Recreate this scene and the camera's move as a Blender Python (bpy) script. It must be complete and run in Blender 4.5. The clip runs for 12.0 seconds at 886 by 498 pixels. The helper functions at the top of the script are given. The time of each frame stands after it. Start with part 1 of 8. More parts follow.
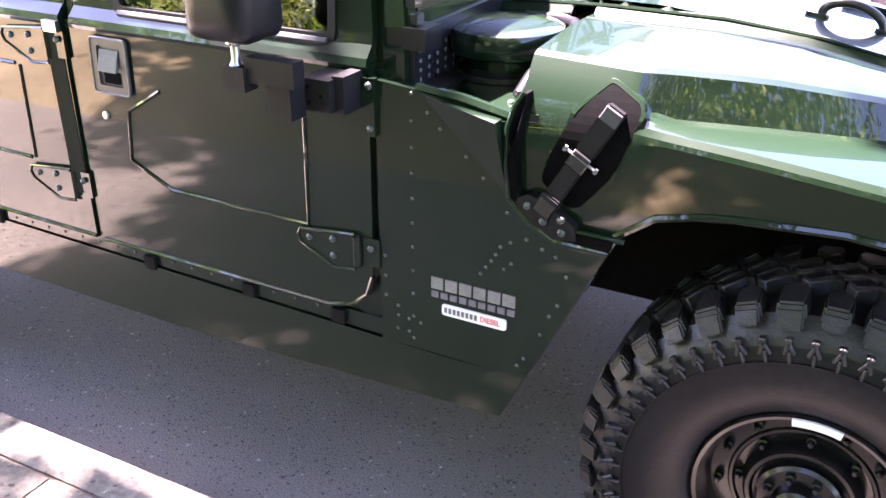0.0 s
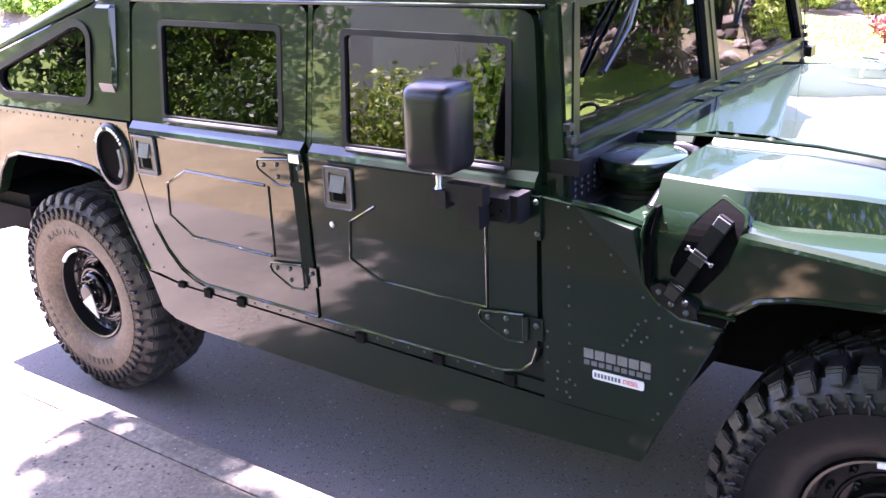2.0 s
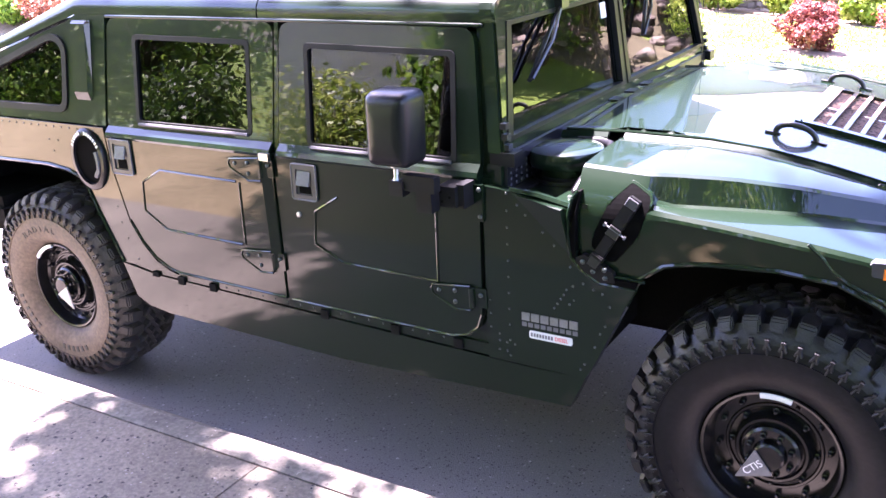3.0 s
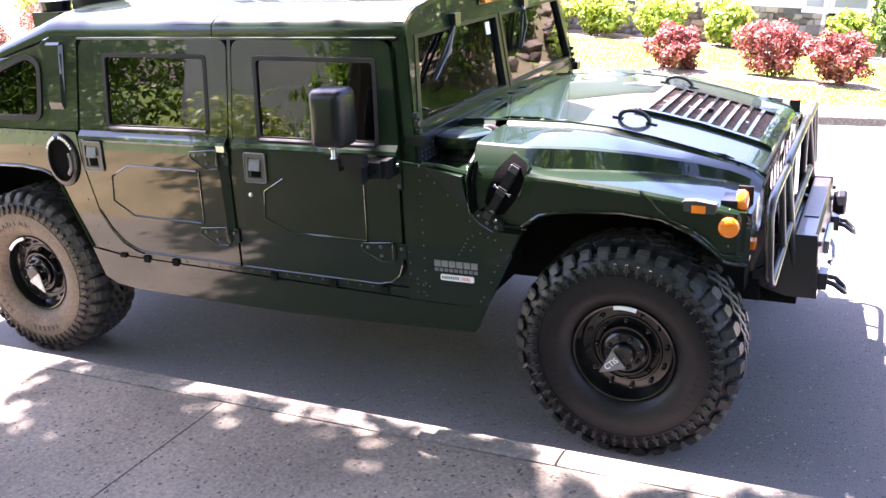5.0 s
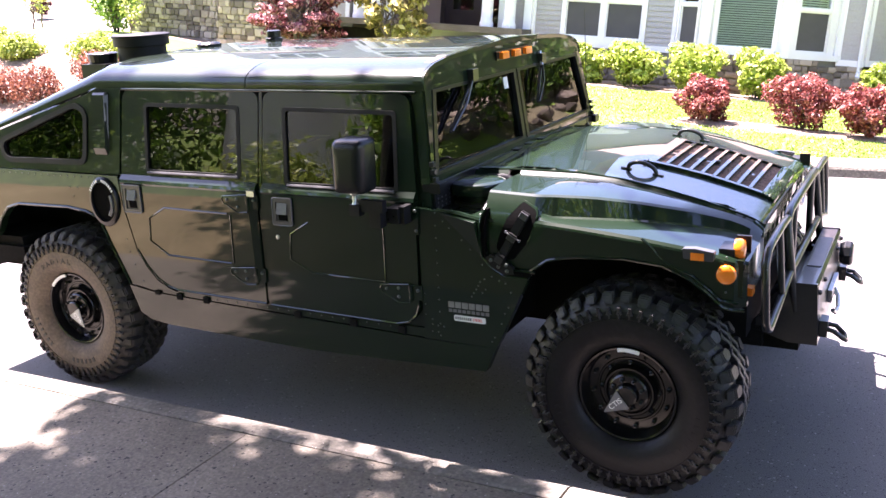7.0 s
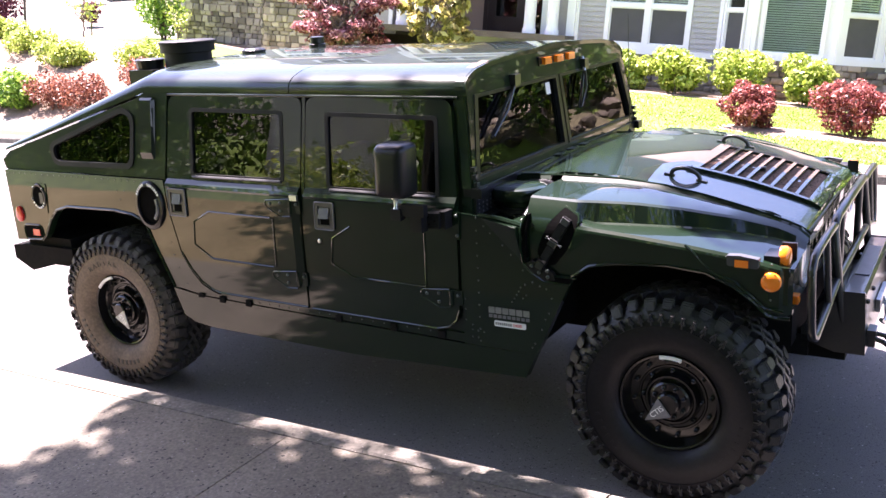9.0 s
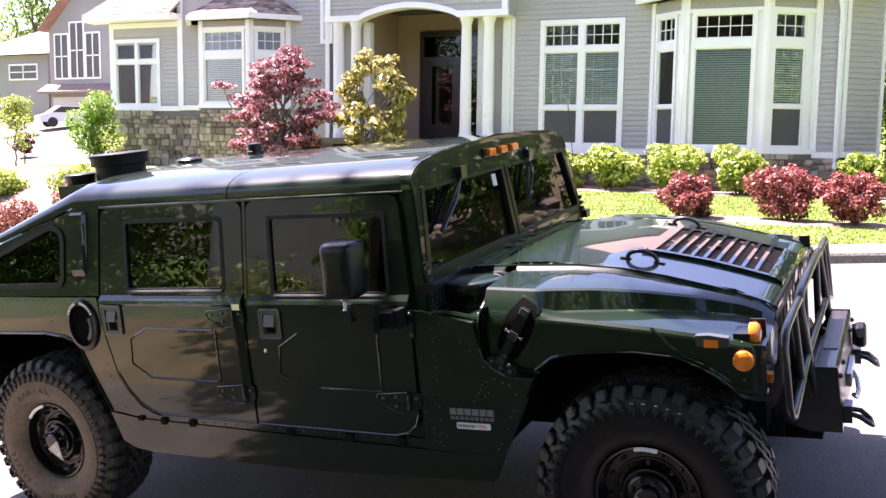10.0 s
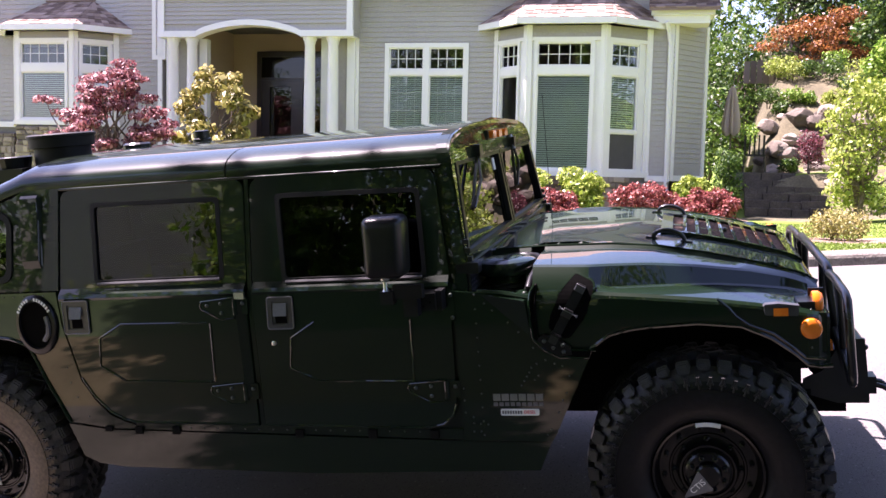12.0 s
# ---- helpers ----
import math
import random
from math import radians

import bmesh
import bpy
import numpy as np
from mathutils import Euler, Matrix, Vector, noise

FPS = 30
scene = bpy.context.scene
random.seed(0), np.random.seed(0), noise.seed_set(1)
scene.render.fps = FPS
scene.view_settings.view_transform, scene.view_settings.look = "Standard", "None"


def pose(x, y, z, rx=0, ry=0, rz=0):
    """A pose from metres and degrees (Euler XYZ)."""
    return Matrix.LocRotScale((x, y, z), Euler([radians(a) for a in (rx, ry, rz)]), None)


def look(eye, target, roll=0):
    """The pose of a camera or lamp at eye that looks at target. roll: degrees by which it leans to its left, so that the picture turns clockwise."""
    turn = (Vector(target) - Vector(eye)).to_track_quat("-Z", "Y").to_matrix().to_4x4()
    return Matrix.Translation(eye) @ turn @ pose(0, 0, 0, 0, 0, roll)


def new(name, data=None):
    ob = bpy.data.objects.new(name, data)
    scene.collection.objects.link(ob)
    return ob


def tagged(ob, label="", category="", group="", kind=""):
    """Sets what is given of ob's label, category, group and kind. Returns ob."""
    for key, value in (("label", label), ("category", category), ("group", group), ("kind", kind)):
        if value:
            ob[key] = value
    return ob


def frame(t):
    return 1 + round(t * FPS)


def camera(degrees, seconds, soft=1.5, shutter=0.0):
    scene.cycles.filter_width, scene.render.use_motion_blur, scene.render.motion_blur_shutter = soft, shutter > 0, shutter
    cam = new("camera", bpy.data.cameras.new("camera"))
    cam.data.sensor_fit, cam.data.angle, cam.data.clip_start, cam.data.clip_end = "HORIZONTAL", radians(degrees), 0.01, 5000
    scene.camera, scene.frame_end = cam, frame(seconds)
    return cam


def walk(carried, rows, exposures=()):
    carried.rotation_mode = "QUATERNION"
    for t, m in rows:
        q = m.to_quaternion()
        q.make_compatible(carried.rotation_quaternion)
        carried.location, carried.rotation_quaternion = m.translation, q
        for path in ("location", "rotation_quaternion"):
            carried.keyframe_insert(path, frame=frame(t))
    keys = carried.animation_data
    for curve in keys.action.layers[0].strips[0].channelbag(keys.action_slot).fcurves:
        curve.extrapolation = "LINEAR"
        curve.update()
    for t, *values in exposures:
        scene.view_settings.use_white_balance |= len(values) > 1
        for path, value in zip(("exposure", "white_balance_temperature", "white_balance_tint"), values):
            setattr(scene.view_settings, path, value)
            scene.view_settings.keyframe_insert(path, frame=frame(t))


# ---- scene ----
cam = camera(50.5, 12.0)

# The street climbs along x and towards the house: STREET takes street coordinates (x along the kerb, y across, z off the asphalt) to the world.
STREET = Matrix(((0.99608, -0.02862, -0.08373, 0), (0.0213, 0.99598, -0.08701, 0), (0.08588, 0.08489, 0.99268, 0), (0, 0, 0, 1)))
PATH = [
    (0, (3.358, -1.612, 1.757), (2.518, -0.022, 0.881), 0.1),
    (0.5, (3.505, -1.745, 1.84), (2.498, -0.25, 0.975), -0.0),
    (0.7, (3.572, -1.749, 1.856), (2.482, -0.245, 1.115), -2.1),
    (1, (3.577, -1.851, 1.916), (2.484, -0.334, 1.207), -3.4),
    (1.5, (3.599, -1.95, 1.928), (2.518, -0.397, 1.279), -2.5),
    (2, (3.616, -2.145, 1.977), (2.483, -0.642, 1.301), -3.3),
    (2.5, (3.687, -2.345, 2.014), (2.582, -0.829, 1.322), -5.5),
    (3, (3.805, -2.562, 2.09), (2.799, -0.976, 1.401), -3.2),
    (3.5, (3.811, -2.888, 2.07), (2.917, -1.206, 1.462), -5.9),
    (3.7, (3.788, -2.973, 2.121), (3.018, -1.3, 1.342), -6.2),
    (5.3, (4.28, -3.487, 2.141), (3.442, -1.769, 1.555), -2.5),
    (5.5, (4.321, -3.52, 2.159), (3.459, -1.801, 1.607), -2.8),
    (6, (4.362, -3.553, 2.177), (3.465, -1.851, 1.632), -2.4),
    (6.5, (4.365, -3.555, 2.179), (3.455, -1.859, 1.636), -2.9),
    (6.7, (4.367, -3.557, 2.179), (3.465, -1.857, 1.637), -3.0),
    (8.3, (4.384, -3.572, 2.176), (3.413, -1.911, 1.631), -2.6),
    (8.5, (4.383, -3.571, 2.176), (3.418, -1.907, 1.629), -2.5),
    (9, (4.372, -3.562, 2.171), (3.386, -1.903, 1.647), -3.2),
    (9.5, (4.322, -3.521, 2.151), (3.28, -1.864, 1.741), -4.0),
    (10, (4.256, -3.424, 2.081), (3.364, -1.66, 1.774), -5.9),
    (10.5, (4.113, -3.31, 2.021), (3.285, -1.508, 1.764), -7.0),
    (11, (3.88, -3.322, 1.974), (3.085, -1.506, 1.709), -8.0),
    (11.5, (3.604, -3.447, 1.943), (3.009, -1.553, 1.703), -7.0),
    (12, (3.266, -3.576, 1.914), (2.76, -1.662, 1.636), -4.7),
]
walk(cam, [(t, STREET @ look(eye, target, roll)) for t, eye, target, roll in PATH],
     exposures=[(0.0, 5.05, 6450, 47), (0.6, 5.1, 6400, 45), (1.2, 4.85, 6050, 49), (2.0, 4.6, 5900, 51), (2.5, 4.6, 5950, 50), (3.7, 4.65, 6050, 47), (5.3, 4.1, 6400, 37), (6.2, 3.65, 6400, 36), (8.5, 3.4, 6400, 36), (9.0, 3.3, 6400, 37), (9.6, 3.1, 6400, 38), (10.2, 2.72, 6350, 40), (11.0, 2.5, 6300, 42), (12.0, 2.45, 6300, 43)])

# ---- light ----
SUN_WAY = Vector((0.432, -0.041, -0.901)).normalized()
world = bpy.data.worlds.new("sky")
scene.world = world
world.use_nodes = True
wn = world.node_tree.nodes
sky = wn.new("ShaderNodeTexSky")
sky.sky_type = "NISHITA"
sky.sun_disc = False
sky.sun_elevation = math.asin(-SUN_WAY.z)
sky.sun_rotation = math.atan2(-SUN_WAY.x, -SUN_WAY.y)
sky.air_density, sky.dust_density, sky.ozone_density = 1.0, 1.2, 1.0
wn["Background"].inputs["Strength"].default_value = 0.07
world.node_tree.links.new(sky.outputs[0], wn["Background"].inputs["Color"])
sun = new("sun", bpy.data.lights.new("sun", "SUN"))
sun.data.energy, sun.data.angle, sun.data.color = 5.0, radians(0.55), (1.0, 0.95, 0.86)
sun.matrix_world = look((0, 0, 30), Vector((0, 0, 30)) + SUN_WAY)


# ---- materials ----
def ramp(nt, fac, stops):
    node = nt.nodes.new("ShaderNodeValToRGB")
    while len(node.color_ramp.elements) < len(stops):
        node.color_ramp.elements.new(0.5)
    for el, (at, col) in zip(node.color_ramp.elements, stops):
        el.position, el.color = at, (*col, 1)
    nt.links.new(fac, node.inputs[0])
    return node.outputs[0]


def material(name, colours, rough=0.6, metal=0.0, scale=4.0, fine=60.0, bump=0.0, coat=0.0, spec=0.5, random_by="", trans=0.0, rough_var=0.0, detail=4.0, sub=0.0, bump_scale=0.0, specks=()):
    """A surface with variation at two scales: broad noise picks the colour, fine noise breaks it up and gives the relief."""
    m = bpy.data.materials.new(name)
    m.use_nodes = True
    nt = m.node_tree
    b = nt.nodes["Principled BSDF"]
    b.inputs["Roughness"].default_value, b.inputs["Metallic"].default_value = rough, metal
    b.inputs["Coat Weight"].default_value, b.inputs["Coat Roughness"].default_value = coat, 0.02
    b.inputs["Specular IOR Level"].default_value = spec
    b.inputs["Transmission Weight"].default_value = trans
    if sub:
        b.inputs["Subsurface Weight"].default_value = sub
    co = nt.nodes.new("ShaderNodeTexCoord")
    broad = nt.nodes.new("ShaderNodeTexNoise")
    broad.inputs["Scale"].default_value, broad.inputs["Detail"].default_value = scale, detail
    small = nt.nodes.new("ShaderNodeTexNoise")
    small.inputs["Scale"].default_value, small.inputs["Detail"].default_value = fine, 3.0
    for tex in (broad, small):
        nt.links.new(co.outputs["Object"], tex.inputs["Vector"])
    mixed = nt.nodes.new("ShaderNodeMath")
    mixed.operation = "MULTIPLY_ADD"
    mixed.inputs[1].default_value, mixed.inputs[2].default_value = 0.6, -0.1
    nt.links.new(small.outputs["Fac"], mixed.inputs[0])
    total = nt.nodes.new("ShaderNodeMath")
    total.operation = "ADD"
    nt.links.new(mixed.outputs[0], total.inputs[0])
    half = nt.nodes.new("ShaderNodeMath")
    half.operation = "MULTIPLY"
    half.inputs[1].default_value = 0.6
    nt.links.new(broad.outputs["Fac"], half.inputs[0])
    nt.links.new(half.outputs[0], total.inputs[1])
    fac = total.outputs[0]
    if random_by:
        if random_by == "object":
            rnd = nt.nodes.new("ShaderNodeObjectInfo").outputs["Random"]
        else:
            rnd = nt.nodes.new("ShaderNodeNewGeometry").outputs["Random Per Island"]
        mixr = nt.nodes.new("ShaderNodeMix")
        mixr.inputs[0].default_value = 0.6
        nt.links.new(fac, mixr.inputs[2])
        nt.links.new(rnd, mixr.inputs[3])
        fac = mixr.outputs[0]
    n = len(colours)
    stops = [(0.28 + 0.46 * i / max(1, n - 1), c) for i, c in enumerate(colours)]
    if n > 1:
        nt.links.new(ramp(nt, fac, stops), b.inputs["Base Color"])
    else:
        b.inputs["Base Color"].default_value = (*colours[0], 1)
    for size, keep, colour in specks:
        vor = nt.nodes.new("ShaderNodeTexVoronoi")
        vor.inputs["Scale"].default_value = size
        nt.links.new(co.outputs["Object"], vor.inputs["Vector"])
        cut = nt.nodes.new("ShaderNodeMapRange")
        cut.inputs[1].default_value, cut.inputs[2].default_value = 1 - keep, 1 - keep + 0.06
        nt.links.new(vor.outputs["Color"], cut.inputs[0])
        mixc = nt.nodes.new("ShaderNodeMix")
        mixc.data_type = "RGBA"
        nt.links.new(cut.outputs[0], mixc.inputs[0])
        nt.links.new(b.inputs["Base Color"].links[0].from_socket, mixc.inputs[6])
        mixc.inputs[7].default_value = (*colour, 1)
        nt.links.new(mixc.outputs[2], b.inputs["Base Color"])
    if rough_var:
        mr = nt.nodes.new("ShaderNodeMapRange")
        mr.inputs[3].default_value, mr.inputs[4].default_value = rough - rough_var, rough + rough_var
        nt.links.new(fac, mr.inputs[0])
        nt.links.new(mr.outputs[0], b.inputs["Roughness"])
    if bump:
        bp = nt.nodes.new("ShaderNodeBump")
        bp.inputs["Strength"].default_value, bp.inputs["Distance"].default_value = bump, 0.01
        src = small
        if bump_scale:
            src = nt.nodes.new("ShaderNodeTexNoise")
            src.inputs["Scale"].default_value, src.inputs["Detail"].default_value = bump_scale, 4.0
            nt.links.new(co.outputs["Object"], src.inputs["Vector"])
        nt.links.new(src.outputs["Fac"], bp.inputs["Height"])
        nt.links.new(bp.outputs[0], b.inputs["Normal"])
    return m


def leaf_material(name, colours, through_light=0.35):
    m = material(name, colours, 0.45, scale=1.5, fine=9.0, random_by="island", spec=0.4)
    nt = m.node_tree
    b = nt.nodes["Principled BSDF"]
    tr = nt.nodes.new("ShaderNodeBsdfTranslucent")
    mix = nt.nodes.new("ShaderNodeMixShader")
    mix.inputs[0].default_value = through_light
    nt.links.new(b.inputs["Base Color"].links[0].from_socket, tr.inputs[0])
    nt.links.new(b.outputs[0], mix.inputs[1])
    nt.links.new(tr.outputs[0], mix.inputs[2])
    nt.links.new(mix.outputs[0], nt.nodes["Material Output"].inputs[0])
    return m


def glass_material(name, tint, rough=0.0):
    m = bpy.data.materials.new(name)
    m.use_nodes = True
    nt = m.node_tree
    nt.nodes.remove(nt.nodes["Principled BSDF"])
    see = nt.nodes.new("ShaderNodeBsdfTransparent")
    see.inputs[0].default_value = (*tint, 1)
    gl = nt.nodes.new("ShaderNodeBsdfGlossy")
    gl.inputs["Roughness"].default_value = rough
    fr = nt.nodes.new("ShaderNodeFresnel")
    fr.inputs[0].default_value = 1.55
    mix = nt.nodes.new("ShaderNodeMixShader")
    nt.links.new(fr.outputs[0], mix.inputs[0])
    nt.links.new(see.outputs[0], mix.inputs[1])
    nt.links.new(gl.outputs[0], mix.inputs[2])
    nt.links.new(mix.outputs[0], nt.nodes["Material Output"].inputs[0])
    return m


PAINT = material("green_paint", [(0.0028, 0.0098, 0.0042), (0.0040, 0.0128, 0.0055)], 0.4, coat=1.0, spec=0.1, scale=1.2, fine=300, rough_var=0.05, bump=0.006, bump_scale=4.0)
PAINT.node_tree.nodes["Principled BSDF"].inputs["Coat IOR"].default_value = 1.42
BLACK_METAL = material("black_metal", [(0.008, 0.008, 0.009), (0.016, 0.016, 0.017)], 0.32, scale=6, fine=120, rough_var=0.12, coat=0.3)
BLACK_PLASTIC = material("black_plastic", [(0.005, 0.005, 0.006), (0.010, 0.010, 0.012)], 0.30, scale=8, fine=300, bump=0.03, spec=0.35)
DARK = material("dark_underside", [(0.005, 0.005, 0.005), (0.012, 0.011, 0.010)], 0.95, scale=5, fine=50, spec=0.1)
# near-black that paints the shade of hollows and gaps onto flat sheets
HOLLOW_SHADE = material("hollow_shade_black", [(0.0015, 0.0015, 0.0015), (0.003, 0.003, 0.003)], 0.9, scale=5, fine=50, spec=0.05)
SEAL = material("seal_rubber", [(0.005, 0.005, 0.0055), (0.010, 0.010, 0.011)], 0.55, scale=9, fine=90, spec=0.2)
RIM_BLACK = material("rim_black", [(0.004, 0.004, 0.0045), (0.008, 0.008, 0.0085)], 0.2, scale=6, fine=120, rough_var=0.07, spec=0.4)
RUBBER = material("tyre_rubber", [(0.005, 0.005, 0.006), (0.011, 0.011, 0.0115), (0.020, 0.019, 0.019)], 0.48, scale=5, fine=70, bump=0.25, rough_var=0.1)
SIDEWALL = material("dusty_sidewall", [(0.045, 0.032, 0.023), (0.10, 0.072, 0.05), (0.16, 0.118, 0.082)], 0.7, scale=7, fine=60, bump=0.25, rough_var=0.1)
GLOSSY_SIDEWALL = material("dressed_sidewall", [(0.004, 0.004, 0.005), (0.007, 0.007, 0.009), (0.012, 0.012, 0.014)], 0.46, spec=0.22, scale=5, fine=50, bump=0.15, rough_var=0.08)
DUSTY_RUBBER = material("dusty_rubber", [(0.012, 0.011, 0.011), (0.028, 0.024, 0.022), (0.055, 0.045, 0.038)], 0.62, scale=6, fine=70, bump=0.3, rough_var=0.1)
STEEL = material("bare_steel", [(0.45, 0.45, 0.46), (0.6, 0.6, 0.6)], 0.3, metal=1.0, scale=20, fine=100, rough_var=0.1)
HINGE_COVER = material("hinge_cover", [(0.006, 0.010, 0.007), (0.011, 0.016, 0.011)], 0.5, scale=8, fine=120, spec=0.25)
RIVET = material("rivet_head", [(0.03, 0.04, 0.035), (0.12, 0.14, 0.125)], 0.35, metal=0.4, scale=30, fine=100)
HANDLE = material("grey_handle", [(0.10, 0.10, 0.11), (0.15, 0.15, 0.16)], 0.4, scale=12, fine=90)
STRIP = material("weatherstrip", [(0.028, 0.028, 0.03), (0.045, 0.045, 0.048)], 0.55, scale=12, fine=90)
PLATE_GREY = material("handle_plate_grey", [(0.032, 0.033, 0.037), (0.05, 0.051, 0.056)], 0.4, scale=12, fine=90)
TAG = material("pale_tag", [(0.30, 0.30, 0.28), (0.45, 0.45, 0.42)], 0.5, scale=40, fine=160)
GARAGE = material("garage_door", [(0.46, 0.43, 0.39), (0.54, 0.51, 0.46)], 0.7, scale=0.6, fine=20)
AMBER = material("amber_lens", [(0.85, 0.19, 0.01), (0.9, 0.24, 0.015)], 0.15, coat=0.6, scale=30, fine=200)
RED_LENS = material("red_lens", [(0.45, 0.012, 0.012), (0.55, 0.02, 0.02)], 0.15, coat=0.6, scale=30, fine=200)
WHITE_LENS = material("clear_lens", [(0.75, 0.76, 0.78), (0.85, 0.86, 0.88)], 0.12, coat=0.5, scale=30, fine=200)
SEAT = material("seat_cloth", [(0.025, 0.025, 0.024), (0.05, 0.048, 0.045)], 0.85, scale=8, fine=150, bump=0.2)
TAN_TRIM = material("tan_trim", [(0.12, 0.10, 0.075), (0.18, 0.15, 0.115)], 0.7, scale=6, fine=90, bump=0.1)
COPPER = material("brown_mesh", [(0.11, 0.068, 0.05), (0.22, 0.14, 0.105)], 0.85, metal=0.0, spec=0.1, scale=40, fine=220, bump=0.3, specks=((130, 0.30, (0.012, 0.009, 0.008)),))
SILVER = material("silver_badge", [(0.16, 0.165, 0.16), (0.24, 0.24, 0.235)], 0.4, metal=0.3, scale=20, fine=150)
BADGE_WHITE = material("badge_white", [(0.72, 0.73, 0.73), (0.8, 0.8, 0.8)], 0.35, scale=20, fine=150)
BADGE_RED = material("badge_red", [(0.7, 0.05, 0.06), (0.75, 0.07, 0.08)], 0.4, scale=20, fine=150)
SIDE_GLASS = glass_material("tinted_glass", (0.24, 0.27, 0.25))
FRONT_GLASS = glass_material("windscreen_glass", (0.62, 0.68, 0.63))
HOUSE_GLASS = glass_material("house_glass", (0.93, 0.96, 0.94))
ASPHALT = material("asphalt", [(0.086, 0.080, 0.077), (0.125, 0.117, 0.112), (0.18, 0.169, 0.161)], 0.9, scale=0.6, fine=150, bump=0.5, specks=((120, 0.12, (0.055, 0.05, 0.048)), (110, 0.10, (0.25, 0.236, 0.226)), (140, 0.06, (0.42, 0.40, 0.38)), (165, 0.16, (0.035, 0.033, 0.031))))
CONCRETE = material("concrete", [(0.078, 0.068, 0.054), (0.132, 0.116, 0.091), (0.215, 0.190, 0.150)], 0.9, scale=1.6, fine=60, bump=0.6, specks=((90, 0.16, (0.03, 0.028, 0.026)), (140, 0.10, (0.26, 0.245, 0.225))))
CURB_MAT = material("kerb_concrete", [(0.075, 0.068, 0.056), (0.135, 0.123, 0.102), (0.235, 0.215, 0.18)], 0.9, scale=4, fine=40, bump=0.8, specks=((110, 0.14, (0.07, 0.062, 0.055)), (150, 0.08, (0.5, 0.47, 0.43))))
GRASS = material("lawn_grass", [(0.085, 0.135, 0.016), (0.125, 0.185, 0.028), (0.165, 0.22, 0.045)], 0.85, scale=0.5, fine=30, bump=0.5, spec=0.2)
SOIL = material("bark_soil", [(0.09, 0.06, 0.042), (0.17, 0.12, 0.085), (0.28, 0.21, 0.15)], 0.95, scale=1.2, fine=26, bump=0.8)
DARK_SOIL = material("dark_soil", [(0.05, 0.045, 0.022), (0.095, 0.082, 0.043), (0.16, 0.14, 0.075)], 0.95, scale=1.2, fine=20, bump=0.8)
FENCE_WOOD = material("fence_wood", [(0.12, 0.09, 0.07), (0.20, 0.16, 0.13)], 0.85, scale=3, fine=40, bump=0.3, random_by="object")
SCREEN = material("insect_screen", [(0.075, 0.073, 0.07), (0.10, 0.097, 0.093)], 0.8, scale=2, fine=300, spec=0.1)
IVY = material("ivy_cover", [(0.02, 0.045, 0.010), (0.045, 0.09, 0.018), (0.09, 0.15, 0.03)], 0.7, scale=1.5, fine=12, bump=0.8)
TAN_GROUND = material("tan_ground", [(0.11, 0.085, 0.040), (0.19, 0.148, 0.072), (0.28, 0.225, 0.12)], 0.95, scale=1.4, fine=22, bump=0.8)
SIDING = material("grey_siding", [(0.335, 0.318, 0.297), (0.385, 0.366, 0.342), (0.425, 0.405, 0.379)], 0.75, scale=0.7, fine=28, bump=0.06)
TRIM = material("white_trim", [(0.74, 0.73, 0.70), (0.82, 0.81, 0.78)], 0.55, scale=1.5, fine=50)
BEIGE = material("beige_wall", [(0.40, 0.29, 0.215), (0.47, 0.345, 0.26)], 0.85, scale=1.0, fine=60, bump=0.1)
SHINGLE = material("roof_shingle", [(0.15, 0.10, 0.078), (0.29, 0.205, 0.165), (0.43, 0.32, 0.26)], 0.9, scale=2, fine=60, bump=0.4, random_by="island")
STONE = material("ledge_stone", [(0.13, 0.107, 0.085), (0.25, 0.208, 0.165), (0.40, 0.34, 0.27)], 0.9, scale=3.0, fine=30, bump=0.7, random_by="object")
BOULDER = material("boulder_stone", [(0.06, 0.048, 0.036), (0.13, 0.105, 0.082), (0.25, 0.21, 0.168)], 0.9, scale=1.6, fine=14, bump=0.9, random_by="object")
STEP_STONE = material("step_stone", [(0.045, 0.034, 0.026), (0.085, 0.066, 0.05), (0.15, 0.118, 0.09)], 0.9, scale=3.0, fine=30, bump=0.7)
MORTAR = material("mortar", [(0.14, 0.13, 0.12), (0.2, 0.19, 0.175)], 0.95, scale=3, fine=50, bump=0.4)
BLIND = material("white_blind", [(0.66, 0.74, 0.66), (0.74, 0.82, 0.74)], 0.6, scale=1, fine=40)
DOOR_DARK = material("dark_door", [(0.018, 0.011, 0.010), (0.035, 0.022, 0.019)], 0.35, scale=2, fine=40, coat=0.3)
# grey that paints the dimness of indoor rooms
ROOM = material("room_dimness", [(0.10, 0.095, 0.085), (0.16, 0.15, 0.135)], 0.9, scale=0.5, fine=12)
BARK = material("bark", [(0.06, 0.045, 0.035), (0.13, 0.10, 0.08), (0.2, 0.16, 0.13)], 0.95, scale=5, fine=35, bump=0.8)
CANVAS = material("beige_canvas", [(0.42, 0.33, 0.26), (0.52, 0.42, 0.34)], 0.85, scale=4, fine=80, bump=0.2)
STUCCO = material("pale_stucco", [(0.52, 0.51, 0.48), (0.60, 0.59, 0.56), (0.66, 0.65, 0.61)], 0.9, scale=0.5, fine=40, bump=0.3)
FAR_WALL = material("far_wall", [(0.23, 0.21, 0.20), (0.29, 0.27, 0.26)], 0.8, scale=0.4, fine=12)
WHITE_CAR = material("white_car_paint", [(0.7, 0.7, 0.71), (0.78, 0.78, 0.78)], 0.3, coat=0.8, scale=1, fine=30)
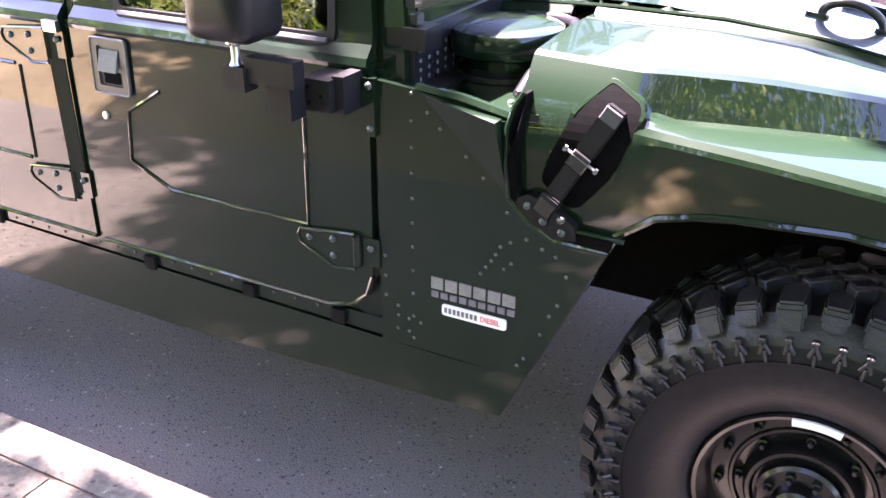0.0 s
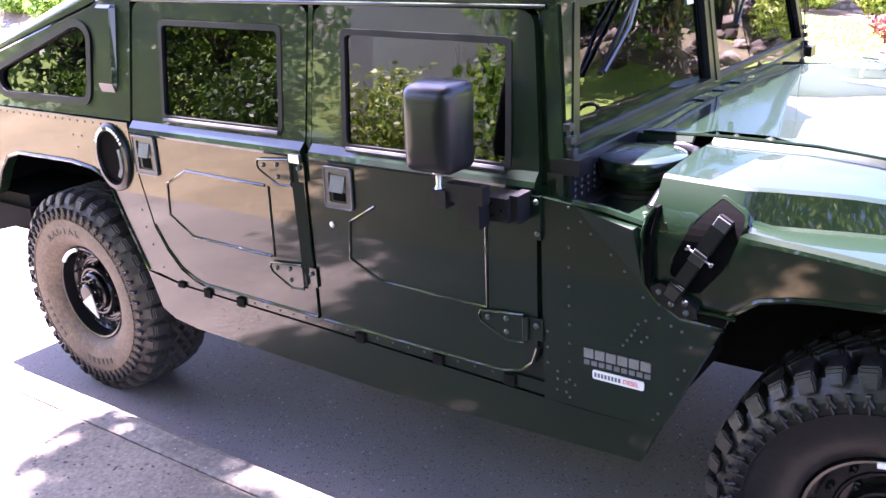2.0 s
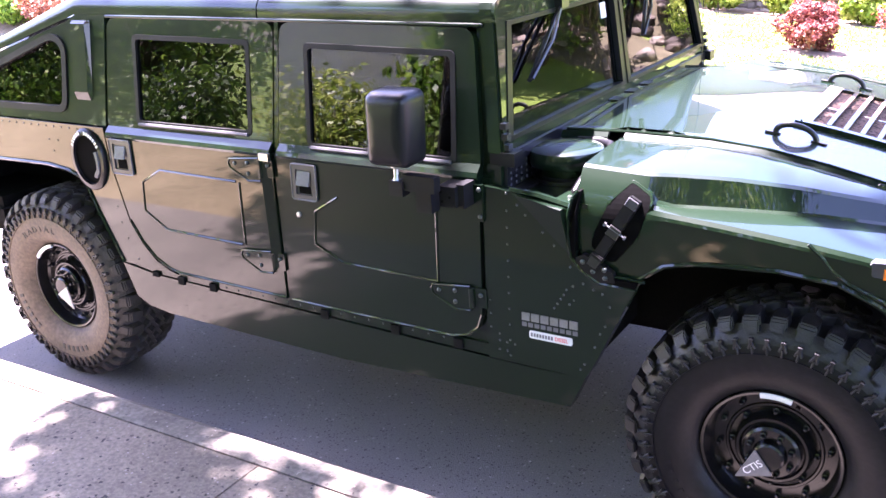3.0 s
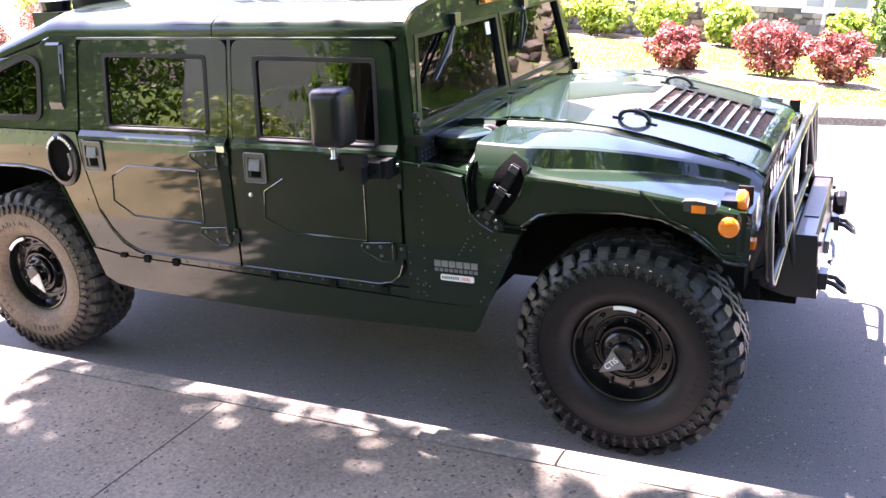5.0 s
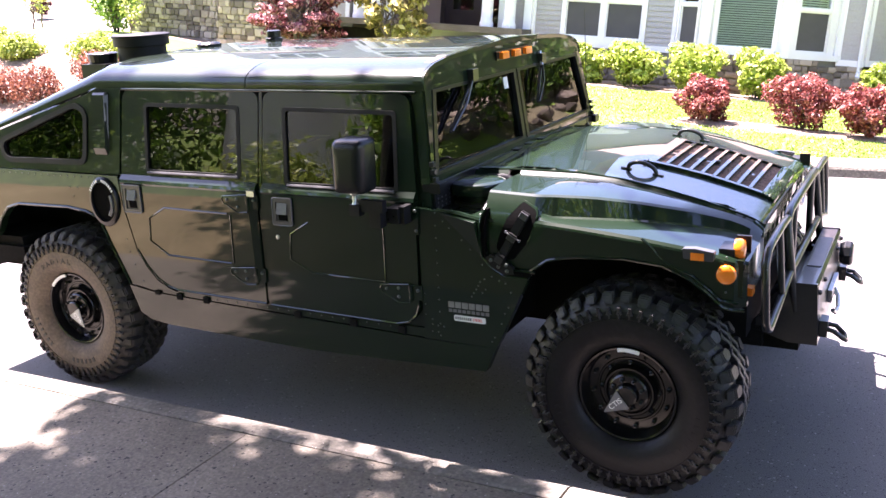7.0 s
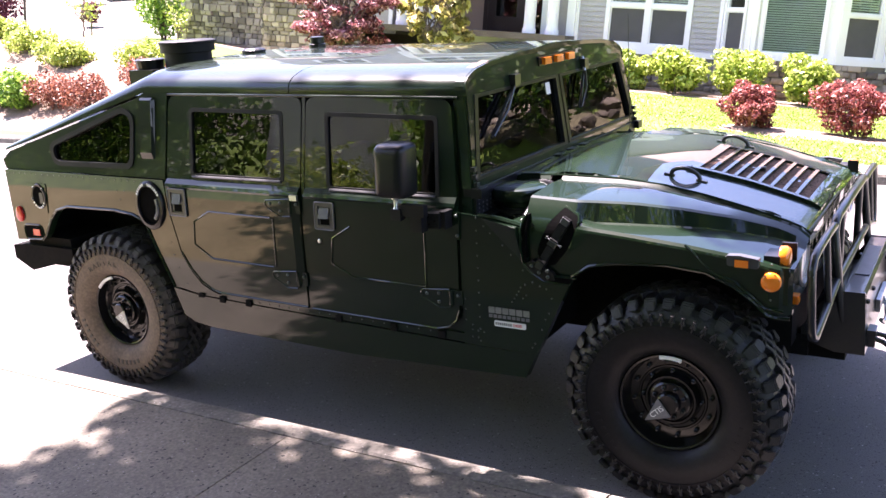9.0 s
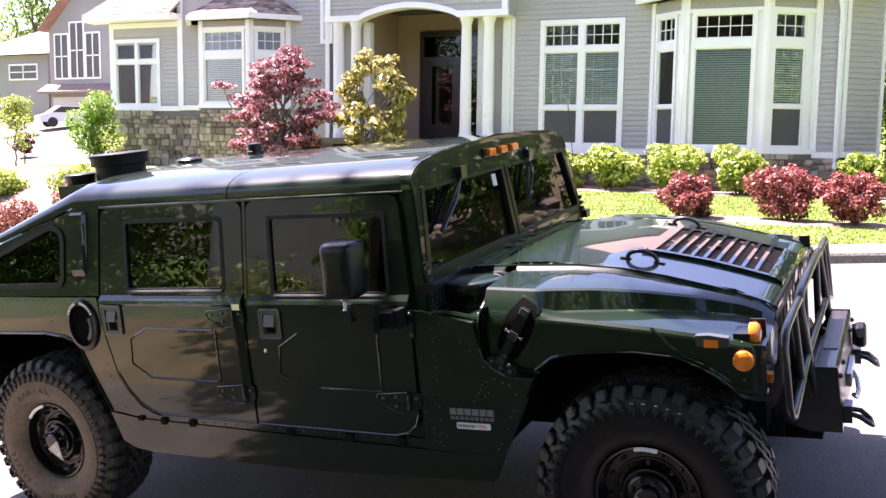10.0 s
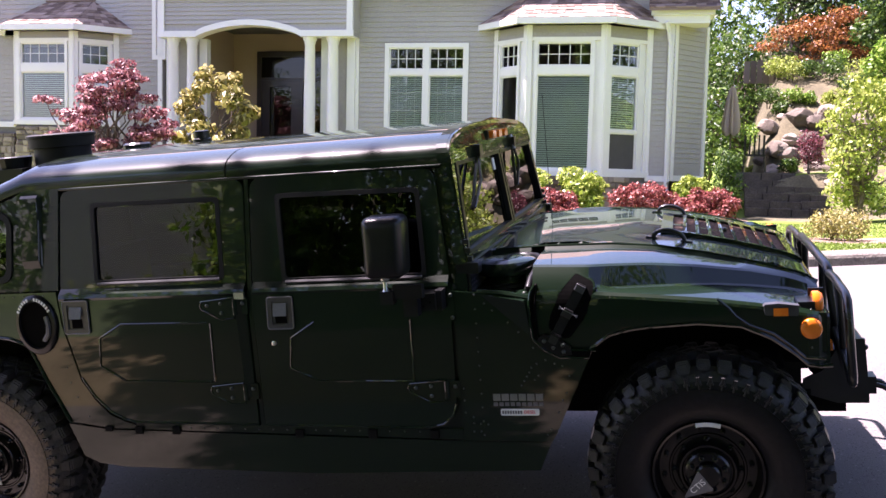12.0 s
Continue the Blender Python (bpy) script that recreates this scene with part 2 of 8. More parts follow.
GREEN_LEAF = leaf_material("green_leaf", [(0.07, 0.16, 0.015), (0.16, 0.30, 0.03), (0.30, 0.42, 0.07)])
LIME_LEAF = leaf_material("lime_leaf", [(0.14, 0.21, 0.02), (0.28, 0.36, 0.05), (0.46, 0.50, 0.13)])
DARK_LEAF = leaf_material("dark_leaf", [(0.02, 0.055, 0.010), (0.055, 0.115, 0.018), (0.12, 0.2, 0.03)])
RED_LEAF = leaf_material("red_leaf", [(0.10, 0.017, 0.017), (0.25, 0.058, 0.052), (0.42, 0.16, 0.13)])
HEDGE_LEAF = leaf_material("hedge_leaf", [(0.09, 0.025, 0.016), (0.21, 0.068, 0.04), (0.34, 0.14, 0.085)])
PURPLE_LEAF = leaf_material("purple_leaf", [(0.085, 0.020, 0.026), (0.25, 0.08, 0.088), (0.48, 0.26, 0.26)])
PLUM_LEAF = leaf_material("plum_leaf", [(0.045, 0.008, 0.016), (0.14, 0.028, 0.04), (0.30, 0.10, 0.12)])
OLIVE_LEAF = leaf_material("olive_leaf", [(0.13, 0.12, 0.03), (0.30, 0.27, 0.075), (0.55, 0.48, 0.19)])
BLADE = leaf_material("grass_blade", [(0.085, 0.135, 0.016), (0.125, 0.185, 0.026), (0.17, 0.235, 0.045)])
RUST_LEAF = leaf_material("rust_leaf", [(0.16, 0.05, 0.015), (0.30, 0.11, 0.03), (0.42, 0.2, 0.06)])


# ---- mesh helpers ----
def finish(name, bm, mat, smooth=False):
    bmesh.ops.recalc_face_normals(bm, faces=bm.faces)
    if smooth:
        for f in bm.faces:
            f.smooth = True
        for e in bm.edges:
            e.smooth = len(e.link_faces) != 2 or e.calc_face_angle(0) < radians(48 if smooth is True else smooth)
    me = bpy.data.meshes.new(name)
    bm.to_mesh(me)
    bm.free()
    me.materials.append(mat)
    return me


def thing(name, bm, mat, label, category, group="", kind="", smooth=False, m=None):
    ob = tagged(new(name, finish(name, bm, mat, smooth)), label, category, group, kind)
    if m is not None:
        ob.matrix_world = m
    return ob


def root(name, label, category, m=None, group="", kind=""):
    ob = tagged(new(name), label, category, group, kind)
    ob.empty_display_size = 0.2
    if m is not None:
        ob.matrix_world = m
    return ob


def part(name, bm, mat, parent, label="", smooth=False, kind="", m=None):
    ob = tagged(new(name, finish(name, bm, mat, smooth)), label, kind=kind)
    ob.parent = parent
    if m is not None:
        ob.matrix_basis = m
    return ob


def shared(name, me, parent, m, label=""):
    ob = tagged(new(name, me), label)
    ob.parent = parent
    ob.matrix_basis = m
    return ob


def soft(bm, width=0.006, seg=2, angle=25):
    edges = [e for e in bm.edges if len(e.link_faces) == 2 and e.calc_face_angle(0) > radians(angle)]
    bmesh.ops.bevel(bm, geom=edges, offset=width, segments=seg, affect="EDGES", clamp_overlap=True)
    return bm


def box(bm, x0, x1, y0, y1, z0, z1, m=None):
    vs = [bm.verts.new((x, y, z)) for z in (z0, z1) for x, y in ((x0, y0), (x1, y0), (x1, y1), (x0, y1))]
    for f in ((3, 2, 1, 0), (4, 5, 6, 7), (0, 1, 5, 4), (1, 2, 6, 5), (2, 3, 7, 6), (3, 0, 4, 7)):
        bm.faces.new([vs[i] for i in f])
    if m is not None:
        bmesh.ops.transform(bm, matrix=m, verts=vs)
    return vs


def boxed(*args, bevel=0.004, m=None):
    bm = bmesh.new()
    box(bm, *args, m=m)
    return soft(bm, bevel) if bevel else bm


def plate(bm, outline, near, far):
    """A plate with the outline (a, b) whose two faces lie at near(a, b) and far(a, b)."""
    n = len(outline)
    a = [bm.verts.new(near(*p)) for p in outline]
    b = [bm.verts.new(far(*p)) for p in outline]
    bm.faces.new(a)
    bm.faces.new(b[::-1])
    for i in range(n):
        bm.faces.new((a[i], b[i], b[(i + 1) % n], a[(i + 1) % n]))


def frame_ring(bm, outer, inner, near, far):
    n = len(outer)
    rows = [[bm.verts.new(f(*p)) for p in loop] for f, loop in ((near, outer), (near, inner), (far, inner), (far, outer))]
    for k in range(4):
        r, s = rows[k], rows[(k + 1) % 4]
        for i in range(n):
            bm.faces.new((r[i], r[(i + 1) % n], s[(i + 1) % n], s[i]))


def rounded(poly, r, n=4):
    out = []
    k = len(poly)
    for i in range(k):
        p, a, b = Vector(poly[i]), Vector(poly[i - 1]), Vector(poly[(i + 1) % k])
        ra = min(r, (a - p).length * 0.45)
        rb = min(r, (b - p).length * 0.45)
        s, e = p + (a - p).normalized() * ra, p + (b - p).normalized() * rb
        for j in range(n + 1):
            t = j / n
            q = (1 - t) ** 2 * s + 2 * t * (1 - t) * p + t * t * e
            out.append((q.x, q.y))
    return out


def shrink(poly, d):
    """The outline moved inwards by d (for outlines that are nearly convex)."""
    k = len(poly)
    area = sum(poly[i - 1][0] * poly[i][1] - poly[i][0] * poly[i - 1][1] for i in range(k))
    s = 1 if area > 0 else -1
    out = []
    for i in range(k):
        p, a, b = Vector(poly[i]), Vector(poly[i - 1]), Vector(poly[(i + 1) % k])
        n1 = Vector((-(p - a).y, (p - a).x)).normalized() * s
        n2 = Vector((-(b - p).y, (b - p).x)).normalized() * s
        nn = n1 + n2
        nn = nn / max(0.4, nn.length_squared / 2)
        q = p + nn * d
        out.append((q.x, q.y))
    return out


def lathe(bm, profile, n=32, m=None, closed=False):
    """Turns the profile (radius, height) round z."""
    rings = []
    for r, z in profile:
        rings.append([bm.verts.new((r * math.cos(6.28318530718 * i / n), r * math.sin(6.28318530718 * i / n), z)) for i in range(n)])
    pairs = list(zip(rings, rings[1:])) + ([(rings[-1], rings[0])] if closed else [])
    for a, b in pairs:
        for i in range(n):
            bm.faces.new((a[i], a[(i + 1) % n], b[(i + 1) % n], b[i]))
    if not closed:
        for ring in (rings[0], rings[-1]):
            bm.faces.new(ring)
    if m is not None:
        bmesh.ops.transform(bm, matrix=m, verts=[v for r in rings for v in r])


def rod(bm, a, b, r, n=10, r2=None):
    a, b = Vector(a), Vector(b)
    q = (b - a).to_track_quat("Z", "Y").to_matrix().to_4x4()
    lathe(bm, [(r, 0), (r if r2 is None else r2, (b - a).length)], n, Matrix.Translation(a) @ q)


def tube(bm, pts, r, n=10):
    """A round bar bent along the points."""
    pts = [Vector(p) for p in pts]
    rings = []
    for i, p in enumerate(pts):
        d = ((pts[i] - pts[i - 1]).normalized() if i else Vector()) + ((pts[i + 1] - pts[i]).normalized() if i + 1 < len(pts) else Vector())
        q = d.to_track_quat("Z", "Y").to_matrix()
        rings.append([bm.verts.new(p + q @ Vector((r * math.cos(6.28318 * k / n), r * math.sin(6.28318 * k / n), 0))) for k in range(n)])
    for a, b in zip(rings, rings[1:]):
        best = min(range(n), key=lambda s: sum((a[k].co - b[(k + s) % n].co).length for k in range(n)))
        for k in range(n):
            bm.faces.new((a[k], a[(k + 1) % n], b[(k + 1 + best) % n], b[(k + best) % n]))
    bm.faces.new(rings[0])
    bm.faces.new(rings[-1])


def grid(bm, rows):
    vs = [[bm.verts.new(p) for p in row] for row in rows]
    for a, b in zip(vs, vs[1:]):
        for i in range(len(a) - 1):
            bm.faces.new((a[i], a[i + 1], b[i + 1], b[i]))
    return vs


def lerp_table(table, x):
    if x <= table[0][0]:
        return table[0][1]
    for (x0, v0), (x1, v1) in zip(table, table[1:]):
        if x <= x1:
            return v0 + (v1 - v0) * (x - x0) / (x1 - x0)
    return table[-1][1]


def smooth01(t):
    t = max(0.0, min(1.0, t))
    return t * t * (3 - 2 * t)


# ---- ground, road, kerbs ----
def street_z(x, y):
    x = max(-45.0, min(45.0, x))
    return 0.08434 * x + 0.08765 * y


SKEW = 0.0214


def ground_z(x, y):
    across_street = y - SKEW * max(-45.0, min(45.0, x))
    if -14 < across_street < 16:
        y = across_street
    if y < -1.9:
        return street_z(x, max(y, -14.0)) + 0.10 + 0.10 * min(8.0, -1.9 - y)
    if y < 7.17:
        return street_z(x, y) - 0.10
    lot = 1.06 + 0.25 * smooth01((-x - 12) / 5) - 1.5 * smooth01((-x - 18) / 7) + 0.35 * smooth01((x - 5) / 4)
    lot += 0.17 * max(0.0, min(y, 80.0) - 26) * smooth01((-x - 14) / 8)
    z = street_z(x, 7.1) + 0.10 + (lot - street_z(x, 7.1) - 0.10) * smooth01((y - 7.1) / 3.6)
    if x > 3.6:
        right = smooth01((x - 4.2) / 0.8)
        terrace = 1.05 * smooth01((y - 18.9) / 1.4) + 1.6 * smooth01((y - 23.3) / 2.0) + 1.5 * smooth01((y - 25.6) / 3.4) + 2.6 * smooth01((y - 30.0) / 5.0)
        z += right * terrace
    if x > 8.5:
        z += smooth01((x - 8.5) / 3.0) * (0.09 * (min(x, 45.0) - 7.0) + 0.11 * max(0.0, min(y, 22.0) - 8.5))
    if y > 40 and x > -30:
        z += 0.05 * (y - 40)
    return z


def build_ground():
    xs = sorted(set([-400, -250, -160, -110, -80, -65, -55, -48] + [-42 + 1.5 * i for i in range(14)] + [-21 + 0.75 * i for i in range(49)] + [16, 18, 21, 25, 30, 36, 45, 60, 90, 150, 250, 400]))
    ys = sorted(set([-400, -200, -100, -60, -40, -30, -24, -20, -17, -14, -12] + [-10 + 0.8 * i for i in range(10)] + [-2.1, -1.9, -1.5, 6.6, 7.16, 7.18] + [7.6 + 0.6 * i for i in range(46)] + [36, 38, 42, 47, 55, 70, 100, 160, 250, 400]))
    bm = bmesh.new()
    skewed = lambda x, y: y + (SKEW * max(-45.0, min(45.0, x)) if -14 < y < 16 else 0)
    grid(bm, [[(x, skewed(x, y), ground_z(x, skewed(x, y)) + (0.015 * noise.noise((x * 1.7, y * 1.7, 0)) if y > 7.3 or y < -2 else 0)) for x in xs] for y in ys])
    return thing("ground", bm, GRASS, "sunlit green lawn running up from the kerb", "ground", kind="structure", smooth=True)


def build_street():
    bm = bmesh.new()
    box(bm, -48, 48, -0.19, 7.02, -0.12, 0.0)
    thing("road", bm, ASPHALT, "dark grey asphalt street with fine speckle", "road", kind="structure", m=STREET)
    prof = [(-0.345, -0.1), (-0.345, 0.118), (-0.33, 0.125), (-0.235, 0.122), (-0.205, 0.108), (-0.192, 0.08), (-0.17, -0.1)]
    for name, flip, x_joints in (("kerb", False, [-30, -20, -12, -6, -2.4, 3.13, 6.2, 12, 20, 30]), ("far_kerb", True, [-30, -20, -14, -9, -4, 0.9, 4.2, 7.2, 12, 20, 30])):
        holder = root(name, "weathered pale concrete kerb along the asphalt", "kerb", STREET, kind="structure")
        for x0, x1 in zip(x_joints, x_joints[1:]):
            bm = bmesh.new()
            f = (lambda y: 6.83 - y) if flip else (lambda y: y)
            cuts = [x0 + 0.006 + (x1 - x0 - 0.012) * i / 24 for i in range(25)]
            rows = [[(x, f(y) + 0.003 * noise.noise((x * 3, y * 9, 1)), z + (0.004 * noise.noise((x * 4, y * 20, 2)) if z > 0.05 else 0)) for y, z in prof] for x in cuts]
            vs = grid(bm, rows)
            bm.faces.new(vs[0])
            bm.faces.new(vs[-1][::-1])
            part("kerb_stone", bm, CURB_MAT, holder, smooth=False)
    bm = bmesh.new()
    rows = []
    for i in range(161):
        x = -24 + 0.3 * i
        rows.append([(x, -0.366 + 0.004 * noise.noise((x * 2, 0, 3)), 0.108), (x, -0.353, 0.112 + 0.008 * noise.noise((x * 5, 2, 0))), (x, -0.340, 0.108)])
    grid(bm, rows)
    thing("joint_dirt", bm, SOIL, "dark dirt filling the joint beside the kerb", "dirt", kind="structure", m=STREET)
    walk_root = root("sidewalk", "grey concrete footpath slabs dappled with tree shade", "sidewalk", STREET, kind="structure")
    joints = [-24, -20, -16, -12, -8, -5, -2, 1.52, 4.55, 8, 11, 15, 19, 24]
    for x0, x1 in zip(joints, joints[1:]):
        bm = bmesh.new()
        box(bm, x0 + 0.0035, x1 - 0.0035, -2.0, -0.360, -0.1, 0.122)
        soft(bm, 0.006, 2)
        part("slab", bm, CONCRETE, walk_root)


build_ground()
build_street()


# ---- the truck (street coordinates; its near side lies at y = 0, its middle at y = 1.13) ----
WIDE = 2.26


def lean(z):
    """How far the side of the cab leans in at the height z."""
    return 0.012 + max(0.0, z - 1.25) * 0.165


def across(far_side):
    return (lambda y: WIDE - y) if far_side else (lambda y: y)


truck = root("off_road_truck", "dark green four-door off-road truck parked at the kerb", "truck", STREET)


def side_faces(far_side, y, thick):
    g = across(far_side)
    return (lambda x, z: (x, g(y + (lean(z) if z > 1.25 else 0)), z)), (lambda x, z: (x, g(y + thick + (lean(z) if z > 1.25 else 0)), z))


def rivets(parent, places, me, far_side=False, y=0.0):
    g = across(far_side)
    for x, z in places:
        shared("rivet", me, parent, Matrix.Translation((x, g(y), z)) @ pose(0, 0, 0, -90 if far_side else 90))


def rivet_mesh(r):
    bm = bmesh.new()
    lathe(bm, [(r, -0.002), (r, r * 0.35), (r * 0.55, r * 0.75)], 8)
    return finish("rivet", bm, RIVET, True)


RIVET_SMALL, RIVET_BIG = rivet_mesh(0.0042), rivet_mesh(0.0085)

REAR_DOOR_LOW = [(0.522, 1.25), (0.53, 1.13), (0.592, 0.875), (0.650, 0.785), (0.718, 0.718), (0.79, 0.682), (0.845, 0.669), (1.438, 0.66), (1.438, 1.25)]
FRONT_DOOR_LOW = [(1.468, 1.25), (1.468, 0.657), (2.20, 0.648), (2.265, 0.664), (2.308, 0.70), (2.325, 0.75), (2.332, 1.25)]
REAR_WINDOW = [(0.697, 1.655), (1.318, 1.648), (1.332, 1.308), (0.71, 1.306)]
FRONT_WINDOW = [(1.590, 1.645), (2.212, 1.636), (2.233, 1.285), (1.612, 1.285)]


def build_door(name, far_side, low, upper, window, handle, relief, hinges):
    g = across(far_side)
    near, far = side_faces(far_side, 0.0, 0.045)
    bm = bmesh.new()
    plate(bm, low, near, far)
    soft(bm, 0.012, 3)
    # upper frame round the window, leaning in
    o = rounded(upper, 0.05)
    w = rounded(window, 0.022)
    frame_ring(bm, o, w, *side_faces(far_side, 0.004, 0.04))
    # the ledge under the window
    x0, x1 = low[0][0] + 0.004, low[-1][0] - 0.004
    sec = [(0.002, 1.232), (-0.006, 1.246), (0.0, 1.262), (0.022, 1.286), (0.04, 1.29), (0.04, 1.232)]
    n = len(sec)
    ends = [[bm.verts.new((x, g(y), z)) for y, z in sec] for x in (x0, x1)]
    for i in range(n):
        bm.faces.new((ends[0][i], ends[0][(i + 1) % n], ends[1][(i + 1) % n], ends[1][i]))
    for e in ends:
        bm.faces.new(e)
    door = part(name, bm, PAINT, truck, "dark green glossy door panel")
    # seal and pane
    bm = bmesh.new()
    frame_ring(bm, rounded([(a, b) for a, b in shrink(window, -0.006)], 0.024), rounded(shrink(window, 0.013), 0.018), *side_faces(far_side, 0.001, 0.02))
    part("window_seal", bm, SEAL, door, "black rubber window seal")
    bm = bmesh.new()
    plate(bm, rounded(shrink(window, 0.008), 0.018), *side_faces(far_side, 0.012, 0.005))
    ob = part("window_glass", bm, SIDE_GLASS, door, "dark tinted window glass")
    ob.visible_shadow = False
    bm = bmesh.new()
    (ax, az), (bx, bz) = window[3], window[2]
    tube(bm, [(ax + 0.012, g(lean(az) - 0.001), az - 0.002), ((ax + bx) / 2, g(lean(az) - 0.001), (az + bz) / 2 - 0.002), (bx - 0.012, g(lean(bz) - 0.001), bz - 0.002)], 0.008, 6)
    part("window_weatherstrip", bm, STRIP, door, "grey weatherstrip under the glass", smooth=True)
    # handle: plate with a recess and a lever
    hx0, hx1, hz0, hz1 = handle
    out = rounded([(hx0, hz1), (hx1, hz1), (hx1 - 0.004, hz0), (hx0 - 0.006, hz0)], 0.01, 2)
    inn = rounded(shrink([(hx0, hz1), (hx1, hz1), (hx1 - 0.004, hz0), (hx0 - 0.006, hz0)], 0.019), 0.006, 2)
    bm = bmesh.new()
    frame_ring(bm, out, inn, lambda x, z: (x, g(-0.008), z), lambda x, z: (x, g(0.004), z))
    plate(bm, inn, lambda x, z: (x, g(-0.0015), z), lambda x, z: (x, g(0.003), z))
    hp = part("handle_plate", bm, PLATE_GREY, door, "grey recessed door handle plate")
    cx = (hx0 + hx1) / 2 - 0.003
    bm = bmesh.new()
    a, b = hz1 - 0.028, hz1 - 0.08
    vs = [(cx - 0.03, -0.004, a), (cx + 0.03, -0.004, a), (cx + 0.03, -0.02, b), (cx - 0.03, -0.02, b)]
    plate(bm, [(0, 0), (1, 1), (2, 2), (3, 3)], lambda i, j: (vs[i][0], g(vs[i][1]), vs[i][2]), lambda i, j: (vs[i][0], g(vs[i][1] + 0.008), vs[i][2] + 0.003))
    part("handle_lever", bm, HANDLE, door, "grey handle lever")
    bm = bmesh.new()
    tube(bm, [(x, g(-0.008), z) for x, z in out + out[:1]], 0.003, 6)
    part("handle_rim", bm, HANDLE, hp, "pale rim of the handle plate", smooth=True)
    # shade under the lever, painted as a thin black box
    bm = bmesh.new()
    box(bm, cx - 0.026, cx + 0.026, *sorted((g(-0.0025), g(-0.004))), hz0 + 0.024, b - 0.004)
    part("handle_recess_shade", bm, HOLLOW_SHADE, door, "black sheet for the shade under the lever")
    # stamped outline in the panel
    bm = bmesh.new()
    for pts in relief:
        tube(bm, [(x, g(0.0005), z) for x, z in pts], 0.0058, 6)
    part("panel_ridge", bm, PAINT, door, smooth=True)
    # hinges
    for hx, hz, big in hinges:
        bm = bmesh.new()
        leafo = rounded([(hx - 0.155, hz + 0.028), (hx, hz + 0.042), (hx, hz - 0.042), (hx - 0.06, hz - 0.05), (hx - 0.15, hz - 0.002)], 0.014, 3)
        plate(bm, leafo, lambda x, z: (x, g(-0.009), z), lambda x, z: (x, g(0.004), z))
        soft(bm, 0.0035, 2)
        box(bm, hx, hx + 0.062, *sorted((g(-0.006), g(0.006))), hz - 0.03, hz + 0.04)
        lathe(bm, [(0.011, -0.036), (0.011, 0.036)], 10, Matrix.Translation((hx + 0.006, g(-0.009), hz + 0.004)))
        hg = part("hinge", bm, PAINT, door, "green strap hinge with bolt heads")
        bm = bmesh.new()
        rim_line = [(hx, hz + 0.043), (hx - 0.150, hz + 0.029), (hx - 0.158, hz + 0.012), (hx - 0.150, hz - 0.006), (hx - 0.062, hz - 0.051), (hx, hz - 0.046)]
        tube(bm, [(x, g(-0.009), z) for x, z in rim_line], 0.0042, 6)
        part("hinge_rim", bm, PAINT, hg, smooth=True)
        rivets(door, [(hx - 0.125, hz + 0.012), (hx - 0.06, hz + 0.02), (hx - 0.06, hz - 0.022), (hx + 0.042, hz + 0.018)], RIVET_BIG, far_side, -0.010)
    if name == "rear_door":
        bm = bmesh.new()
        plate(bm, [(1.392, 1.225), (1.432, 1.225), (1.436, 0.79), (1.400, 0.79)], lambda x, z: (x, g(-0.014 + (0.012 if x > 1.42 else 0)), z), lambda x, z: (x, g(0.004), z))
        part("hinge_bar", soft(bm, 0.003, 1), HINGE_COVER, door, "dark hinge bar along the door edge")
        bm = bmesh.new()
        box(bm, 1.394, 1.440, *sorted((g(-0.018), g(-0.004))), 1.222, 1.250)
        part("hinge_bolt", soft(bm, 0.003, 1), STEEL, door, "bright hinge pin head")
    # raised flange along the lower edge
    bm = bmesh.new()
    run = [p for p in low if p[1] < 1.1]
    tube(bm, [(x, g(0.0), z + 0.006) for x, z in run], 0.0055, 6)
    part("door_flange", bm, PAINT, door, smooth=True)
    return door


REAR_RELIEF = [[(1.244, 1.12), (0.825, 1.124), (0.71, 1.062), (0.697, 0.936), (0.816, 0.865), (1.238, 0.859)], [(1.262, 1.118), (1.254, 0.861)]]
FRONT_RELIEF = [[(1.739, 1.111), (1.629, 1.045), (1.615, 0.916), (1.741, 0.858), (2.154, 0.853), (2.160, 1.112)]]
for far_side in (False, True):
    d = build_door("rear_door", far_side, REAR_DOOR_LOW, [(0.540, 1.722), (1.440, 1.720), (1.440, 1.255), (0.524, 1.255)], REAR_WINDOW, (0.546, 0.672, 1.087, 1.236), REAR_RELIEF, [(1.385, 1.185, 1), (1.392, 0.81, 1)])
    f = build_door("front_door", far_side, FRONT_DOOR_LOW, [(1.470, 1.720), (2.282, 1.714), (2.334, 1.255), (1.468, 1.255)], FRONT_WINDOW, (1.540, 1.654, 1.087, 1.224), FRONT_RELIEF, [(2.286, 0.815, 1)])
    g = across(far_side)
    bm = bmesh.new()
    lathe(bm, [(0.011, 0), (0.011, 0.004), (0.006, 0.006)], 14, Matrix.Translation((1.550, g(0), 1.024)) @ pose(0, 0, 0, -90 if far_side else 90))
    part("lock", bm, STEEL, f, "bright steel door lock")

# quarter panel over the rear wheel
QUARTER = [(-0.832, 1.278), (-0.818, 0.838), (-0.575, 0.852), (-0.535, 0.885), (-0.47, 0.985), (-0.40, 1.052), (-0.30, 1.08), (0.10, 1.086), (0.24, 1.07), (0.335, 1.036), (0.40, 0.885), (0.455, 0.775), (0.505, 0.673), (0.835, 0.662),
           (0.785, 0.674), (0.710, 0.709), (0.642, 0.778), (0.584, 0.87), (0.521, 1.13), (0.513, 1.278)]
UPPER_REAR = [(-0.84, 1.282), (-0.868, 1.335), (-0.80, 1.388), (0.335, 1.718), (0.35, 1.735), (0.532, 1.735), (0.515, 1.282)]
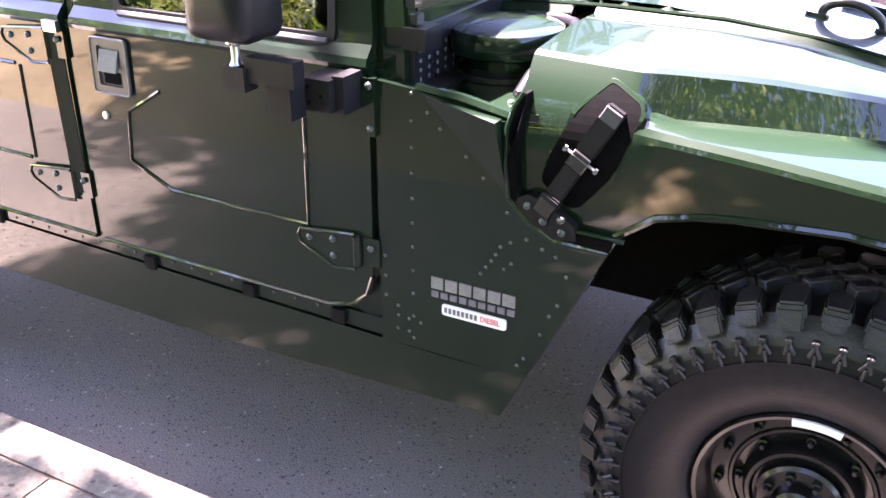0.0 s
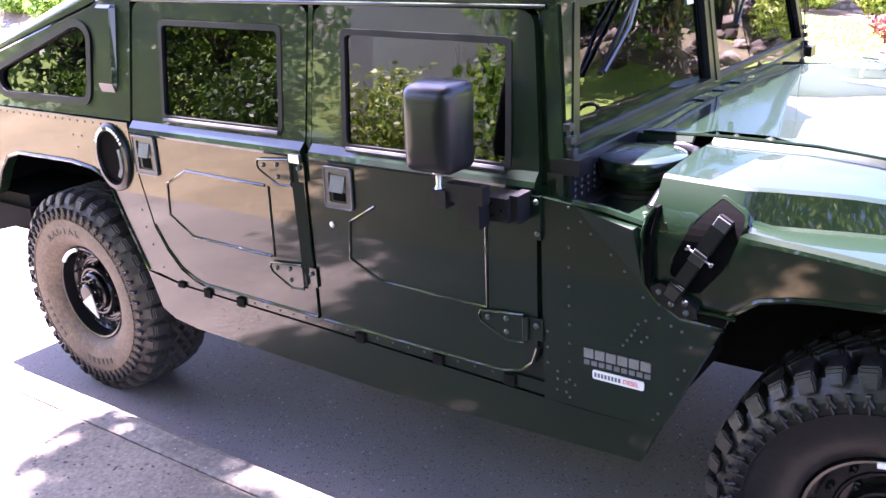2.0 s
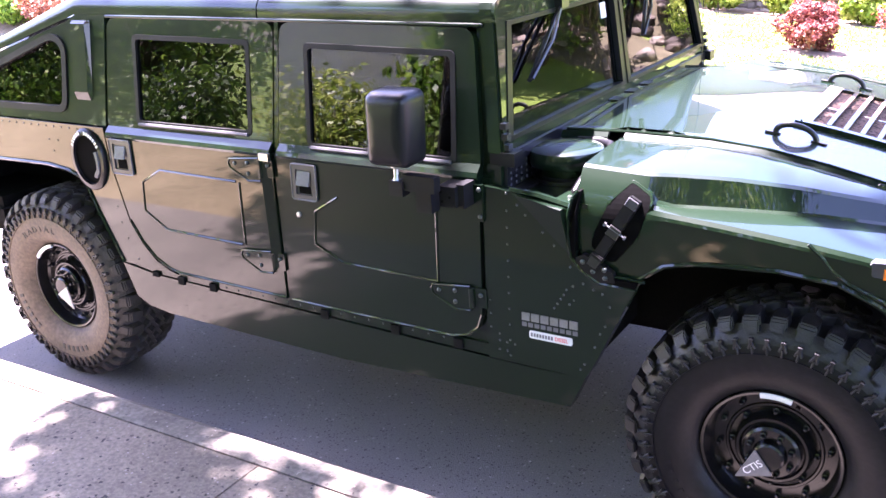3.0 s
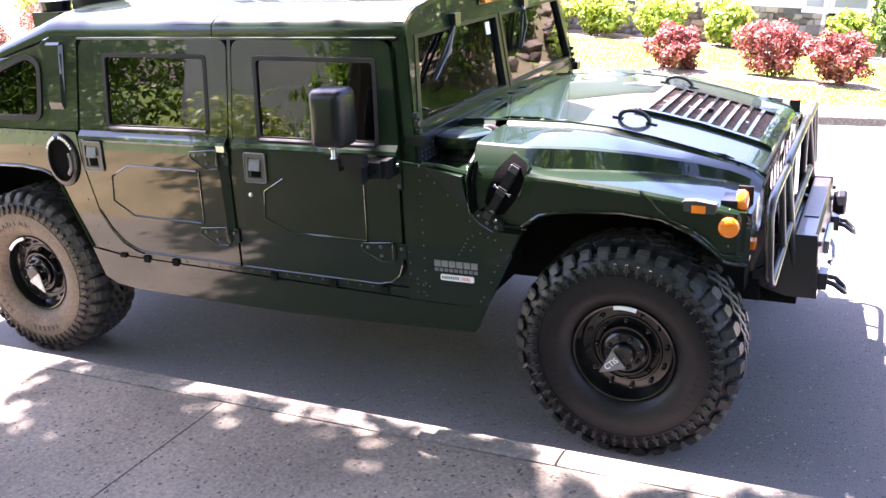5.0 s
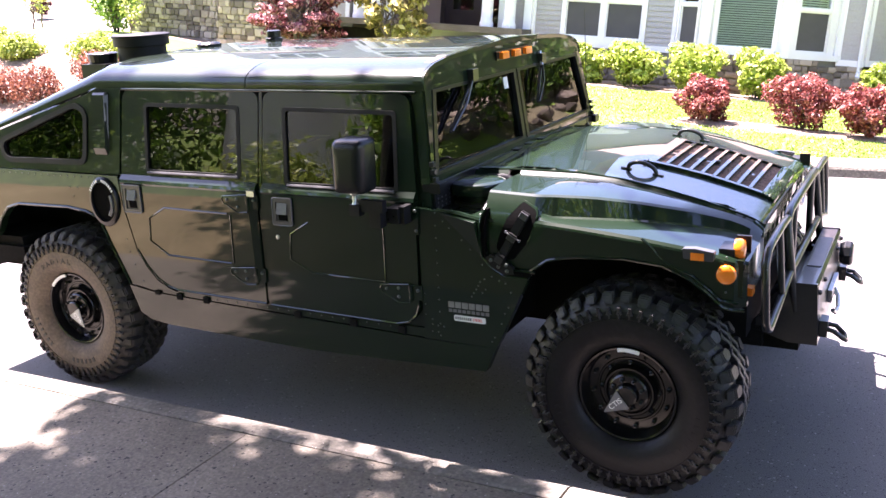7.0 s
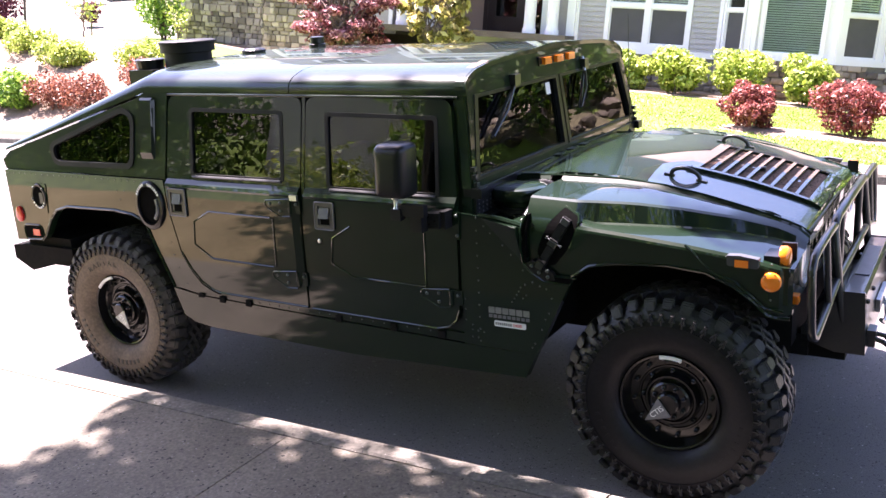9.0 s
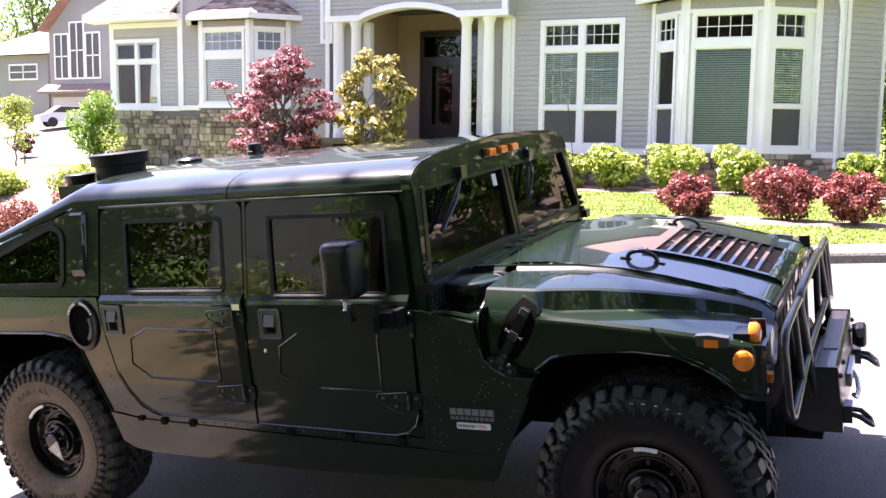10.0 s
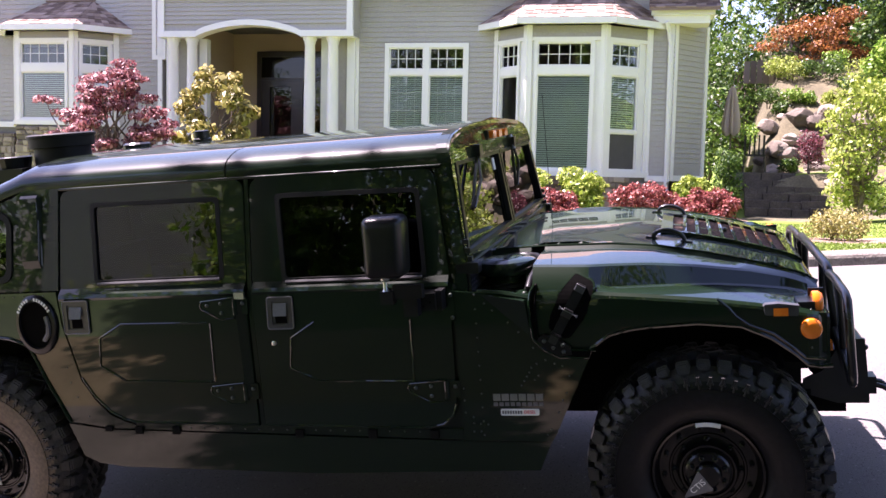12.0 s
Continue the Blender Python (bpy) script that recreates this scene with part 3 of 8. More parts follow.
SLANT_WINDOW = [(-0.411, 1.432), (-0.374, 1.338), (0.258, 1.343), (0.266, 1.604), (0.190, 1.642)]
ROCKER = [(0.485, 0.664), (0.70, 0.636), (1.48, 0.617), (2.50, 0.592), (2.704, 0.596), (2.650, 0.475), (1.70, 0.446), (0.745, 0.462), (0.62, 0.478), (0.545, 0.512)]
SIDE_PANEL = [(2.346, 1.222), (2.44, 1.213), (2.643, 1.176), (2.683, 1.006), (2.770, 0.944), (2.872, 0.941), (2.726, 0.63), (2.706, 0.598), (2.346, 0.60)]
for far_side in (False, True):
    g = across(far_side)
    bm = bmesh.new()
    plate(bm, QUARTER, lambda x, z: (x, g(0.0), z), lambda x, z: (x, g(0.05), z))
    soft(bm, 0.006, 2)
    q = part("quarter_panel", bm, PAINT, truck)
    bm = bmesh.new()
    lip = QUARTER[2:13]
    tube(bm, [(x, g(-0.002), z) for x, z in lip], 0.008, 6)
    part("arch_lip", bm, PAINT, q, smooth=True)
    rivets(q, [(-0.80 + 0.052 * i, 1.262) for i in range(25)] + [(-0.62, 0.93), (0.14, 1.20), (0.20, 1.20), (0.16, 1.15), (0.60, 0.70), (0.555, 0.79), (0.53, 0.86), (0.52, 0.93)], RIVET_SMALL, far_side)
    # upper rear side with the slanted window
    bm = bmesh.new()
    ro, rw = UPPER_REAR, rounded(SLANT_WINDOW, 0.05, 5)
    near, fr = side_faces(far_side, 0.0, 0.045)
    # outer loop resampled so that it pairs with the window's loop
    c = Vector((0.02, 1.50))
    outer = []
    for px, pz in rw:
        dvec = (Vector((px, pz)) - c)
        best = None
        for i in range(len(ro)):
            a, b = Vector(ro[i - 1]), Vector(ro[i])
            e = b - a
            den = dvec.x * e.y - dvec.y * e.x
            if abs(den) < 1e-9:
                continue
            t = ((a - c).x * e.y - (a - c).y * e.x) / den
            s = ((a - c).x * dvec.y - (a - c).y * dvec.x) / den
            if t > 0 and -1e-6 <= s <= 1 + 1e-6 and (best is None or t < best):
                best = t
        outer.append(tuple(c + dvec * best))
    # corners of the outline pull their nearest sample
    for corner in ro:
        k = min(range(len(outer)), key=lambda i: (Vector(outer[i]) - Vector(corner)).length)
        outer[k] = corner
    frame_ring(bm, outer, rw, near, fr)
    ur = part("rear_side_panel", bm, PAINT, truck)
    bm = bmesh.new()
    frame_ring(bm, rounded(shrink(SLANT_WINDOW, -0.020), 0.06, 5), rounded(shrink(SLANT_WINDOW, 0.008), 0.045, 5), *side_faces(far_side, -0.008, 0.022))
    part("window_seal", bm, SEAL, ur, "dark rubber window surround")
    bm = bmesh.new()
    plate(bm, rounded(shrink(SLANT_WINDOW, 0.008), 0.045, 5), *side_faces(far_side, 0.012, 0.005))
    ob = part("window_glass", bm, SIDE_GLASS, ur, "dark tinted window glass")
    ob.visible_shadow = False
    # scoop on the rear pillar
    bm = bmesh.new()
    zs = [(1.712, 0.014), (1.70, 0.024), (1.42, 0.018), (1.385, 0.003)]
    rows = [[(0.335, g(lean(z) + 0.004), z), (0.345, g(lean(z) - k), z), (0.432, g(lean(z) - k), z), (0.442, g(lean(z) + 0.004), z)] for z, k in zs]
    vs = grid(bm, rows)
    bm.faces.new(vs[0])
    soft(bm, 0.006, 2)
    part("pillar_scoop", bm, PAINT, truck, "tall narrow air scoop on the rear pillar")
    # filler well
    well = Matrix.Translation((0.398, g(0.0), 1.132)) @ pose(0, 0, 0, -90 if far_side else 90) @ Matrix.Diagonal((0.83, 1.06, 1, 1))
    bm = bmesh.new()
    lathe(bm, [(0.128, -0.004), (0.130, 0.006), (0.122, 0.016), (0.104, 0.018), (0.100, 0.004)], 36, well, closed=True)
    fl = part("filler_ring", bm, BLACK_PLASTIC, truck, "round black filler well with white lettering round its rim", smooth=True)
    # black disc in place of the filler's shaded depth
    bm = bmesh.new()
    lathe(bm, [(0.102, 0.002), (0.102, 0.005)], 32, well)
    part("filler_shade", bm, HOLLOW_SHADE, fl, "black disc for the shade inside the filler")
    bm = bmesh.new()
    tube(bm, [(0.43, g(-0.007), 1.06), (0.455, g(-0.010), 1.09), (0.462, g(-0.010), 1.13), (0.45, g(-0.007), 1.17)], 0.012, 6)
    part("filler_cap", bm, HANDLE, fl, "grey filler cap edge", smooth=True)
    for i in range(15):
        if i in (6, 7):
            continue
        bm = bmesh.new()
        a = radians(148 - i * 8.2)
        mt = Matrix.Translation((0.398 + 0.094 * math.cos(a), g(-0.0185), 1.132 + 0.120 * math.sin(a))) @ pose(0, 0, 0, 0, 90 - math.degrees(a) + 0)
        box(bm, -0.0045, 0.0045, -0.001, 0.001, -0.007, 0.007, m=mt)
        part("rim_marking", bm, BADGE_WHITE, fl, "small white marks round the rim")
    # sill
    bm = bmesh.new()
    plate(bm, ROCKER, lambda x, z: (x, g(0.006), z), lambda x, z: (x, g(0.06), z))
    soft(bm, 0.008, 2)
    rk = part("sill", bm, PAINT, truck)
    bm = bmesh.new()
    plate(bm, [(0.50, 0.672), (0.84, 0.668), (2.20, 0.646), (2.34, 0.644), (2.346, 0.60), (1.48, 0.622), (0.70, 0.641)], lambda x, z: (x, g(0.012), z), lambda x, z: (x, g(0.05), z))
    part("sill_flange", bm, PAINT, rk)
    rivets(rk, [(1.10 + 0.066 * i, 0.643 - 0.002 * i * 0.3) for i in range(17)], RIVET_SMALL, far_side, 0.012)
    # the sill is uncut: dark blocks paint the shade of its drain notches
    for nx in (0.69, 0.845, 1.03, 1.62, 1.95, 2.22):
        bm = bmesh.new()
        box(bm, nx - 0.018, nx + 0.018, *sorted((g(0.0), g(0.011))), 0.618 + (0.012 if nx < 0.8 else 0) - 0.012 * (nx > 1.5) , 0.652 - 0.01 * (nx > 1.5))
        part("drain_notch_shade", bm, DARK, rk, "dark block for the shade in a sill notch")
    # panel between door and front wheel
    bm = bmesh.new()
    plate(bm, SIDE_PANEL, lambda x, z: (x, g(0.0), z), lambda x, z: (x, g(0.05), z))
    soft(bm, 0.006, 2)
    sp = part("front_side_panel", bm, PAINT, truck)
    rivets(sp, [(2.432, 1.205 - 0.058 * i) for i in range(11)] + [(2.392, 0.675), (2.42, 0.672), (2.45, 0.67), (2.392, 0.70), (2.42, 0.64), (2.39, 0.64), (2.36, 0.72), (2.36, 0.77), (2.36, 0.82)]
           + [(2.50, 1.14), (2.56, 1.09), (2.60, 1.05), (2.47, 1.17), (2.655, 0.985), (2.70, 0.935), (2.735, 0.92), (2.765, 0.91), (2.79, 0.87), (2.775, 0.80), (2.758, 0.77), (2.74, 0.72), (2.705, 0.65), (2.69, 0.628)]
           + [(2.642, 0.905), (2.632, 0.885), (2.622, 0.868), (2.664, 0.92), (2.652, 0.855), (2.668, 0.872), (2.61, 0.85), (2.598, 0.832)], RIVET_SMALL, far_side)
    # slanting facet under the cowl
    bm = bmesh.new()
    tri = [(2.450, 0.001, 1.206), (2.634, -0.030, 1.180), (2.652, 0.001, 1.020)]
    v = [bm.verts.new((x, g(y), z)) for x, y, z in tri] + [bm.verts.new((x, g(0.02), z)) for x, y, z in tri]
    for q in ((0, 1, 2), (5, 4, 3), (0, 3, 4, 1), (1, 4, 5, 2), (2, 5, 3, 0)):
        bm.faces.new([v[i] for i in q])
    part("cowl_facet", bm, PAINT, sp)
    # badge: plain bars for the maker's lettering, and the engine plate
    if not far_side:
        for i in range(6):
            bm = bmesh.new()
            x = 2.479 + i * 0.0345
            w = 0.029
            z0, z1 = 0.769, 0.797
            box(bm, x, x + w, -0.004, 0.001, z0, z1)
            soft(bm, 0.003, 1)
            part("badge_block", bm, SILVER, sp, "silver badge block")
        for i in range(9):
            bm = bmesh.new()
            x = 2.479 + i * 0.023
            box(bm, x, x + 0.017, -0.003, 0.001, 0.747, 0.762)
            part("badge_bar", bm, HANDLE, sp, "small grey bar under the badge")
        bm = bmesh.new()
        plate(bm, rounded([(2.506, 0.735), (2.662, 0.735), (2.662, 0.708), (2.506, 0.708)], 0.006, 2), lambda x, z: (x, -0.004, z), lambda x, z: (x, 0.001, z))
        ep = part("engine_plate", bm, BADGE_WHITE, sp, "small white plate with a red word")
        for i in range(8):
            bm = bmesh.new()
            box(bm, 2.512 + i * 0.0105, 2.519 + i * 0.0105, -0.0046, -0.0038, 0.715, 0.728)
            part("plate_bar", bm, HANDLE, sp, "grey bar")
        cu = bpy.data.curves.new("plate_word", "FONT")
        cu.body, cu.size, cu.extrude, cu.align_x, cu.align_y = "DIESEL", 0.019, 0.0005, "LEFT", "CENTER"
        cu.materials.append(BADGE_RED)
        tx = new("plate_word", cu)
        tx.parent = sp
        tx.matrix_basis = pose(2.600, -0.0048, 0.7215, 90) @ Matrix.Diagonal((0.85, 1, 1, 1))
        tagged(tx, "red word DIESEL")
    # rear lamps and their wells
    bm = bmesh.new()
    plate(bm, rounded([(-0.650, 1.204), (-0.470, 1.206), (-0.486, 1.024), (-0.636, 1.022)], 0.014, 3), lambda x, z: (x, g(-0.005), z), lambda x, z: (x, g(0.004), z))
    vp = part("vent_plate", soft(bm, 0.002, 1), PAINT, truck, "square green vent plate")
    turn = pose(0, 0, 0, -90 if far_side else 90)
    bm = bmesh.new()
    lathe(bm, [(0.072, 0.002), (0.074, 0.007), (0.069, 0.013), (0.060, 0.012), (0.057, 0.004)], 28, Matrix.Translation((-0.540, g(0.0), 1.128)) @ turn @ Matrix.Diagonal((0.82, 1.05, 1, 1)), closed=True)
    ve = part("rear_vent", bm, BLACK_PLASTIC, vp, "black oval vent ring", smooth=True)
    # black disc in place of the vent's shaded depth
    bm = bmesh.new()
    lathe(bm, [(0.062, 0.004), (0.062, 0.0065)], 24, Matrix.Translation((-0.540, g(0.0), 1.128)) @ turn @ Matrix.Diagonal((0.82, 1.05, 1, 1)))
    part("vent_shade", bm, HOLLOW_SHADE, vp, "black disc for the shade in the vent")
    bm = bmesh.new()
    box(bm, -0.532, -0.500, *sorted((g(-0.012), g(-0.005))), 1.085, 1.150)
    part("vent_cap", soft(bm, 0.004, 2), PLATE_GREY, vp, "grey cap in the vent")
    rivets(vp, [(-0.540 + 0.056 * math.cos(v), 1.128 + 0.070 * math.sin(v)) for v in (0.75, 2.3, 3.4)], RIVET_BIG, far_side, -0.012)
    for v in range(7):
        bm = bmesh.new()
        mt = Matrix.Translation((-0.540 + 0.054 * math.cos(3.75 + 0.32 * v), g(-0.0135), 1.128 + 0.069 * math.sin(3.75 + 0.32 * v))) @ pose(0, 0, 0, 0, 90 - math.degrees(3.75 + 0.32 * v))
        box(bm, -0.005, 0.005, -0.001, 0.001, -0.006, 0.006, m=mt)
        part("rim_marking", bm, BADGE_WHITE, vp, "small white marks round the rim")
    bm = bmesh.new()
    lathe(bm, [(0.045, -0.004), (0.043, 0.012), (0.03, 0.018)], 20, Matrix.Translation((-0.752, g(0.0), 1.005)) @ turn @ Matrix.Diagonal((0.72, 1.1, 1, 1)))
    part("rear_reflector", bm, RED_LENS, truck, "red side reflector", smooth=True)
    # black plate painting the shade inside the lamp hollow
    bm = bmesh.new()
    plate(bm, rounded([(-0.728, 0.934), (-0.578, 0.938), (-0.568, 0.866), (-0.722, 0.856)], 0.03, 4), lambda x, z: (x, g(-0.003), z), lambda x, z: (x, g(0.01), z))
    sl = part("side_lamp", bm, HOLLOW_SHADE, truck, "oval black plate for the shade in the lamp hollow")
    bm = bmesh.new()
    out = rounded([(-0.736, 0.942), (-0.570, 0.946), (-0.558, 0.858), (-0.730, 0.848)], 0.034, 4)
    tube(bm, [(x, g(-0.002), z) for x, z in out + out[:1]], 0.005, 6)
    part("lamp_rim", bm, PAINT, sl, smooth=True)
    bm = bmesh.new()
    box(bm, -0.650, -0.590, *sorted((g(-0.007), g(-0.002))), 0.878, 0.918)
    part("lens", soft(bm, 0.004, 1), RED_LENS, sl, "red lamp lens")

# painted door jambs behind the gaps
for far_side in (False, True):
    g = across(far_side)
    bm = bmesh.new()
    plate(bm, [(0.50, 1.24), (0.60, 0.90), (0.74, 0.68), (2.36, 0.60), (2.36, 1.24)], lambda x, z: (x, g(0.022), z), lambda x, z: (x, g(0.06), z))
    part("door_jamb", bm, PAINT, truck)

# cab floor, firewall, tunnel and rear bulkhead
for dims in ((-0.78, 2.62, 0.40, 1.86, 0.58, 0.66),
             (0.55, 2.40, 0.06, 2.20, 0.60, 0.66),
             (2.40, 2.46, 0.06, 2.20, 0.62, 1.20),
             (-0.80, -0.76, 0.05, 2.21, 0.84, 1.30),
             (-0.78, 0.50, 0.40, 1.86, 0.66, 1.10),
             (2.46, 3.70, 0.50, 1.76, 0.60, 0.98),
             (-0.30, 0.54, 0.05, 0.42, 1.09, 1.12),
             (-0.30, 0.54, 1.84, 2.21, 1.09, 1.12),
             (0.5, 0.54, 0.05, 0.42, 0.68, 1.12),
             (0.5, 0.54, 1.84, 2.21, 0.68, 1.12),
             (2.48, 2.70, 0.05, 0.50, 0.62, 0.95),
             (2.48, 2.70, 1.76, 2.21, 0.62, 0.95)):
    bm = bmesh.new()
    box(bm, *dims)
    part("underbody_panel", bm, DARK, truck, "dark underbody panel")
bm = bmesh.new()
box(bm, -0.79, -0.40, 0.055, 2.205, 0.68, 0.855)
part("underbody_panel", bm, DARK, truck, "dark panel above the rear bumper")
bm = bmesh.new()
for x in (0.0, 3.30):
    rod(bm, (x, 0.3, 0.47), (x, 1.96, 0.47), 0.05)
    lathe(bm, [(0.16, 0.95), (0.18, 1.1), (0.16, 1.3)], 14, Matrix.Translation((x, 0, 0.50)) @ pose(0, 0, 0, -90))
for y in (0.62, 1.58):
    box(bm, -0.7, 3.75, y, y + 0.09, 0.52, 0.62)
part("axle", bm, DARK, truck, "dark axles and frame rails")

# roof: a crowned shell with a rounded edge, and the slanted back
ROOF_SEC = [(0.105, 1.728), (0.1055, 1.748), (0.109, 1.768), (0.121, 1.788), (0.144, 1.805), (0.182, 1.821), (0.24, 1.838), (0.40, 1.858), (0.70, 1.874), (1.13, 1.882)]
full = ROOF_SEC + [(WIDE - y, z) for y, z in ROOF_SEC[-2::-1]]
for xs, slanted in (([2.33, 2.30, 2.25, 2.15, 2.0, 1.8, 1.6, 1.45, 1.359], False), ([1.353, 1.2, 1.0, 0.8, 0.6, 0.45, 0.38, 0.335], True)):
    bm = bmesh.new()
    rows = []
    for x in xs:
        dz = 0.006 * (1 - (x - 0.335) / 1.98)
        rows.append([((2.415 - 0.1417 * (z - 1.318)) if x == 2.33 else x, y, z + dz) for y, z in full])
    for i in range(1, 10 if slanted else 1):
        t = i / 9
        x = 0.335 - t * 1.19
        rows.append([(x, 1.13 + (y - 1.13) * (1 + 0.058 * t), 1.734 - 0.345 * t + (z - 1.728) * (0.35 + 0.65 * (1 - t))) for y, z in full])
    grid(bm, rows)
    bmesh.ops.recalc_face_normals(bm, faces=bm.faces)
    bmesh.ops.solidify(bm, geom=bm.faces[:], thickness=0.02)
    part("roof_panel", bm, PAINT, truck, "dark green roof with a slanted back" if slanted else "", smooth=True)
for far_side in (False, True):
    g = across(far_side)
    bm = bmesh.new()
    tube(bm, [(0.345, g(0.098), 1.728), (1.0, g(0.098), 1.727), (2.312, g(0.100), 1.721)], 0.007, 8)
    part("drip_rail", bm, PAINT, truck, smooth=True)
# tailgate
bm = bmesh.new()
plate(bm, [(0.02, 0.84), (2.24, 0.84), (2.22, 1.36), (0.04, 1.36)], lambda y, z: (-0.845 - 0.02 * (z - 0.84), y, z), lambda y, z: (-0.80, y, z))
soft(bm, 0.02, 3)
part("tailgate", bm, PAINT, truck)
# pillars between the doors
for far_side in (False, True):
    g = across(far_side)
    for x0, x1 in ((1.4435, 1.4625), (2.30, 2.36), (0.50, 0.545)):
        bm = bmesh.new()
        for z0, z1 in ((0.66, 1.25), (1.25, 1.73)):
            dp = 0.008 if 1.4 < x0 < 1.5 else 0.03
            vs = [(x0, dp + (lean(z0) if z0 > 1 else 0), z0), (x1, dp + (lean(z0) if z0 > 1 else 0), z0), (x1 - (0.02 if x0 > 2.2 and z0 > 1 else 0), dp + (lean(z1) if z0 > 1 else 0), z1), (x0 - (0.02 if x0 > 2.2 and z0 > 1 else 0), dp + (lean(z1) if z0 > 1 else 0), z1)]
            plate(bm, [(0, 0), (1, 1), (2, 2), (3, 3)], lambda i, j: (vs[i][0], g(vs[i][1]), vs[i][2]), lambda i, j: (vs[i][0], g(vs[i][1] + 0.06), vs[i][2]))
        part("pillar", bm, PAINT, truck)

# windscreen: frame in the plane that leans back, two panes, centre post, wipers
WB, WT = Vector((2.382, 0, 1.318)), Vector((2.312, 0, 1.812))


def screen(y, h, out=0.0):
    """A point on the windscreen's plane: h runs from 0 at the base to 1 at the top."""
    p = WB.lerp(WT, h)
    return (p.x + out, y, p.z)


half_b, half_t = 1.105, 0.955


def screen_y(s, h):
    return 1.13 + s * (half_b + (half_t - half_b) * h)


bm = bmesh.new()
def on_screen(y, z):
    return (2.382 - 0.1417 * (z - 1.318), y, z)


for pane in (-1, 1):
    a, b = pane * 0.945, pane * 0.035
    sec = [(y if pane < 0 else WIDE - y, z + 0.002) for y, z in ROOF_SEC]
    o = [(1.13, 1.318), (1.13 + pane * half_b, 1.318), (1.13 + pane * half_b * 0.96, 1.53)] + sec
    tops = [(a, 0.70), (a, 0.80)] + [(a + (b - a) * k, 0.80) for k in (0.01, 0.03, 0.06, 0.12, 0.18, 0.34, 0.62, 1.0)]
    inn = [(screen_y(s, h), WB.lerp(WT, h).z) for s, h in [(b, 0.10), (a, 0.10), (a, 0.42)] + tops]
    frame_ring(bm, o, inn, lambda y, z: (on_screen(y, z)[0] + 0.03, y, z), lambda y, z: (on_screen(y, z)[0] - 0.03, y, z))
bmesh.ops.remove_doubles(bm, verts=bm.verts, dist=0.0005)
soft(bm, 0.008, 2)
ws = part("windscreen_frame", bm, PAINT, truck, "dark green windscreen frame with a centre post")
for pane in (-1, 1):
    a, b = sorted((pane * 0.95, pane * 0.03))
    bm = bmesh.new()
    plate(bm, [(screen_y(a, 0.09), 0.09), (screen_y(b, 0.09), 0.09), (screen_y(b, 0.81), 0.81), (screen_y(a, 0.81), 0.81)], lambda y, h: screen(y, h, 0.012), lambda y, h: screen(y, h, 0.006))
    ob = part("windscreen_glass", bm, FRONT_GLASS, ws, "flat windscreen pane")
    ob.visible_shadow = False
    bm = bmesh.new()
    frame_ring(bm, [(screen_y(s, h), h) for s, h in ((a - 0.02, 0.075), (b + 0.02, 0.075), (b + 0.02, 0.825), (a - 0.02, 0.825))], [(screen_y(s, h), h) for s, h in ((a + 0.012, 0.105), (b - 0.012, 0.105), (b - 0.012, 0.795), (a + 0.012, 0.795))], lambda y, h: screen(y, h, 0.034), lambda y, h: screen(y, h, 0.01))
    part("windscreen_seal", bm, BLACK_PLASTIC, ws)
    # wiper hanging from the header
    bm = bmesh.new()
    sy = -0.56 if pane < 0 else 0.36
    top = screen(screen_y(sy, 0.86), 0.86, 0.045)
    end = screen(screen_y(sy - 0.27 if pane < 0 else sy - 0.16, 0.42), 0.42, 0.05)
    tube(bm, [top, Vector(top).lerp(Vector(end), 0.5) + Vector((0.02, 0, 0)), end], 0.007, 6)
    e = Vector(end)
    dirv = (Vector(top) - e)
    rod(bm, e - dirv * 0.02 + Vector((-0.008, 0, 0)), e + dirv * 0.95 + Vector((-0.01, 0.02, 0)), 0.008, 6)
    box(bm, top[0] - 0.03, top[0] + 0.015, top[1] - 0.03, top[1] + 0.03, top[2] - 0.02, top[2] + 0.035)
    part("wiper", bm, BLACK_METAL, ws, "black wiper hanging from the header")
bm = bmesh.new()
plate(bm, [(0.985, 0.64), (1.035, 0.64), (1.035, 0.76), (0.985, 0.76)], lambda y, h: screen(y, h, 0.0165), lambda y, h: screen(y, h, 0.0135))
part("windscreen_sticker", bm, BADGE_WHITE, ws, "small pale sticker on the glass")
bm = bmesh.new()
rod(bm, screen(screen_y(0.36, 0.95), 0.95, 0.04), screen(screen_y(0.33, 0.80), 0.80, 0.05), 0.010, 8)
part("washer_arm", bm, STEEL, ws, "bright steel wiper bracket")
# base rail and hinge blocks
bm = bmesh.new()
box(bm, 2.36, 2.425, 0.03, 2.23, 1.286, 1.325)
for y in (0.06, 0.95, 1.13, 1.30, 2.20):
    box(bm, 2.40, 2.452, y - 0.035, y + 0.035, 1.285, 1.33)
soft(bm, 0.004, 1)
part("screen_rail", bm, BLACK_PLASTIC, truck, "black rail along the windscreen base")
for y in (0.055, 2.205):
    for h in (0.05, 0.12, 0.19):
        bm = bmesh.new()
        p = screen(y, h, 0.035)
        box(bm, p[0] - 0.01, p[0] + 0.012, y - 0.014, y + 0.014, p[2] - 0.01, p[2] + 0.01)
        part("rail_bolt", bm, BLACK_METAL, ws)
# marker lamps on the header
bm = bmesh.new()
box(bm, 2.330, 2.352, 0.90, 1.36, 1.786, 1.832)
part("marker_base", soft(bm, 0.004, 1), BLACK_PLASTIC, truck, "black base of the roof markers")
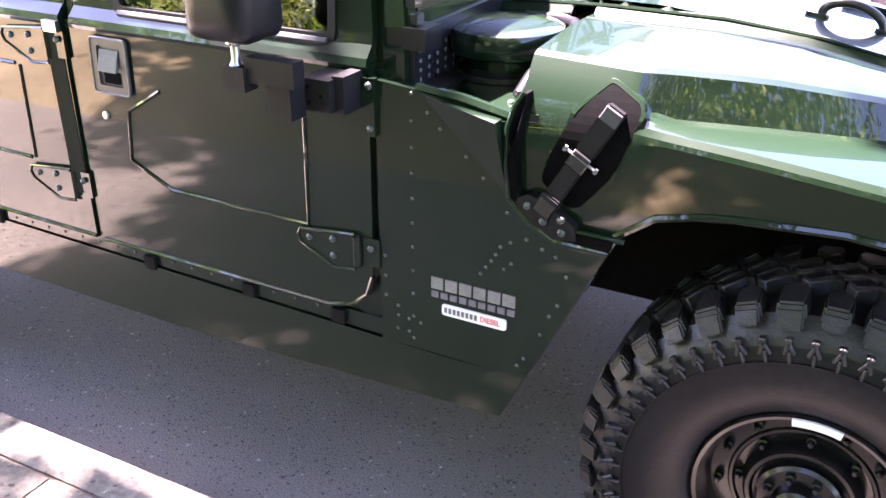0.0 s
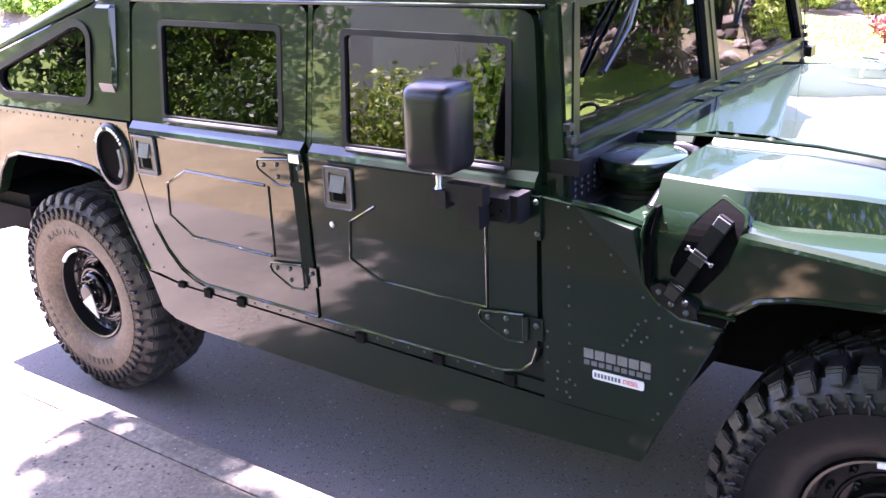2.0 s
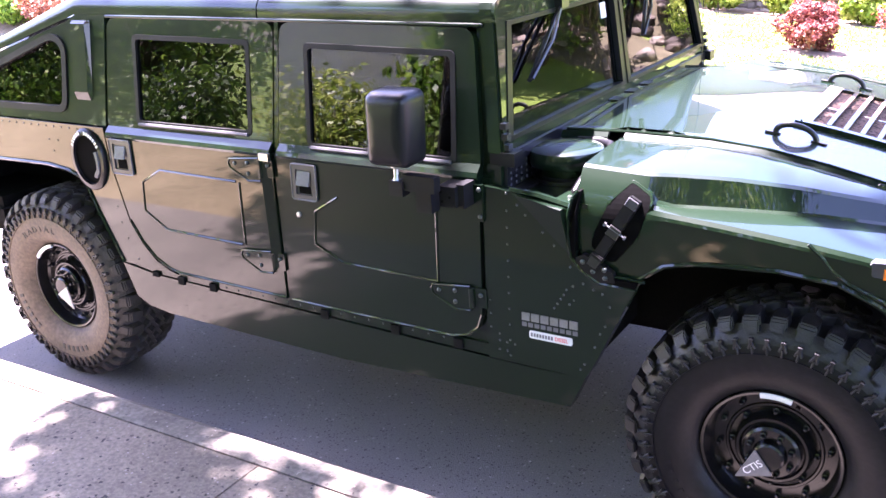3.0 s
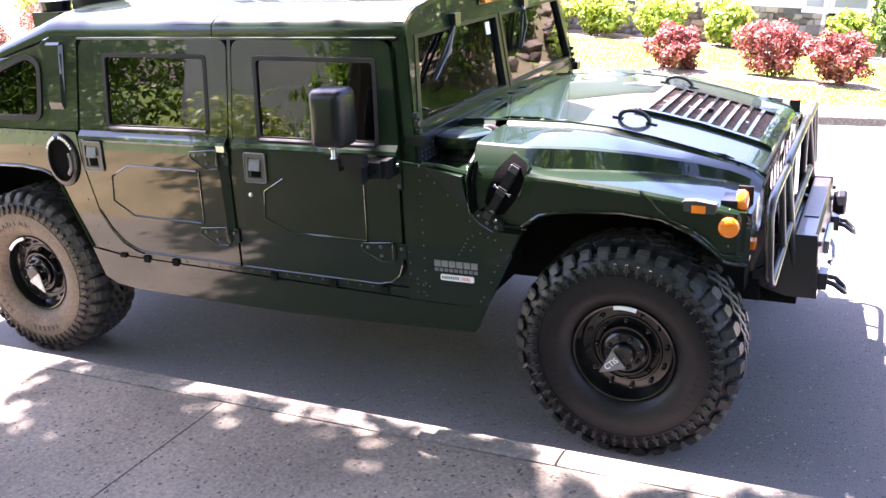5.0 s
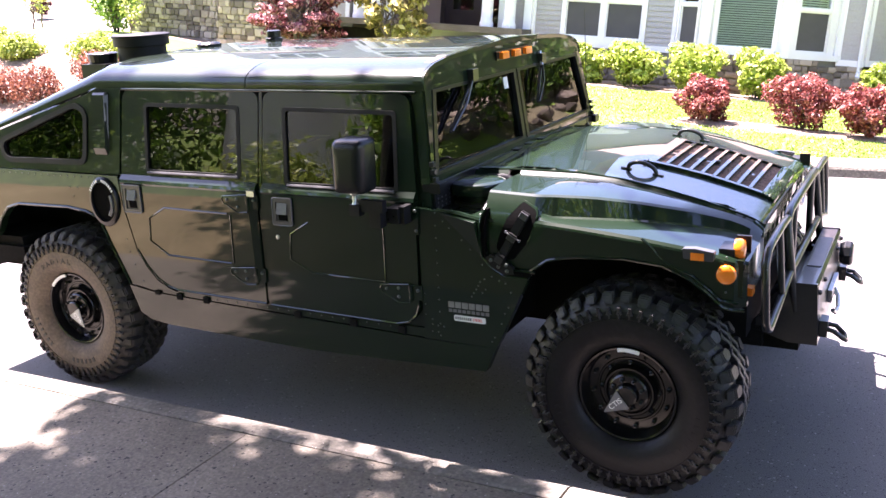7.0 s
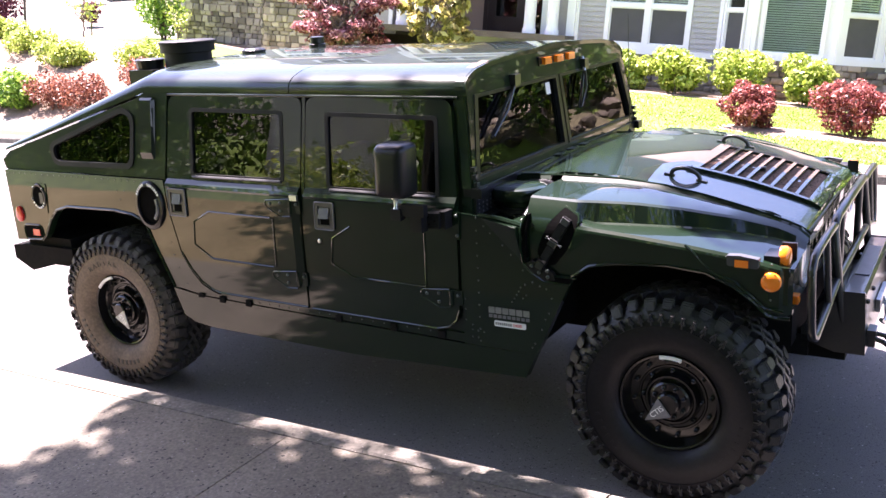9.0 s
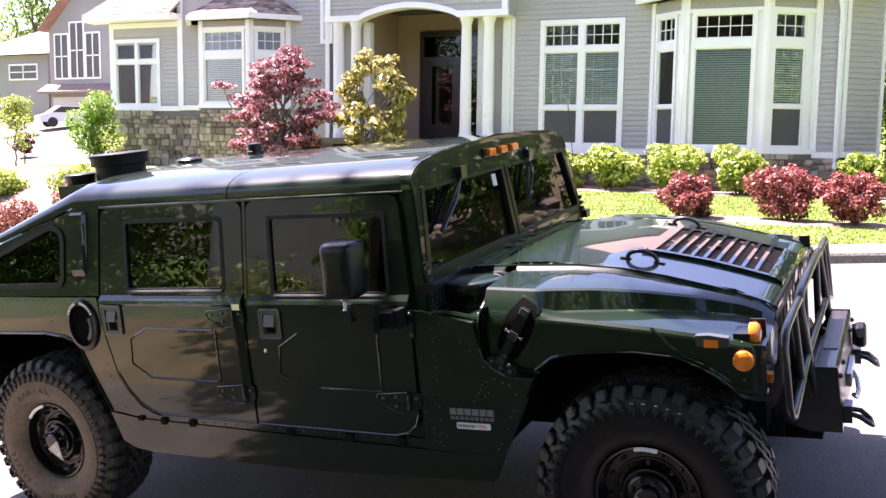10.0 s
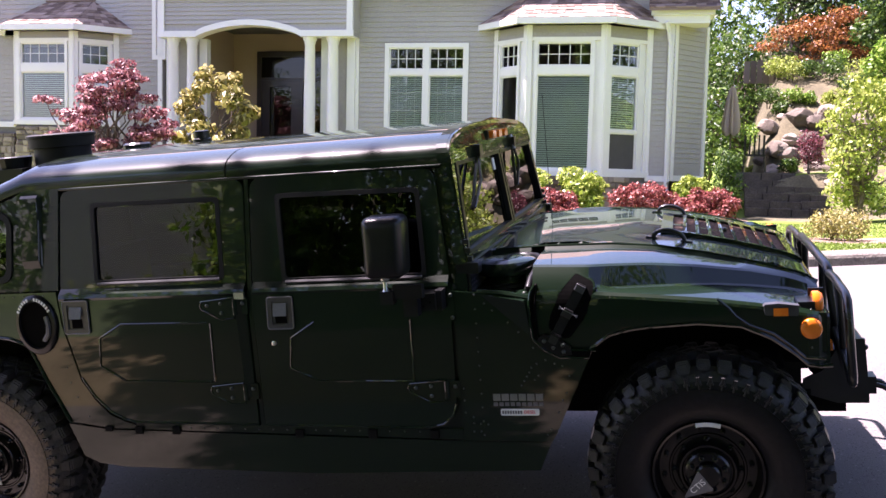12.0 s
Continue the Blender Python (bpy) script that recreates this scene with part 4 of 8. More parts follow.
for y in (0.975, 1.13, 1.285):
    bm = bmesh.new()
    box(bm, 2.346, 2.372, y - 0.042, y + 0.042, 1.792, 1.826)
    part("marker_lamp", soft(bm, 0.007, 2), AMBER, truck, "amber marker lamp on the windscreen header")

# ---- bonnet: raised flat middle, sloping wings, side skirts over the wheels ----
MID_Z = [(2.42, 1.316), (2.60, 1.324), (2.95, 1.320), (3.11, 1.307), (3.26, 1.281), (3.45, 1.240), (3.60, 1.198), (3.70, 1.168), (3.74, 1.150), (3.764, 1.122)]
RIDGE_Y = [(2.42, 0.46), (3.0, 0.46), (3.4, 0.455), (3.68, 0.45), (3.764, 0.45)]
LIP_Z = [(2.66, 1.298), (2.87, 1.291), (3.10, 1.276), (3.30, 1.248), (3.50, 1.206), (3.66, 1.160), (3.74, 1.128), (3.764, 1.104)]
CREASE_Z = [(2.66, 1.205), (2.888, 1.197), (3.096, 1.181), (3.35, 1.156), (3.50, 1.132), (3.66, 1.10), (3.72, 1.085), (3.764, 1.068)]
SKIRT_Z = [(2.66, 1.08), (2.69, 1.0), (2.77, 0.946), (2.868, 0.941), (2.878, 0.972), (2.952, 1.026), (3.03, 1.045), (3.10, 1.054), (3.287, 1.064), (3.443, 1.047), (3.552, 0.995), (3.638, 0.929), (3.68, 0.889), (3.72, 0.882), (3.764, 0.884)]


def hood_side(z):
    """The bonnet's rear side round the latch: upright below, curving in towards the lip."""
    return 0.022 + 2.4 * max(0.0, z - 1.12) ** 2


def level_span(poly, z):
    """Where the outline poly is cut by the height z: left, middle and right."""
    xs = [p[0] + (q[0] - p[0]) * (z - p[1]) / (q[1] - p[1]) for p, q in zip(poly, poly[1:] + poly[:1]) if (p[1] - z) * (q[1] - z) < 0]
    return min(xs), (min(xs) + max(xs)) / 2, max(xs)


hood_x = [2.66, 2.69, 2.72, 2.77, 2.82, 2.866, 2.882, 2.91, 2.952, 3.0, 3.06, 3.12, 3.2, 3.287, 3.36, 3.443, 3.50, 3.552, 3.60, 3.638, 3.68, 3.72, 3.764]
bm = bmesh.new()
for far_side in (False, True):
    g = across(far_side)
    rows = []
    for x in hood_x:
        end = smooth01((x - 3.70) / 0.06)
        yo = 0.022 + 0.03 * smooth01((x - 3.3) / 0.4) + 0.05 * end
        ry, mz = lerp_table(RIDGE_Y, x), lerp_table(MID_Z, x)
        lz, kz, sz = lerp_table(LIP_Z, x), lerp_table(CREASE_Z, x), lerp_table(SKIRT_Z, x)
        # the flat wing starts as a point behind the latch and widens towards the nose; a steep face climbs from it to the lip
        wy = min(yo + 0.028 + 0.31 * max(0.0, x - 2.86) / 0.90, ry - 0.10)
        wz = min(kz + 0.004 + 0.012 * smooth01((x - 2.9) / 0.5), lz - 0.010)
        ly = min(wy + 0.045, ry - 0.03)
        front = [(yo, kz - 0.022), (yo + 0.003, kz - 0.012), (yo + 0.014, kz - 0.001), (yo + 0.5 * (wy - yo) + 0.008, (kz + wz) / 2 + 0.003), (wy, wz), (wy + 0.012, wz + 0.006), (ly - 0.006, lz - 0.006), (ly + 0.010, lz + 0.001)]
        up = [kz - 0.05, kz - 0.012, kz + 0.008, kz + 0.028, kz + 0.048, kz + 0.066, lz - 0.006]
        rear = [(hood_side(z), z) for z in up] + [(hood_side(lz) + 0.012, lz + 0.001)]
        k = smooth01((x - 2.868) / 0.06)
        side = [(p[0] + (q[0] - p[0]) * k, p[1] + (q[1] - p[1]) * k) for p, q in zip(rear, front)]
        row = [(x, g(yo + 0.03), sz + 0.004), (x, g(yo + 0.002), sz), (x, g(yo), sz + 0.006), (x, g(yo), sz + 0.014), (x, g(yo), (sz + kz) / 2)] + [(x, g(y), z) for y, z in side]
        ly = side[-1][0]
        row += [(x, g(ly + (ry - ly) * 0.55), lz + (mz - lz) * 0.52), (x, g(ry - 0.02), mz - 0.016), (x, g(ry - 0.004), mz - 0.003), (x, g(ry + 0.014), mz)]
        rows.append(row)
    grid(bm, rows)
mid_x = [2.42, 2.5, 2.6, 2.66, 2.72, 2.82, 2.95, 3.06, 3.15, 3.24, 3.33, 3.43, 3.52, 3.60, 3.68, 3.72, 3.745, 3.764]
rows = []
for x in mid_x:
    ry, mz = lerp_table(RIDGE_Y, x), lerp_table(MID_Z, x)
    ys = [ry + 0.014, ry + 0.06, 0.7, 0.9, 1.13]
    half = [(x, y, mz + 0.010 * smooth01((y - ry) / 0.6)) for y in ys]
    back = [(x, y, mz - d) for y, d in ((ry - 0.03, 0.09), (ry - 0.02, 0.022), (ry - 0.004, 0.004))] if x < 2.66 else []
    rows.append((back, half))
vs_rows = []
for back, half in rows:
    full_row = half + [(x, WIDE - y, z) for x, y, z in half[-2::-1]]
    vs_rows.append(full_row)
grid(bm, vs_rows)
for far_side in (False, True):
    g = across(far_side)
    grid(bm, [[(x, g(y), z) for x, y, z in back + half[:1]] for back, half in rows if back] )
bmesh.ops.remove_doubles(bm, verts=bm.verts, dist=0.0008)
bmesh.ops.recalc_face_normals(bm, faces=bm.faces)
bmesh.ops.solidify(bm, geom=bm.faces[:], thickness=0.012)
hood = part("bonnet", bm, PAINT, truck, "dark green bonnet with a raised flat middle", smooth=15)
# edge strip along the raised middle
for far_side in (False, True):
    g = across(far_side)
    bm = bmesh.new()
    tube(bm, [(x, g(lerp_table(RIDGE_Y, x)), lerp_table(MID_Z, x)) for x in (2.44, 2.7, 2.95, 3.15, 3.33, 3.52, 3.68, 3.73)], 0.0055, 6)
    part("ridge_strip", bm, PAINT, hood, smooth=True)
    bm = bmesh.new()
    tube(bm, [(x, g(0.022 + 0.03 * smooth01((x - 3.3) / 0.4)), z) for x, z in SKIRT_Z[2:]], 0.008, 6)
    part("arch_lip", bm, PAINT, hood, smooth=True)
    bm = bmesh.new()
    tube(bm, [(3.36, g(0.024), 1.155), (3.40, g(0.028), 1.118), (3.425, g(0.03), 1.085), (3.47, g(0.034), 1.05), (3.56, g(0.04), 1.012), (3.63, g(0.044), 0.955), (3.67, g(0.046), 0.918), (3.74, g(0.05), 0.91)], 0.006, 6)
    part("fender_seam", bm, PAINT, hood, smooth=True)

# louvred grille in the bonnet
def hood_top(x, y):
    ry = lerp_table(RIDGE_Y, x)
    return lerp_table(MID_Z, x) + 0.010 * smooth01((min(y, WIDE - y) - ry) / 0.6)


bm = bmesh.new()
gx0, gx1, gy0, gy1 = 3.185, 3.695, 0.835, 1.425
bmf = bmesh.new()


def on_hood(dz):
    return lambda x, y: (x, y, hood_top(x, y) + dz)


def strip(bm, x0, x1, y0, y1, dz0, dz1, n=4):
    """A bar that follows the bonnet's curve from dz0 to dz1 above it."""
    xs = [x0 + (x1 - x0) * i / n for i in range(n + 1)]
    for a, b in zip(xs, xs[1:]):
        vs = [bm.verts.new((x, y, hood_top(x, y) + dz)) for dz in (dz0, dz1) for x, y in ((a, y0), (b, y0), (b, y1), (a, y1))]
        for f in ((3, 2, 1, 0), (4, 5, 6, 7), (0, 1, 5, 4), (1, 2, 6, 5), (2, 3, 7, 6), (3, 0, 4, 7)):
            bm.faces.new([vs[i] for i in f])


strip(bmf, gx0 - 0.04, gx0 + 0.012, gy0 - 0.03, gy1 + 0.03, 0.0, 0.016, 1)
strip(bmf, gx1 - 0.002, gx1 + 0.055, gy0 - 0.03, gy1 + 0.03, 0.0, 0.016, 2)
strip(bmf, gx0 + 0.012, gx1 - 0.002, gy0 - 0.03, gy0, 0.0, 0.016, 6)
strip(bmf, gx0 + 0.012, gx1 - 0.002, gy1, gy1 + 0.03, 0.0, 0.016, 6)
grille = part("hood_grille", bmf, PAINT, truck, "louvred grille set in the bonnet")
bm = bmesh.new()
strip(bm, gx0 + 0.01, gx1, gy0, gy1, 0.0005, 0.003, 12)
part("grille_mesh", bm, COPPER, grille, "brown wire mesh behind the louvres")
for i in range(1, 9):
    x = gx0 + 0.012 + (gx1 - gx0 - 0.014) * i / 9
    bm = bmesh.new()
    vs = [(x - 0.010, 0.008), (x - 0.008, 0.0165), (x + 0.008, 0.0165), (x + 0.010, 0.008)]
    cuts = [[bm.verts.new((px, y, hood_top(px, y) + dz)) for px, dz in vs] for y in (gy0, 1.0, 1.13, 1.26, gy1)]
    for p, q in zip(cuts, cuts[1:]):
        for k in range(4):
            bm.faces.new((p[k], p[(k + 1) % 4], q[(k + 1) % 4], q[k]))
    bm.faces.new(cuts[0])
    bm.faces.new(cuts[-1])
    part("slat", bm, PAINT, grille)
bm = bmesh.new()
lathe(bm, [(0.012, 0.004), (0.012, 0.020), (0.006, 0.024)], 10, Matrix.Translation((gx0 + 0.25, 1.11, hood_top(gx0 + 0.25, 1.11))))
part("grille_catch", bm, BLACK_METAL, grille, "small black catch in the grille", smooth=True)
for x, y in ((gx0 - 0.02, gy0 - 0.015), (gx0 - 0.02, gy1 + 0.015), (gx1 + 0.042, gy0 - 0.012), (gx1 + 0.042, 1.0), (gx1 + 0.042, 1.26), (gx1 + 0.042, gy1 + 0.012)):
    shared("rivet", RIVET_SMALL, grille, Matrix.Translation((x, y, hood_top(x, y) + 0.016)))
# grab rings
for y in (0.652, WIDE - 0.652):
    bm = bmesh.new()
    tube(bm, [(3.183 - 0.066 * math.cos(radians(a)), y, hood_top(3.183 - 0.066 * math.cos(radians(a)), y) + 0.004 + 0.038 * math.sin(radians(a))) for a in range(0, 181, 12)], 0.010, 8)
    rg = part("bonnet_ring", bm, BLACK_METAL, hood, "black grab ring standing on the bonnet", smooth=True)
    for x in (3.108, 3.258):
        bm = bmesh.new()
        plate(bm, rounded([(x - 0.026, y - 0.011), (x + 0.026, y - 0.011), (x + 0.026, y + 0.011), (x - 0.026, y + 0.011)], 0.01, 3), on_hood(-0.002), on_hood(0.006))
        part("ring_foot", bm, BLACK_METAL, rg)

# radiator shell: slotted front, headlamps, corner lamps
bm = bmesh.new()
slots = [0.62 + 0.128 * i for i in range(9)]
box(bm, 3.70, 3.762, 0.46, 1.80, 1.075, 1.120)
box(bm, 3.70, 3.752, 0.575, 1.685, 0.865, 0.905)
y0 = 0.575
for y in slots:
    box(bm, 3.70, 3.752, y0, y, 0.905, 1.075)
    y0 = y + 0.062
box(bm, 3.70, 3.752, y0, 1.685, 0.905, 1.075)
soft(bm, 0.006, 1)
part("radiator_shell", bm, PAINT, truck, "slotted green radiator shell")
bm = bmesh.new()
box(bm, 3.66, 3.69, 0.55, 1.71, 0.70, 1.09)
box(bm, 3.60, 3.74, 0.10, 0.575, 0.86, 0.885)
box(bm, 3.60, 3.74, 1.685, 2.16, 0.86, 0.885)
part("radiator_core", bm, DARK, truck, "dark radiator core")
for far_side in (False, True):
    g = across(far_side)
    bm = bmesh.new()
    out = [(g(0.075), 0.882), (g(0.575), 0.882), (g(0.575), 1.112), (g(0.40), 1.10), (g(0.10), 1.072)]
    cx, cz = g(0.43), 1.005
    n = 30
    ring_o, ring_i = [], []
    for i in range(n):
        a = 6.28318 * i / n
        dx, dz = math.cos(a), math.sin(a)
        ring_i.append((cx + 0.098 * dx, cz + 0.098 * dz))
        t = 10.0
        for lim, comp, pos in (((g(0.075) - cx), dx, 0), ((g(0.575) - cx), dx, 0), (0.882 - cz, dz, 0), (1.085 - cz, dz, 0)):
            if comp * lim > 1e-6:
                t = min(t, lim / comp)
        ring_o.append((cx + t * dx, cz + t * dz))
    frame_ring(bm, ring_o, ring_i, lambda y, z: (3.750, y, z), lambda y, z: (3.70, y, z))
    hp = part("lamp_panel", bm, PAINT, truck)
    bm = bmesh.new()
    lathe(bm, [(0.096, 0.0), (0.103, 0.006), (0.100, 0.02), (0.088, 0.022), (0.086, 0.006)], 32, Matrix.Translation((3.735, cx, cz)) @ pose(0, 0, 0, 0, 90))
    part("lamp_bezel", bm, STEEL, truck, "bright headlamp bezel", smooth=True)
    bm = bmesh.new()
    lathe(bm, [(0.087, -0.02), (0.087, 0.004), (0.06, 0.016), (0.02, 0.02)], 28, Matrix.Translation((3.735, cx, cz)) @ pose(0, 0, 0, 0, 90))
    part("headlamp", bm, WHITE_LENS, truck, "round clear headlamp", smooth=True)
    # amber turn lamp in its notch on the fender corner
    bm = bmesh.new()
    box(bm, 3.652, 3.712, *sorted((g(0.088), g(0.205))), 1.075, 1.120)
    box(bm, 3.700, 3.756, *sorted((g(0.196), g(0.210))), 1.055, 1.150)
    box(bm, 3.700, 3.754, *sorted((g(0.088), g(0.205))), 1.040, 1.062)
    tb = part("turn_lamp_base", soft(bm, 0.008, 2), BLACK_PLASTIC, truck, "black turn lamp housing")
    bm = bmesh.new()
    lathe(bm, [(0.043, 0.0), (0.045, 0.03), (0.035, 0.05), (0.012, 0.056)], 20, Matrix.Translation((3.706, g(0.142), 1.108)) @ pose(0, 0, 0, 0, 90) @ Matrix.Diagonal((0.98, 1.05, 0.75, 1)))
    part("turn_lamp_lens", bm, AMBER, tb, "amber turn lamp lens", smooth=True)
    # round amber lamp on the fender side
    fy = 0.046
    bm = bmesh.new()
    lathe(bm, [(0.0385, -0.004), (0.0385, 0.008), (0.033, 0.013), (0.015, 0.016)], 28, Matrix.Translation((3.692, g(fy), 1.028)) @ pose(0, 0, 0, -90 if far_side else 90))
    part("side_reflector", bm, AMBER, truck, "round amber reflector on the fender", smooth=True)
    for dz in (0.072, -0.072):
        shared("rivet", RIVET_SMALL, truck, Matrix.Translation((3.692, g(fy - 0.004), 1.028 + dz)) @ pose(0, 0, 0, -90 if far_side else 90))
    # side marker: clear housing with an amber middle under a bright hood
    bm = bmesh.new()
    plate(bm, rounded([(3.526, 1.124), (3.648, 1.118), (3.646, 1.083), (3.528, 1.088)], 0.006, 2), lambda x, z: (x, g(0.016), z), lambda x, z: (x, g(0.05), z))
    sm = part("side_marker", bm, PLATE_GREY, truck, "clear side marker with an amber middle")
    bm = bmesh.new()
    box(bm, 3.558, 3.610, *sorted((g(0.012), g(0.018))), 1.085, 1.115)
    part("marker_lens", soft(bm, 0.003, 1), AMBER, sm, "amber marker lens")
    bm = bmesh.new()
    plate(bm, [(3.522, 1.123), (3.652, 1.117), (3.648, 1.124), (3.575, 1.134), (3.53, 1.131)], lambda x, z: (x, g(0.008), z), lambda x, z: (x, g(0.045), z))
    part("marker_hood", soft(bm, 0.002, 1), PLATE_GREY, sm, "grey marker hood")
    # lower amber lamp at the front corner
    bm = bmesh.new()
    box(bm, 3.752, 3.778, *sorted((g(0.14), g(0.19))), 0.917, 0.950)
    part("front_marker", soft(bm, 0.008, 2), AMBER, truck, "small amber lamp on the front corner")
    # bonnet latch: a rubber-and-steel latch over a black sheet that paints the well's shade
    well_out = rounded([(2.831, 1.268), (2.848, 1.262), (2.898, 1.236), (2.904, 1.216), (2.863, 1.091), (2.803, 1.015), (2.774, 1.010), (2.714, 1.058), (2.717, 1.082), (2.774, 1.211), (2.820, 1.258)], 0.010, 3)
    bm = bmesh.new()
    frame_ring(bm, shrink(well_out, -0.004), shrink(well_out, 0.003), lambda x, z: (x, g(hood_side(z) - 0.0035), z), lambda x, z: (x, g(hood_side(z) + 0.012), z))
    soft(bm, 0.0015, 1)
    we = part("latch_well_edge", bm, PAINT, truck, smooth=False)
    # the well isn't cut in: its shade is a black sheet on the side
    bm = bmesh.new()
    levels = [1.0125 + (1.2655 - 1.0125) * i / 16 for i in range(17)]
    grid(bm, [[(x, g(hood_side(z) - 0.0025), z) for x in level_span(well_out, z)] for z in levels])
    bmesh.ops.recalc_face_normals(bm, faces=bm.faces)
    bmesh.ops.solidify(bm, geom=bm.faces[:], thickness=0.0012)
    part("latch_well_shade", bm, HOLLOW_SHADE, we, "elongated black sheet for the shade in the latch well")
    a, b = Vector((2.858, 0, 1.226)), Vector((2.722, 0, 0.990))
    dv = (b - a).normalized()
    ang = math.degrees(math.atan2(dv.z, dv.x))
    L = (b - a).length
    mm = Matrix.Translation((a.x, g(0.030), a.z)) @ pose(0, 0, 0, 0, -ang) @ pose(0, 0, 0, 0, 0, 6.5 if far_side else -6.5)
    sgn = -1 if far_side else 1
    bm = bmesh.new()
    for x0, x1, y0, y1, w in ((0.0, 0.40, -0.008, 0.016, 0.021), (0.38, 0.82, -0.002, 0.016, 0.019), (0.80, 0.99, -0.012, 0.016, 0.022)):
        box(bm, L * x0, L * x1, *sorted((sgn * y0, sgn * y1)), -w, w, m=mm)
    soft(bm, 0.004, 2)
    la = part("bonnet_latch", bm, SEAL, we, "black rubber bonnet latch")
    for x0, x1, w, mat in ((0.01, 0.12, 0.019, PLATE_GREY), (0.40, 0.53, 0.020, BLACK_METAL), (0.84, 0.96, 0.018, BLACK_METAL)):
        bm = bmesh.new()
        box(bm, L * x0, L * x1, *sorted((sgn * -0.0125, sgn * -0.006)), -w, w, m=mm)
        part("latch_strap", soft(bm, 0.002, 1), mat, la, "worn steel latch strap")
    bm = bmesh.new()
    rod(bm, mm @ Vector((L * 0.44, sgn * -0.010, -0.036)), mm @ Vector((L * 0.44, sgn * -0.010, 0.038)), 0.003, 6)
    for k in (-0.036, 0.038):
        box(bm, L * 0.42, L * 0.46, *sorted((sgn * -0.014, sgn * -0.005)), k - 0.003, k + 0.003, m=mm)
    part("latch_pin", bm, HANDLE, la, "bright latch cross pin")
    # latch foot on the panel, and the tray under the skirt
    bm = bmesh.new()
    plate(bm, [(2.672, 1.020), (2.700, 1.036), (2.742, 1.022), (2.800, 0.985), (2.806, 0.955), (2.752, 0.948), (2.690, 0.985)], lambda x, z: (x, g(-0.004), z), lambda x, z: (x, g(0.02), z))
    lf = part("latch_foot", soft(bm, 0.004, 2), SEAL, we, "black latch foot bolted to the panel")
    rivets(we, [(2.70, 1.012), (2.735, 0.985), (2.775, 0.968), (2.772, 0.995)], RIVET_BIG, far_side, -0.005)
    bm = bmesh.new()
    tube(bm, [(2.772, g(0.006), 0.972), (2.90, g(0.010), 0.968)], 0.006, 6)
    part("tray_edge", bm, PAINT, we, smooth=True)
    # shade under the bonnet's edge, painted as a black plate
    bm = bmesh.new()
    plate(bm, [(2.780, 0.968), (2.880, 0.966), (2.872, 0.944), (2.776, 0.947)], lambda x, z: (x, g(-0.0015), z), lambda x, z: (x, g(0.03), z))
    part("tray_shade", bm, HOLLOW_SHADE, we, "black sheet for the shade under the bonnet's edge")
    # shade between the cowl and the bonnet, painted as a black sheet
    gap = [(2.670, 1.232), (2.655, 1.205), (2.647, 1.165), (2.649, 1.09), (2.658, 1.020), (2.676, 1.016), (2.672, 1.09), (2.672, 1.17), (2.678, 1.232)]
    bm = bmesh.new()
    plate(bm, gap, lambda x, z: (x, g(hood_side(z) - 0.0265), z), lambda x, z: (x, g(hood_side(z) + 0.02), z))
    cg = part("cowl_gap_shade", bm, HOLLOW_SHADE, truck, "black sheet for the shade between cowl and bonnet")
    bm = bmesh.new()
    tube(bm, [(x, g(hood_side(z) - 0.026), z) for x, z in gap[:5]], 0.005, 6)
    part("gap_edge", bm, PAINT, cg, smooth=True)
    # lower edge of the skirt where it meets the panel
    bm = bmesh.new()
    tube(bm, [(2.658, g(-0.002), 1.018), (2.70, g(-0.002), 0.975), (2.758, g(0.0), 0.944), (2.872, g(0.004), 0.940)], 0.006, 6)
    part("skirt_edge", bm, PAINT, truck, smooth=True)

# cowl beside the bonnet: shelf, perforated vent, mushroom intake with its hose
for far_side in (False, True):
    g = across(far_side)
    bm = bmesh.new()
    box(bm, 2.35, 2.70, *sorted((g(0.03), g(0.47))), 1.17, 1.19)
    box(bm, 2.35, 2.40, *sorted((g(0.03), g(1.13))), 1.19, 1.29)
    soft(bm, 0.004, 1)
    cw = part("cowl", bm, PAINT, truck)
    bm = bmesh.new()
    tube(bm, [(2.44, g(0.012), 1.214), (2.54, g(0.014), 1.205), (2.645, g(0.016), 1.184)], 0.012, 6)
    part("cowl_edge", bm, PAINT, truck, smooth=True)
    bm = bmesh.new()
    box(bm, 2.401, 2.412, *sorted((g(0.05), g(0.42))), 1.20, 1.285)
    vn = part("cowl_vent", bm, BLACK_METAL, truck, "black perforated cowl vent")
    bm = bmesh.new()
    for i in range(9):
        for j in range(4):
            lathe(bm, [(0.005, 0), (0.005, 0.002)], 6, Matrix.Translation((2.4125, g(0.075 + i * 0.038), 1.212 + j * 0.02)) @ pose(0, 0, 0, 0, 90))
    part("vent_holes", bm, HANDLE, vn, "rows of small studs")
bm = bmesh.new()
cx, cy = 2.515, 0.285
lathe(bm, [(0.088, 1.205), (0.090, 1.235), (0.110, 1.238), (0.128, 1.246), (0.1315, 1.258), (0.1315, 1.286), (0.127, 1.297), (0.112, 1.304), (0.070, 1.309), (0.02, 1.311)], 40, Matrix.Translation((cx, cy, 0)))
part("air_intake", bm, PAINT, truck, "round green mushroom air intake", smooth=28)
bm = bmesh.new()
lathe(bm, [(0.104, 1.188), (0.112, 1.192), (0.112, 1.204), (0.092, 1.210)], 32, Matrix.Translation((cx, cy, 0)))
for k in range(3):
    box(bm, cx - 0.118 + 0.006 * k, cx - 0.10, cy - 0.06 + 0.05 * k, cy - 0.03 + 0.05 * k, 1.20, 1.232)
part("intake_collar", bm, BLACK_METAL, truck, "black collar under the intake", smooth=28)
